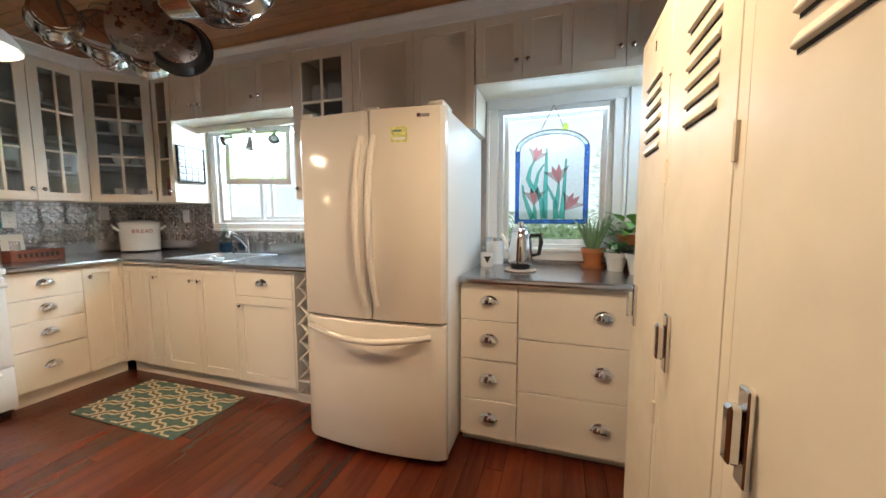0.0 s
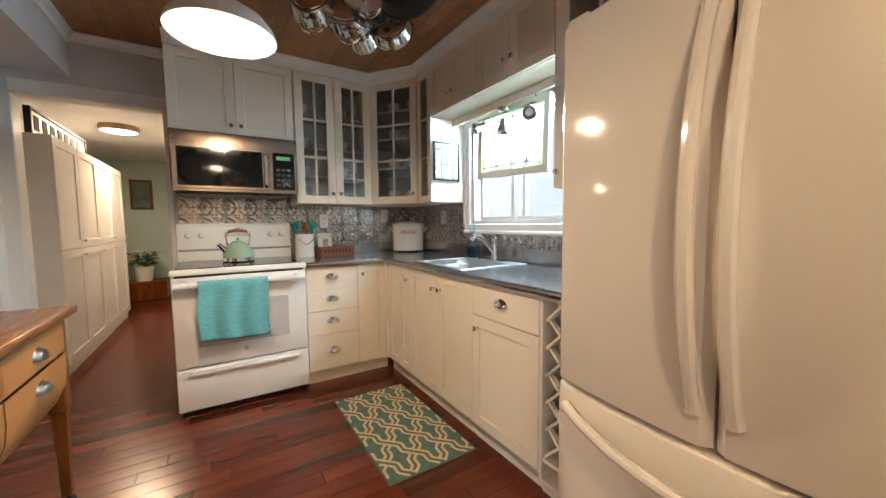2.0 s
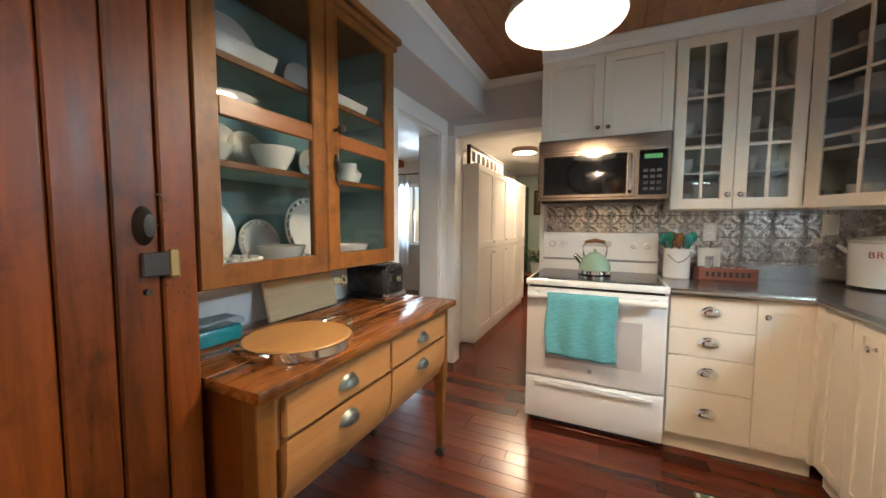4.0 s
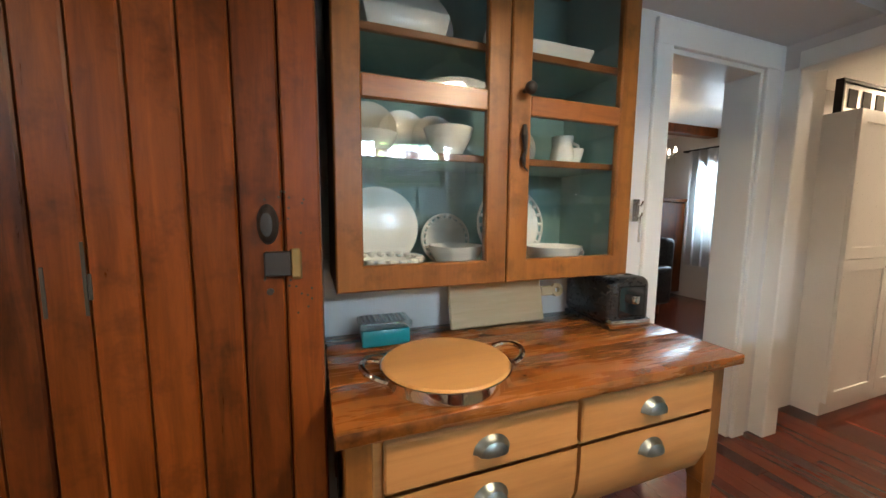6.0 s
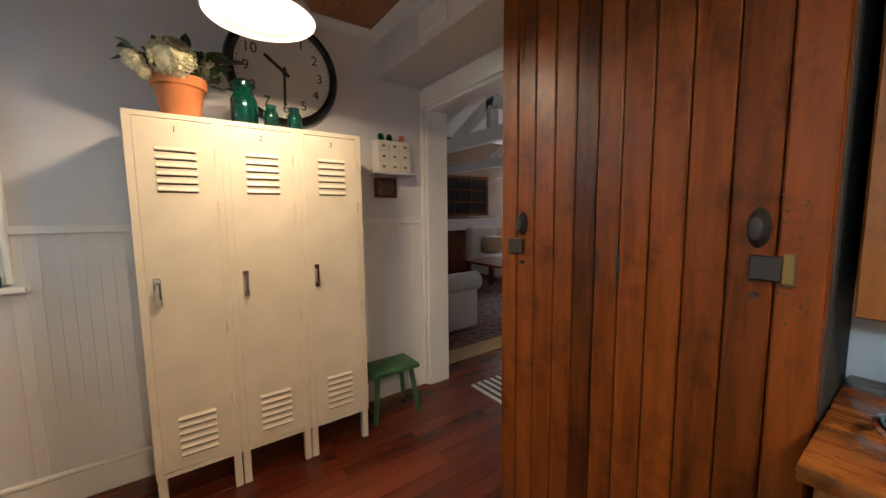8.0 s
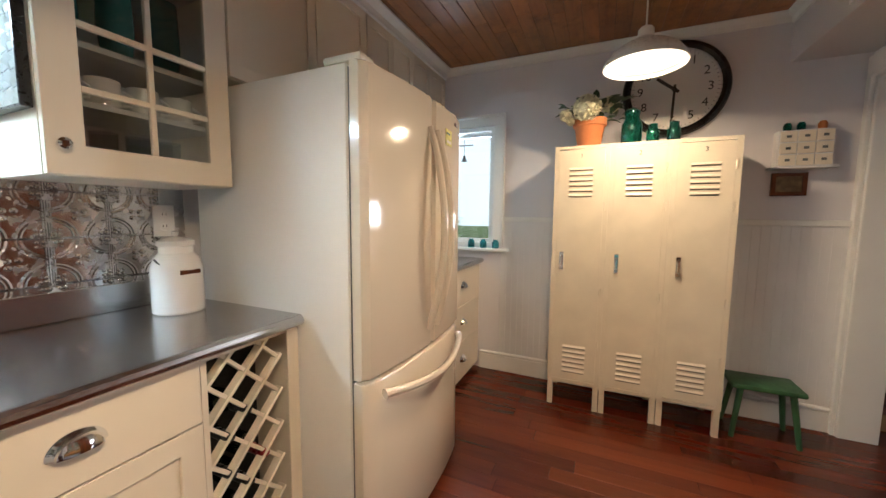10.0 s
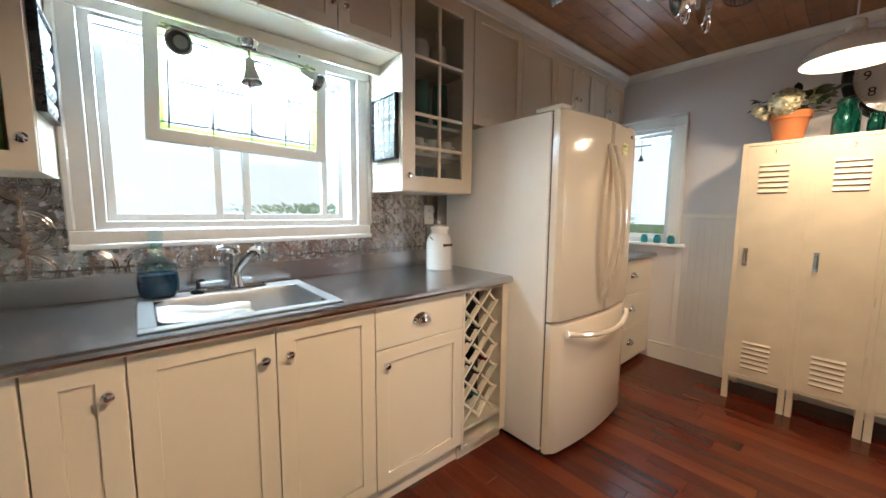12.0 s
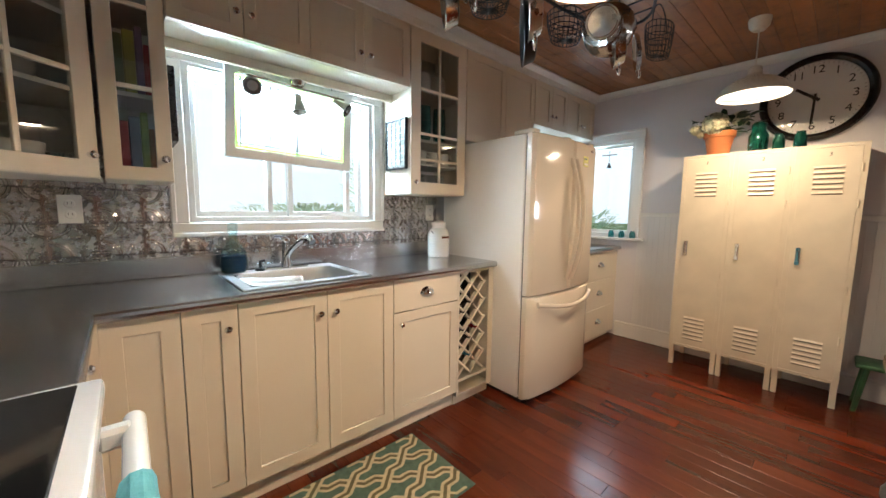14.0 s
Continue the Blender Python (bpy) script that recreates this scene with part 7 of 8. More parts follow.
part("feet", bx(B(), -0.085, 0.085, -0.13, 0.125, 0.0, 0.014), BLACKPL, to, m=tm)
part("steel_foot", bx(B(), -0.085, 0.085, 0.10, 0.139, 0.004, 0.038, 0.008, 2), CHROME, to, "silver base band", m=tm)
part("lever", bx(B(), -0.015, 0.015, 0.128, 0.155, 0.095, 0.125, 0.005, 2), CHROME, to, m=tm)
part("face_plate", bx(B(), -0.055, 0.055, 0.129, 0.134, 0.045, 0.155, 0.004), MWGLASS, to, m=tm)
for x in (-0.035, 0.035):
    part("slot", bx(B(), x - 0.014, x + 0.014, -0.10, 0.08, 0.184, 0.187), SLOT, to, m=tm)

# keys and hooks on the casing by the cupboard
hk = thing("hook_rail", (-2.90, YS + 0.02, 1.28), "small steel hooks with keys on the door casing", "hook")
part("plate", bx(B(), -2.97, -2.93, YS + 0.0205, YS + 0.025, 1.22, 1.32, 0.001), CHROME, hk)
for z in (1.25, 1.30):
    part("hook", tube(B(), [(-2.95, YS + 0.024, z), (-2.95, YS + 0.05, z - 0.01), (-2.95, YS + 0.06, z + 0.01)], 0.004, 6), CHROME, hk)
part("key", bx(B(), -2.956, -2.944, YS + 0.045, YS + 0.049, 1.13, 1.24, 0.001), CHROME, hk)

# ---- on and beside the lockers ----
LZ = 1.6755
fp = (0.20, 1.145, LZ)
pf = thing("potted_hydrangea", fp, "cream hydrangea heads in a terracotta pot", "plant")
part("pot", pot_mesh(fp, 0.097, 0.175), TERRA, pf)
r_ = random.Random(9)
for hx, hy, hz, hr in ((0.12, 1.16, 0.225, 0.078), (0.13, 1.285, 0.20, 0.036), (0.15, 1.255, 0.165, 0.026), (0.21, 1.03, 0.26, 0.05)):
    bm = ball(B(), (hx, hy, LZ + hz), hr * 0.86)
    for _ in range(190):
        d = Vector((r_.gauss(0, 1), r_.gauss(0, 1), r_.gauss(0, 1))).normalized()
        p = Vector((hx, hy, LZ + hz)) + d * hr * r_.uniform(0.85, 1.0)
        for q in range(4):
            s = d.orthogonal().normalized()
            s = (Matrix.Rotation(q * math.pi / 2 + r_.random(), 3, d) @ s)
            leaf_at(bm, p, s + d * 0.4, hr * 0.24, hr * 0.22, 0.1)
    part("flower_head", bm, paint("cream_petals", (0.80, 0.75, 0.56), 0.7, var=0.3, scale=40), pf, "cream hydrangea head")
part("leaves", foliage((0.20, 1.12, LZ + 0.15), 80, (0.08, 0.17, 0.12), 0.085, 0.065, 11, 0.5), paint("dark_leaf", (0.02, 0.055, 0.02), 0.5, var=0.4, scale=30), pf, "dark green leaves")
JAR = [(0, 0), (0.045, 0), (0.05, 0.01), (0.05, 0.10), (0.036, 0.125), (0.034, 0.15), (0.037, 0.152), (0.037, 0.158), (0.031, 0.158), (0.03, 0.13), (0.045, 0.1), (0.045, 0.012), (0, 0.01)]
for (x, y), s, nm in (((0.15, 0.91), 1.12, "tall green glass jar on the lockers"), ((0.14, 0.80), 0.66, "small green glass insulator on the lockers"), ((0.14, 0.695), 0.68, "small green glass insulator on the lockers")):
    t = thing("green_jar", (x, y, LZ), nm, "jar", "green jars")
    part("glass", lathe(B(), [(a * s, b * s) for a, b in JAR], (x, y, LZ), 28), BOTTLEGREEN, t)
    if s > 1:
        part("wire_cap", lathe(B(), [(0.043, 0.17), (0.043, 0.188), (0.034, 0.196), (0, 0.197)], (x, y, LZ), 20), BOTTLEGREEN, t)

dm = on_east(XE)
ds = thing("drawer_shelf", (XE - 0.05, 0.04, 1.52), "white wall rack of nine tiny drawers", "wall shelf")
d0, d1 = -0.155, 0.085
part("case", bx(B(), d0, d1, 1.535, 1.735, 0.002, 0.075, 0.002), BEAD, ds, m=dm)
part("ledge", bx(B(), d0 - 0.025, d1 + 0.015, 1.52, 1.534, 0.002, 0.10, 0.003), BEAD, ds, m=dm)
for i in range(3):
    for k in range(3):
        a, b = d0 + 0.006 + 0.077 * i, 1.54 + 0.065 * k
        dd = part("drawer", bx(B(), a, a + 0.072, b, b + 0.058, 0.076, 0.084, 0.002), CAB, ds, m=dm)
        part("label_plate", bx(B(), a + 0.025, a + 0.047, b + 0.022, b + 0.036, 0.0845, 0.0875, 0.001), PEWTER, dd, m=dm)
for i, u in enumerate((-0.11, -0.05, 0.04)):
    sj = solo("small_jar", lathe(B(), [(0, 0), (0.018, 0), (0.02, 0.03), (0.012, 0.045), (0, 0.047)], dm @ Vector((u, 1.7355, 0.04)), 14), [BOTTLEGREEN, BOTTLEGREEN, TERRA][i], "tiny trinket on the drawer rack", "trinket", "trinkets", at=dm @ Vector((u, 1.7355, 0.04)))
pic = thing("small_picture", (XE, 0.06, 1.38), "small dark framed picture on the wall", "picture")
part("frame", ring(B(), -0.15, 0.01, 1.375, 1.505, 0.02, 0.002, 0.02), PANTRYW, pic, m=dm)
part("print", bx(B(), -0.13, -0.01, 1.395, 1.485, 0.002, 0.008), paint("brown_print", (0.16, 0.10, 0.05), 0.6, var=0.5, scale=30), pic, m=dm)

so = thing("stool", (0.24, 0.17, 0), "low worn green wooden milking stool", "stool")
part("seat", bx(B(), 0.14, 0.36, 0.0, 0.33, 0.285, 0.315, 0.012, 2), GREENP, so)
for x, y, dx, dy in ((0.18, 0.05, -0.03, -0.035), (0.32, 0.05, 0.03, -0.035), (0.18, 0.28, -0.03, 0.035), (0.32, 0.28, 0.03, 0.035)):
    part("leg", tube(B(), [(x, y, 0.286), (x + dx, y + dy, 0.0)], [0.017, 0.013], 10), GREENP, so)

vm = on_south(0.11)
vt = thing("air_vent", (-0.22, 0.11, 2.2), "small white louvred air vent on the bulkhead", "vent")
part("frame", bx(bx(bx(bx(B(), 0.10, 0.115, 2.16, 2.28, 0.001, 0.008), 0.325, 0.34, 2.16, 2.28, 0.001, 0.008), 0.115, 0.325, 2.16, 2.175, 0.001, 0.008), 0.115, 0.325, 2.265, 2.28, 0.001, 0.008), TRIM, vt, m=vm)
part("backing", bx(B(), 0.115, 0.325, 2.175, 2.265, 0.0005, 0.002), GASKET, vt, m=vm)
for i in range(7):
    part("slat", bx(B(), 0.115, 0.325, 2.178 + 0.0125 * i, 2.186 + 0.0125 * i, 0.002, 0.007), TRIM, vt, m=vm)

# ---- things inside the glazed cabinets ----


def mug(p, col, r=0.04, h=0.085):
    t = thing("mug", p, "mug standing in the glazed cabinet", "mug", "mugs in the cabinet")
    part("cup", lathe(B(), [(0, 0), (r * 0.85, 0), (r, h * 0.1), (r, h), (r * 0.9, h), (r * 0.9, h * 0.1), (0, h * 0.08)], p, 20), col, t)
    part("handle", tube(B(), [(p[0] + r * 0.95, p[1] - 0.01, p[2] + h * 0.8), (p[0] + r * 1.6, p[1] - 0.015, p[2] + h * 0.65), (p[0] + r * 1.5, p[1] - 0.015, p[2] + h * 0.3), (p[0] + r * 0.95, p[1] - 0.01, p[2] + h * 0.25)], 0.005, 6), col, t)


for i in range(4):
    mug((-1.82 + 0.10 * i, 2.38, 1.5385), CHINA)
    g = (-1.82 + 0.085 * i, 2.36, 1.3515)
    solo("drinking_glass", lathe(B(), [(0, 0), (0.028, 0), (0.033, 0.12), (0.03, 0.12), (0.026, 0.006), (0, 0.006)], g, 18), glassy("tumbler_glass_%d" % i, (0.85, 0.9, 0.9)), "clear tumbler in the glazed cabinet", "glass", "glasses in the cabinet", at=g)
for i in range(3):
    g = (-1.80 + 0.13 * i, 2.40, 1.6885)
    solo("green_goblet", lathe(B(), [(0, 0), (0.035, 0), (0.045, 0.10), (0.04, 0.24), (0.035, 0.24), (0.038, 0.1), (0, 0.01)], g, 20), paint("teal_glass_%d" % i, (0.04, 0.16, 0.14), 0.15), "teal glass vase in the glazed cabinet", "vase", "vases in the cabinet", at=g)
    g = (-1.80 + 0.13 * i, 2.42, 1.9985)
    solo("storage_jar", lathe(B(), [(0, 0), (0.05, 0), (0.055, 0.1), (0.045, 0.14), (0.02, 0.15), (0, 0.16)], g, 20), CHINA, "pale china jar in the glazed cabinet", "jar", "jars in the cabinet", at=g)
BOOKS = [(0.30, 0.02, 0.03), (0.22, 0.03, 0.05), (0.02, 0.05, 0.12), (0.20, 0.28, 0.04), (0.34, 0.15, 0.04), (0.12, 0.16, 0.05), (0.30, 0.30, 0.05), (0.16, 0.10, 0.18)]
for sh, n0 in ((1.3515, 0), (1.6685, 4)):
    x = -3.245
    for i in range(6):
        w_ = 0.022 + 0.006 * ((i * 7) % 3)
        hgt = 0.19 + 0.02 * ((i * 5) % 4)
        b = thing("book", (x, 2.40, sh), "upright cookbook in the glazed cabinet", "book", "cookbooks")
        col = BOOKS[(i + n0) % 8]
        part("cover", bx(B(), x, x + w_, 2.31, 2.48, sh, sh + hgt, 0.002), paint("book_cover", col, 0.6, var=0.15, scale=20), b)
        part("pages", bx(B(), x + 0.003, x + w_ - 0.003, 2.318, 2.482, sh + 0.003, sh + hgt + 0.0008), BEAD, b)
        x += w_ + 0.002
# stacked crockery, west pair and corner
for sh in (1.3515, 1.5585, 1.7785, 2.0385):
    for i, y in enumerate((1.47, 1.60, 1.78, 1.90)):
        p = (-3.78, y, sh)
        k = int(sh * 100) % 3
        if (i + k) % 2:
            for q in range(5):
                solo("plate", lathe(B(), [(0, 0), (0.035, 0), (0.06, 0.006), (0.06, 0.008), (0.034, 0.003), (0, 0.003)], (p[0], p[1], sh + 0.009 * q), 24), CHINA, "white plate stacked in the glazed cabinet", "plate", "stacked plates", at=(p[0], p[1], sh + 0.009 * q))
        else:
            solo("bowl", lathe(B(), [(0, 0), (0.03, 0), (0.05, 0.04), (0.058, 0.085), (0.054, 0.085), (0.045, 0.04), (0, 0.01)], p, 24), CHINA, "white bowl in the glazed cabinet", "bowl", "bowls in the cabinet", at=p)
for sh in (1.3515, 1.6365, 1.8765, 2.0965):
    for x, y in ((-3.62, 2.22), (-3.48, 2.33), (-3.68, 2.36)):
        solo("bowl", lathe(B(), [(0, 0), (0.035, 0), (0.06, 0.05), (0.065, 0.10), (0.06, 0.10), (0.05, 0.05), (0, 0.01)], (x, y, sh), 24), CHINA, "pale bowl in the corner cabinet", "bowl", "bowls in the cabinet", at=(x, y, sh))

# ---- hall ----
HCM = Matrix(((-1, 0, 0, 0), (0, 0, 1, -0.15), (0, 1, 0, 0), (0, 0, 0, 1)))
for i in range(4):
    u0 = 4.54 + 0.555 * i
    c = thing("hall_cabinet", (-u0 - 0.27, -0.4, 0), "tall white hall storage cabinet with upper and lower doors", "cabinet", "hall cabinets")
    carcass(c, HCM, u0, u0 + 0.553, 0.09, 1.86, 0.60, material=TRIM, inside=TRIM)
    part("plinth", bx(B(), u0, u0 + 0.553, 0, 0.09, -0.6, -0.03), TRIM, c, m=HCM)
    for a, b in ((0.09, 0.99), (0.99, 1.86)):
        d = shaker(c, HCM, u0, u0 + 0.553, a, b, stile=0.07, material=TRIM)
        knob(d, HCM, u0 + 0.50, 0.93 if a < 0.5 else 1.05, 0)
sg = thing("hall_sign", (-5.1, -0.3, 1.862), "long dark framed sign lying above the hall cabinets", "sign")
part("board", bx(B(), -5.9, -4.62, -0.30, -0.28, 1.862, 2.06, 0.003), TRIM, sg)
bm = B()
for a, b, c_, d_ in ((-5.92, -4.60, 1.862, 1.88), (-5.92, -4.60, 2.05, 2.07), (-5.92, -5.9, 1.88, 2.05), (-4.62, -4.60, 1.88, 2.05)):
    bx(bm, a, b, -0.305, -0.265, c_, d_, 0.002)
part("frame", bm, IRON, sg)
for i in range(7):
    part("letter_bar", bx(B(), -5.75 + 0.16 * i, -5.65 + 0.16 * i, -0.279, -0.276, 1.91, 2.02), SLOT, sg)
hl = thing("hall_lamp", (-5.95, -0.02, 2.26), "round flush ceiling lamp, lit", "lamp")
part("ring", lathe(B(), [(0.17, 0), (0.175, -0.03), (0.165, -0.06), (0.155, -0.06), (0.15, 0)], (-5.95, 0.0, 2.26), 40), paint("bronze_ring", (0.28, 0.2, 0.13), 0.4, 0.8), hl)
part("diffuser", lathe(B(), [(0.0, -0.07), (0.1, -0.068), (0.155, -0.055)], (-5.95, 0.0, 2.26), 40), HALLG, hl, "glowing white diffuser")
hp_ = thing("hall_picture", (-8.59, -0.21, 1.45), "framed dark green print on the sage wall", "picture")
part("frame", bx(B(), -8.6, -8.57, -0.36, -0.06, 1.45, 1.95, 0.004), PANTRYW, hp_)
part("print", bx(B(), -8.571, -8.566, -0.32, -0.10, 1.49, 1.91), paint("green_print", (0.12, 0.16, 0.12), 0.6, var=0.5, scale=8), hp_)
hv = thing("flower_crock", (-8.1, -0.18, 0), "white crock of cream flowers on a small dark chest", "flowers")
part("chest", bx(B(), -8.4, -7.9, -0.5, 0.12, 0, 0.29, 0.01), PANTRYW, hv)
part("crock", lathe(B(), [(0, 0.291), (0.10, 0.291), (0.13, 0.52), (0.12, 0.52), (0, 0.33)], (-8.1, -0.18, 0), 24), WPOT, hv)
part("leaves", foliage((-8.1, -0.18, 0.52), 90, (0.18, 0.2, 0.2), 0.12, 0.07, 21), LEAF, hv)
part("blooms", foliage((-8.1, -0.18, 0.57), 70, (0.2, 0.22, 0.2), 0.07, 0.06, 22), paint("cream_blooms", (0.7, 0.66, 0.5), 0.7), hv)
setting("door_1", bx(B(), -8.6, -8.55, -0.75, -0.47, 0, 2.02, 0.005), paint("green_door_paint", (0.10, 0.17, 0.12), 0.5), "dark green door at the hall's end")

# ---- dining room ----
for k, (m, u0, u1, v0, v1) in enumerate(((on_west(-6.9), -2.70, -1.90, 0.85, 2.0),)):
    window("window_4", m, u0, u1, v0, v1, ((u0 + 0.03, (u0 + u1) / 2 + 0.02), ((u0 + u1) / 2 - 0.02, u1 - 0.03)), "white dining room window")
cu_ = thing("curtain", (-6.8, -2.6, 0.4), "sheer white curtains at the dining window", "curtain")
SHEER = tint("sheer_white_cloth", (0.9, 0.9, 0.9), 0.35)
for a, b in ((-2.74, -2.30), (-2.05, -1.72)):
    rows = []
    for z in (0.5, 1.0, 1.6, 2.15):
        rows.append([(-6.80 + 0.03 * math.sin(22 * t / 20.0), a + (b - a) * t / 20, z) for t in range(21)])
    part("drape", sheet(B(), rows), SHEER, cu_)
part("rod", tube(B(), [(-6.9, -2.85, 2.16), (-6.8, -2.85, 2.16), (-6.8, -1.6, 2.16), (-6.9, -1.6, 2.16)], 0.012, 8), IRON, cu_)
dc = thing("dark_armchair", (-5.3, -2.5, 0), "dark leather armchair in the dining room", "chair")
part("seat", bx(B(), -5.7, -5.0, -2.85, -2.15, 0.12, 0.45, 0.06, 3), BLACKPL, dc)
part("backrest", bx(B(), -5.85, -5.65, -2.85, -2.15, 0.2, 0.95, 0.06, 3), BLACKPL, dc)
for y in (-2.91, -2.17):
    part("arm", bx(B(), -5.7, -5.0, y, y + 0.12, 0.15, 0.62, 0.05, 3), BLACKPL, dc)
for x in (-5.65, -5.08):
    for y in (-2.81, -2.21):
        part("leg", cyl(B(), (x, y, 0), (x, y, 0.14), 0.03), PANTRYW, dc)
CX, CY = -5.2, -1.95
ch = thing("chandelier", (CX, CY, 2.42), "small lit crystal chandelier with warm bulbs", "lamp")
part("stem", tube(B(), [(CX, CY, 2.42), (CX, CY, 1.80)], 0.008, 8), PEWTER, ch)
part("bobeche", lathe(B(), [(0, -0.02), (0.03, 0), (0.045, 0.02), (0.02, 0.03), (0, 0.03)], (CX, CY, 1.86), 20), PEWTER, ch)
CRYSTAL = glassy("crystal_drop", (0.98, 0.95, 0.9), 0.05)
for i in range(6):
    a = 2 * math.pi * i / 6
    p = Vector((CX + 0.15 * math.cos(a), CY + 0.15 * math.sin(a), 1.90))
    part("arm", tube(B(), [(CX, CY, 1.87), (CX + 0.09 * math.cos(a), CY + 0.09 * math.sin(a), 1.84), p], 0.005, 6), PEWTER, ch)
    part("candle_bulb", lathe(B(), [(0, 0), (0.014, 0.012), (0.017, 0.03), (0.008, 0.055), (0, 0.07)], p, 12), HALLG, ch, "glowing candle bulb")
    for k in range(3):
        q = p - Vector((0, 0, 0.03 + 0.035 * k))
        part("crystal", lathe(B(), [(0, -0.016), (0.009, -0.004), (0, 0.014)], q, 6), CRYSTAL, ch, "clear crystal drop")
bmx = thing("ceiling_beam", (-5.0, -2.4, 2.3), "dark wooden beam across the dining ceiling", "beam")
part("timber", bx(B(), -6.88, -2.22, -2.58, -2.44, 2.30, 2.42, 0.006), PANTRYW, bmx)
ds_ = thing("dining_dresser", (-6.55, -3.05, 0), "tall dark wooden dresser beside the dining window", "cabinet")
part("base", bx(B(), -6.88, -6.35, -3.6, -2.82, 0.06, 1.42, 0.01), PANTRYW, ds_)
part("top", bx(B(), -6.89, -6.32, -3.63, -2.79, 1.42, 1.47, 0.012, 2), PANTRYW, ds_)
for z0_, z1_ in ((0.10, 0.52), (0.54, 0.96), (0.98, 1.40)):
    part("drawer", bx(B(), -6.352, -6.335, -3.57, -2.85, z0_, z1_, 0.006), PANTRYW, ds_)
for y in (-3.55, -2.87):
    part("foot", cyl(B(), (-6.45, y, 0), (-6.45, y, 0.07), 0.03, seg=12), PANTRYW, ds_)

# ---- living room ----
LR = paint("patterned_carpet", (0.16, 0.08, 0.06), 0.95, var=0.9, scale=16, bump=0.6, fine=200)
rg2 = thing("carpet", (1.9, -2.3, 0), "red and cream patterned carpet under the sofa", "rug")
part("carpet_body", bx(B(), 0.82, 3.6, -3.6, -0.46, 0, 0.009, 0.003), LR, rg2)
part("border", bx(B(), 0.58, 0.818, -3.7, -0.46, 0, 0.009, 0.003), paint("tan_carpet_border", (0.42, 0.28, 0.13), 0.95), rg2)
rg3 = thing("rag_runner", (0.15, -0.9, 0), "black and white striped rag runner", "rug")
STR = (paint("rag_white", (0.6, 0.57, 0.52), 0.95, bump=0.8), paint("rag_dark", (0.05, 0.045, 0.045), 0.95, bump=0.8))
for i in range(24):
    part("stripe", bx(B(), -0.52, 0.19, -0.46 - 0.03 * (i + 1), -0.46 - 0.03 * i, 0, 0.007, 0.002), STR[i % 2], rg3)
CLOTH = paint("cream_slipcover", (0.62, 0.58, 0.53), 0.9, var=0.06, bump=0.4, fine=150)
sf = thing("sofa", (1.9, -1.0, 0.009), "cream slipcovered sofa with rolled arms", "sofa")
part("base", bx(B(), 1.30, 3.0, -1.38, -0.60, 0.05, 0.40, 0.05, 3), CLOTH, sf)
part("backrest", bx(B(), 1.25, 3.0, -0.66, -0.46, 0.3, 0.84, 0.08, 4), CLOTH, sf)
for x in (1.18, 2.94):
    part("arm", cyl(bx(B(), x, x + 0.16, -1.40, -0.52, 0.012, 0.50, 0.04, 3), (x + 0.07, -1.42, 0.52), (x + 0.07, -0.52, 0.52), 0.105, seg=24), CLOTH, sf)
for x in (1.36, 2.18):
    part("seat_cushion", bx(B(), x, x + 0.78, -1.40, -0.68, 0.40, 0.52, 0.05, 3), CLOTH, sf)
part("pillow", bx(B(), 1.38, 1.72, -0.86, -0.70, 0.52, 0.82, 0.06, 3), paint("pillow_linen", (0.6, 0.54, 0.46), 0.9), sf)
tbl = thing("coffee_table", (2.2, -2.9, 0), "dark wooden table with papers on it", "table")
part("tabletop", bx(B(), 1.55, 2.9, -3.2, -2.55, 0.44, 0.48, 0.006), PANTRYW, tbl)
for x in (1.62, 2.83):
    for y in (-3.13, -2.62):
        part("leg", bx(B(), x - 0.035, x + 0.035, y - 0.035, y + 0.035, 0, 0.44, 0.004), PANTRYW, tbl)
arm = thing("armchair", (3.2, -3.6, 0), "pale upholstered armchair with cushions", "chair")
part("seat", bx(B(), 2.9, 3.7, -4.0, -3.3, 0.1, 0.48, 0.06, 3), CLOTH, arm)
part("backrest", bx(B(), 3.55, 3.8, -4.0, -3.3, 0.3, 1.0, 0.08, 3), CLOTH, arm)
part("cushion", bx(B(), 3.25, 3.5, -3.9, -3.45, 0.49, 0.8, 0.06, 3), paint("tan_cushion", (0.4, 0.3, 0.18), 0.9), arm)
for x in (2.98, 3.62):
    for y in (-3.92, -3.38):
        part("leg", cyl(B(), (x, y, 0.009), (x, y, 0.12), 0.025), PANTRYW, arm)
bkc = thing("dark_dresser", (4.6, -4.2, 0), "dark wooden glazed dresser on the far wall", "cabinet")
part("base", bx(B(), 4.3, 4.98, -4.7, -2.2, 0, 0.9, 0.01), PANTRYW, bkc)
part("ledge", bx(B(), 4.25, 4.99, -4.75, -2.15, 0.9, 1.12, 0.01), WALL, bkc)
DGL = paint("dark_dresser_glass", (0.02, 0.025, 0.03), 0.05)
part("upper_body", bx(B(), 4.6, 4.98, -4.7, -2.2, 1.2, 2.1, 0.01), PANTRYW, bkc)
for i in range(5):
    for k in range(3):
        part("pane", bx(B(), 4.585, 4.601, -4.6 + 0.47 * i, -4.18 + 0.47 * i, 1.26 + 0.27 * k, 1.49 + 0.27 * k), DGL, bkc)
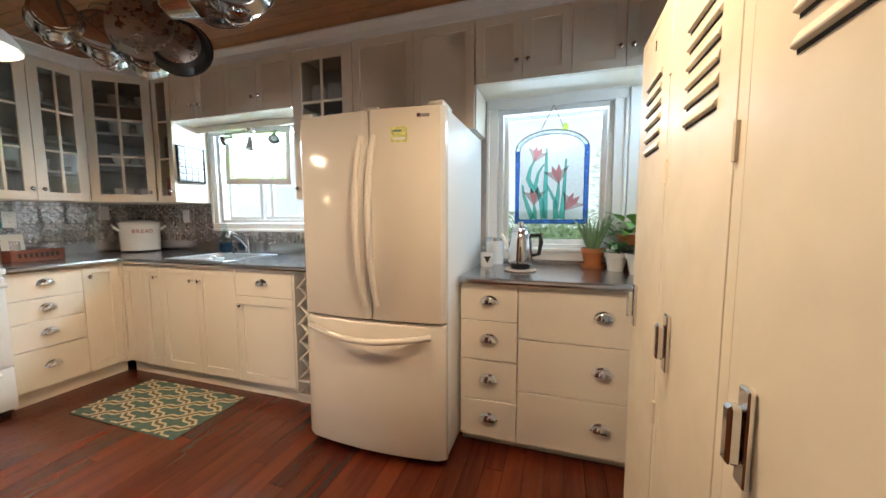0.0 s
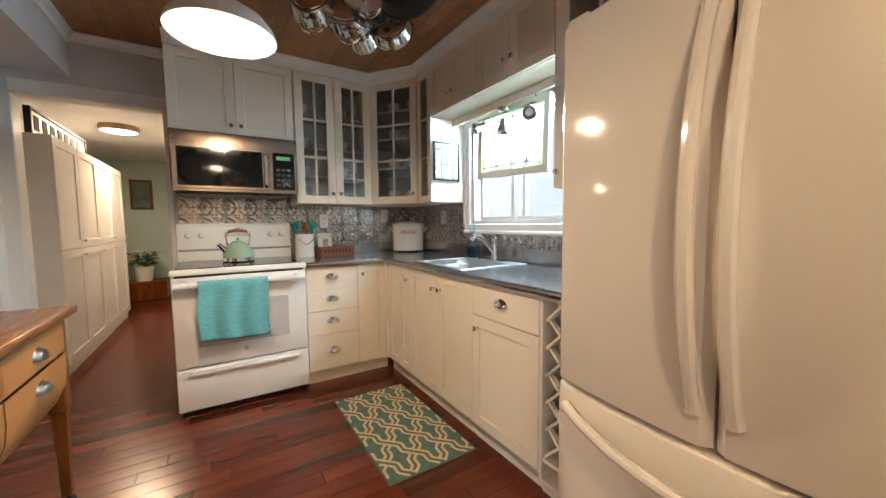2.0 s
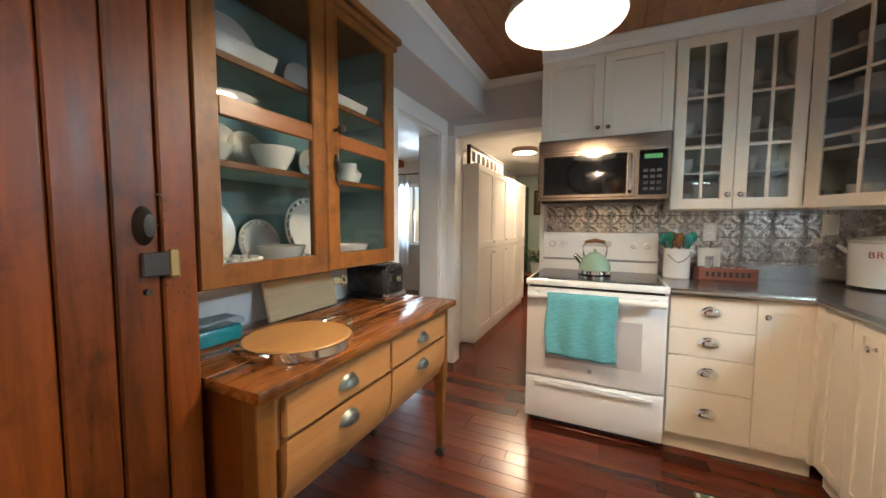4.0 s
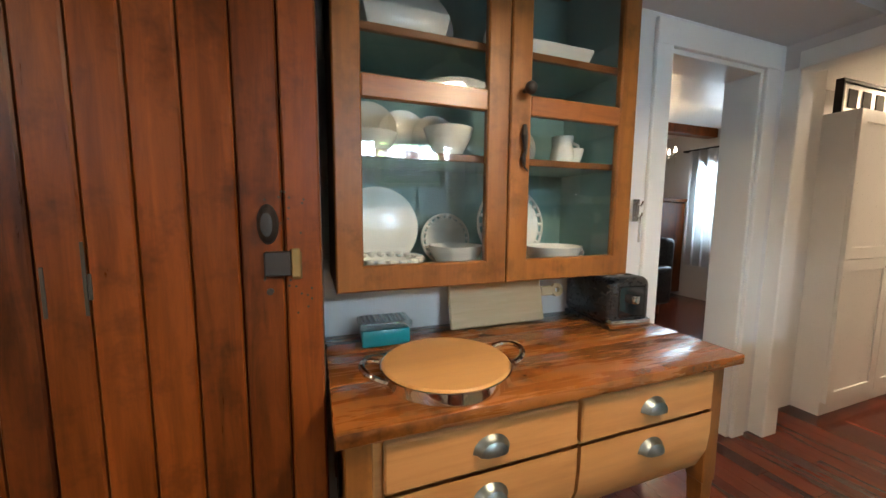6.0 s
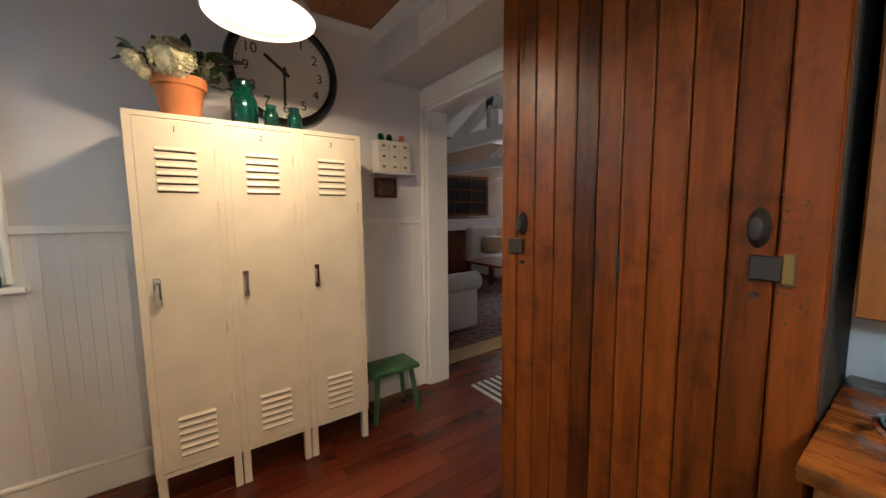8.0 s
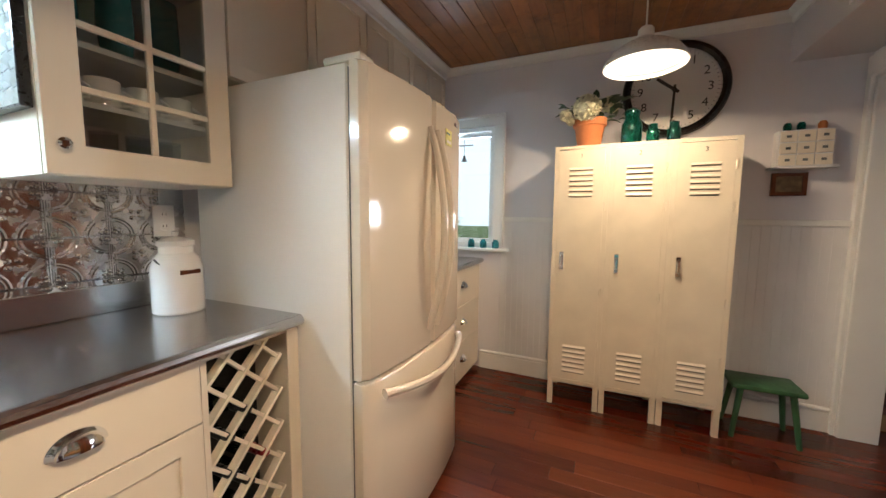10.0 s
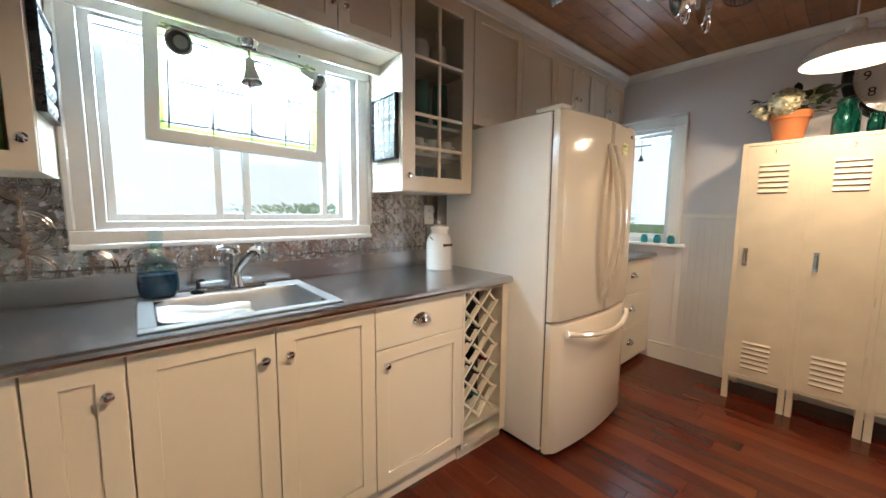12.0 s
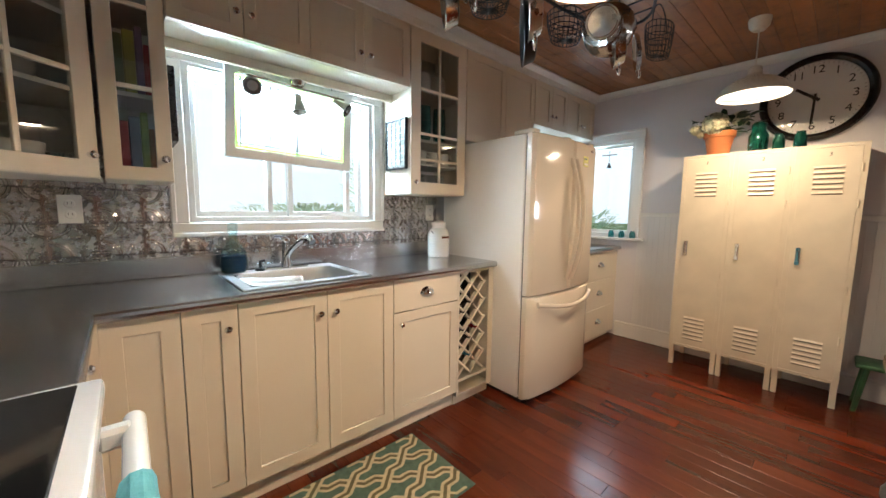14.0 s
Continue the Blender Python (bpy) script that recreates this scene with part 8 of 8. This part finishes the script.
for y in (-1.9, -3.6, -5.3):
    tr_ = thing("roof_truss", (1.5, y, 2.2), "white painted open roof truss", "beam", "roof trusses")
    part("tie_beam", bx(B(), -2.0, 4.95, y - 0.06, y + 0.06, 2.12, 2.28, 0.006), TRIM, tr_)
    for a, b in (((-0.3, 2.28), (1.5, 2.95)), ((3.3, 2.28), (1.5, 2.95)), ((1.5, 2.28), (1.5, 2.95)), ((0.8, 2.28), (1.5, 2.6)), ((2.2, 2.28), (1.5, 2.6))):
        d = Vector((b[0] - a[0], 0, b[1] - a[1]))
        q = Matrix.Translation(((a[0] + b[0]) / 2, y, (a[1] + b[1]) / 2)) @ Matrix.Rotation(-math.atan2(d.z, d.x), 4, "Y")
        part("strut", bx(B(), -d.length / 2, d.length / 2, -0.05, 0.05, -0.06, 0.06, 0.005), TRIM, tr_, m=q)

# ---- outdoors ----
setting("ground", bx(B(), -120, 120, YN + 0.2, 160, -0.6, -0.5), paint("grass_ground", (0.07, 0.12, 0.035), 0.95, var=0.4, scale=1.0, bump=0.5, fine=30), "grassy ground outside")
HAZE = glow("bright_overcast_distance", (0.80, 0.92, 1.0), 1.28)
HAZE.node_tree.nodes["Principled BSDF"].inputs["Base Color"].default_value = (0, 0, 0, 1)
setting("backdrop_north", bx(B(), -170, 170, 55, 55.2, -5, 40), HAZE, "bright overcast sky beyond the garden")
setting("backdrop_east", bx(B(), 55, 55.2, -55, 55, -5, 40), HAZE, "bright overcast sky beyond the garden")


# green leaves coloured pale, as if washed out by bright daylight
GARDEN = tint("overexposed_garden_leaf", (0.62, 0.76, 0.54), 0.25)


def shrub(c, spread, n, seed, size):
    t = thing("shrub", (c[0], c[1], -0.5), "leafy green garden shrub seen through the window", "shrub", "garden shrubs")
    part("stem", tube(B(), [(c[0], c[1], -0.5), (c[0] + 0.1, c[1], c[2])], [0.05, 0.02], 8), PANTRYW, t)
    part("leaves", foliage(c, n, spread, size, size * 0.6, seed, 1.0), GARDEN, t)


for i, (c, s, n, z) in enumerate((((-0.3, 7.6, 0.1), (1.6, 0.6, 1.2), 3600, 0.11), ((2.0, 8.0, 0.8), (1.6, 0.7, 1.7), 4200, 0.11), ((-2.4, 8.6, 0.0), (1.3, 0.7, 1.0), 2400, 0.11), ((6.0, 10.5, 0.6), (1.6, 0.9, 2.4), 1200, 0.26), ((5.5, 5.2, 0.0), (0.8, 1.2, 1.2), 800, 0.2))):
    shrub(c, s, n, 40 + i, z)

# ---- rooms beyond the openings ----
setting("wall_hall_north", bx(B(), -9.0, XW - 0.12, 0.585, 0.70, -0.05, 2.5), WALL, "cream painted hall wall")
setting("wall_hall_end", bx(B(), -8.72, -8.6, -1.2, 0.585, -0.05, 2.5), SAGE, "sage green end wall")
setting("ceiling_hall", bx(B(), -9.0, XW - 0.12, -1.4, 0.70, 2.26, 2.32), TRIM, "white hall ceiling")
setting("wall_hall_south", bx(B(), -9.0, -4.54, -0.84, -0.76, -0.05, 2.5), WALL, "cream painted hall wall")
setting("wall_hall_stub", bx(B(), -4.54, -4.07, -0.40, -0.32, -0.05, 2.5), TRIM, "white painted wall stub")
setting("wall_divide", bx(B(), -2.2, -2.06, -8, -0.40, -0.05, 3.0), WALL, "cream dividing wall")
wall_with_holes("wall_dining", on_west(-6.9), -8.0, -0.84, -0.05, 2.6, [(-2.70, -1.90, 0.85, 2.0)], 0.14, WALL, "grey-white wall with a window")
setting("wall_living_south", bx(B(), -7, 6, -8.15, -8, -0.05, 3.2), LIVWALL, "cream living room wall")
# opening added out of view to hold the living room's fill lamp
wall_with_holes("wall_living_east", on_east(5.0), 0.40, 8.0, -0.05, 3.2, [(6.3, 7.7, 0.9, 2.1)], 0.14, LIVWALL, "cream wall with an added, unseen window opening")
setting("wall_living_north", bx(B(), XE, 5.1, -0.40, -0.30, -0.05, 3.2), WALL, "cream living room wall")
setting("ceiling_dining", bx(B(), -7.0, -2.2, -8, -0.40, 2.42, 2.5), TRIM, "white dining room ceiling")
setting("ceiling_living", bx(B(), -2.1, 5.1, -8.1, -0.40, 3.0, 3.06), TRIM, "white living room ceiling")
setting("roof", bx(B(), -9.2, 6.2, -8.3, YN + 0.3, 3.25, 3.4), SAGE, "roof above the rooms")

# ---- pressed tin tiles ----
TS = 0.151


def tin_tile():
    """One embossed tile, a square with quarter rings at its corners and a small flower."""
    bm = B()
    h = TS / 2
    bx(bm, -h + 0.0008, h - 0.0008, -h + 0.0008, h - 0.0008, 0, 0.003, 0.0012)
    for sx in (-1, 1):
        for sy in (-1, 1):
            for r, k in ((0.067, 0.0042), (0.057, 0.0034)):
                tube(bm, [(sx * h - sx * r * math.cos(a), sy * h - sy * r * math.sin(a), 0.003) for a in [math.pi / 2 * (i + 0.3) / 7.6 for i in range(8)]], k, 5)
            for du, dv, q in ((0.012, 0.012, 1.0), (0.026, 0.012, 0.75), (0.012, 0.026, 0.75), (0.027, 0.027, 0.6)):
                ball(bm, (sx * (h - du), sy * (h - dv), 0.003), 0.0092 * q, (1, 1, 0.85), 8, 5)
            ball(bm, (sx * 0.011, sy * 0.011, 0.003), 0.0095, (1, 1, 0.6), 8, 5)
    for s in (-1, 1):
        for e in (0.003, 0.0085):
            tube(bm, [(s * (h - e), -h + 0.002, 0.003), (s * (h - e), h - 0.002, 0.003)], 0.0030, 5)
        tube(bm, [(-h + 0.002, s * (h - 0.0025), 0.003), (h - 0.002, s * (h - 0.0025), 0.003)], 0.0024, 5)
    me = bpy.data.meshes.new("tin_tile")
    bmesh.ops.recalc_face_normals(bm, faces=bm.faces)
    bm.to_mesh(me)
    bm.free()
    for p in me.polygons:
        p.use_smooth = True
    me.set_sharp_from_angle(angle=radians(40))
    me.materials.append(TIN)
    return me


tile_mesh = tin_tile()


def tiles(wall, m, u0, u1, v0, v1, holes=()):
    u = u0 + TS / 2
    while u < u1 - 0.02:
        v = v0 - 0.049
        while v < v1 - 0.02:
            if not any(a < u < b and c < v < d for a, b, c, d in holes):
                o = new("tin_tile", tile_mesh)
                o.parent = wall
                o.matrix_basis = m @ Matrix.Translation((u, v, 0.004)) @ Matrix.Rotation(radians(random.uniform(-0.4, 0.4)), 4, "X") @ Matrix.Diagonal((1, 0.945, 1, 1))
            v += TS * 0.945
        u += TS


setting("splash_backing_north", bx(bx(bx(B(), XW + 0.005, -3.06, YN - 0.0035, YN - 0.0005, 0.92, 1.34), -1.90, -1.41, YN - 0.0035, YN - 0.0005, 0.92, 1.34), -3.06, -1.90, YN - 0.0035, YN - 0.0005, 0.92, 1.10), TIN, "pressed tin sheet")
setting("splash_backing_west", bx(B(), XW + 0.0005, XW + 0.0035, 0.62, YN - 0.004, 0.92, 1.38), TIN, "pressed tin sheet")
tiles(wall_north, on_north(YN), XW + 0.037, -1.41, 1.0, 1.40, ((-3.05, -1.91, 1.13, 1.5),))
tiles(wall_west, on_west(XW), 0.62, YN - 0.01, 1.0, 1.42)

# ---- floorboards: single boards in the kitchen, one joined sheet beyond ----
PW = 0.092
bm = bx(B(), -PW / 2 + 0.0006, PW / 2 - 0.0006, -0.5, 0.5, -0.012, 0.0, 0.0)
plank_mesh = bpy.data.meshes.new("plank")
bmesh.ops.bevel(bm, geom=[e for e in bm.edges if all(v.co.z > -0.001 for v in e.verts)], offset=0.0011, segments=1, affect="EDGES")
bm.to_mesh(plank_mesh)
bm.free()
plank_mesh.materials.append(FLOORW)
floor_ob = bpy.data.objects["floor"]
rng = random.Random(5)
x = XW + PW / 2
far = B()
while x < XE + 0.02:
    y = -1.15
    first = True
    while y < 1.99:
        ln = rng.uniform(0.35, 1.0) if first else rng.choice((0.6, 0.75, 0.9, 1.05, 1.2))
        first = False
        o = new("plank", plank_mesh)
        o.location, o.scale = (x, y + ln / 2, 0), (1, ln - 0.001, 1)
        o.parent = floor_ob
        y += ln
    x += PW
for x0, x1, y0, y1 in ((-8.9, XW - 0.001, -0.8, 0.58), (-6.9, -2.2, -7.9, -1.15), (-6.9, XW - 0.001, -1.15, -0.8), (-2.05, 4.9, -7.9, -1.15), (XE + 0.02, 4.9, -1.15, -0.42)):
    x = x0
    while x < x1:
        y = y0 - rng.uniform(0, 0.6)
        while y < y1:
            ln = rng.choice((0.6, 0.9, 1.2, 1.5))
            bx(far, x + 0.0006, min(x + PW, x1) - 0.0006, max(y, y0), min(y + ln, y1) - 0.001, -0.011, -0.0005)
            y += ln
        x += PW
fo = put_mesh("floorboards_beyond", far, FLOORW, Vector((0, 0, 0)), None, False)
fo.parent = floor_ob
tagged(fo, "red-brown floorboards in the rooms beyond", "", "", "stuff")
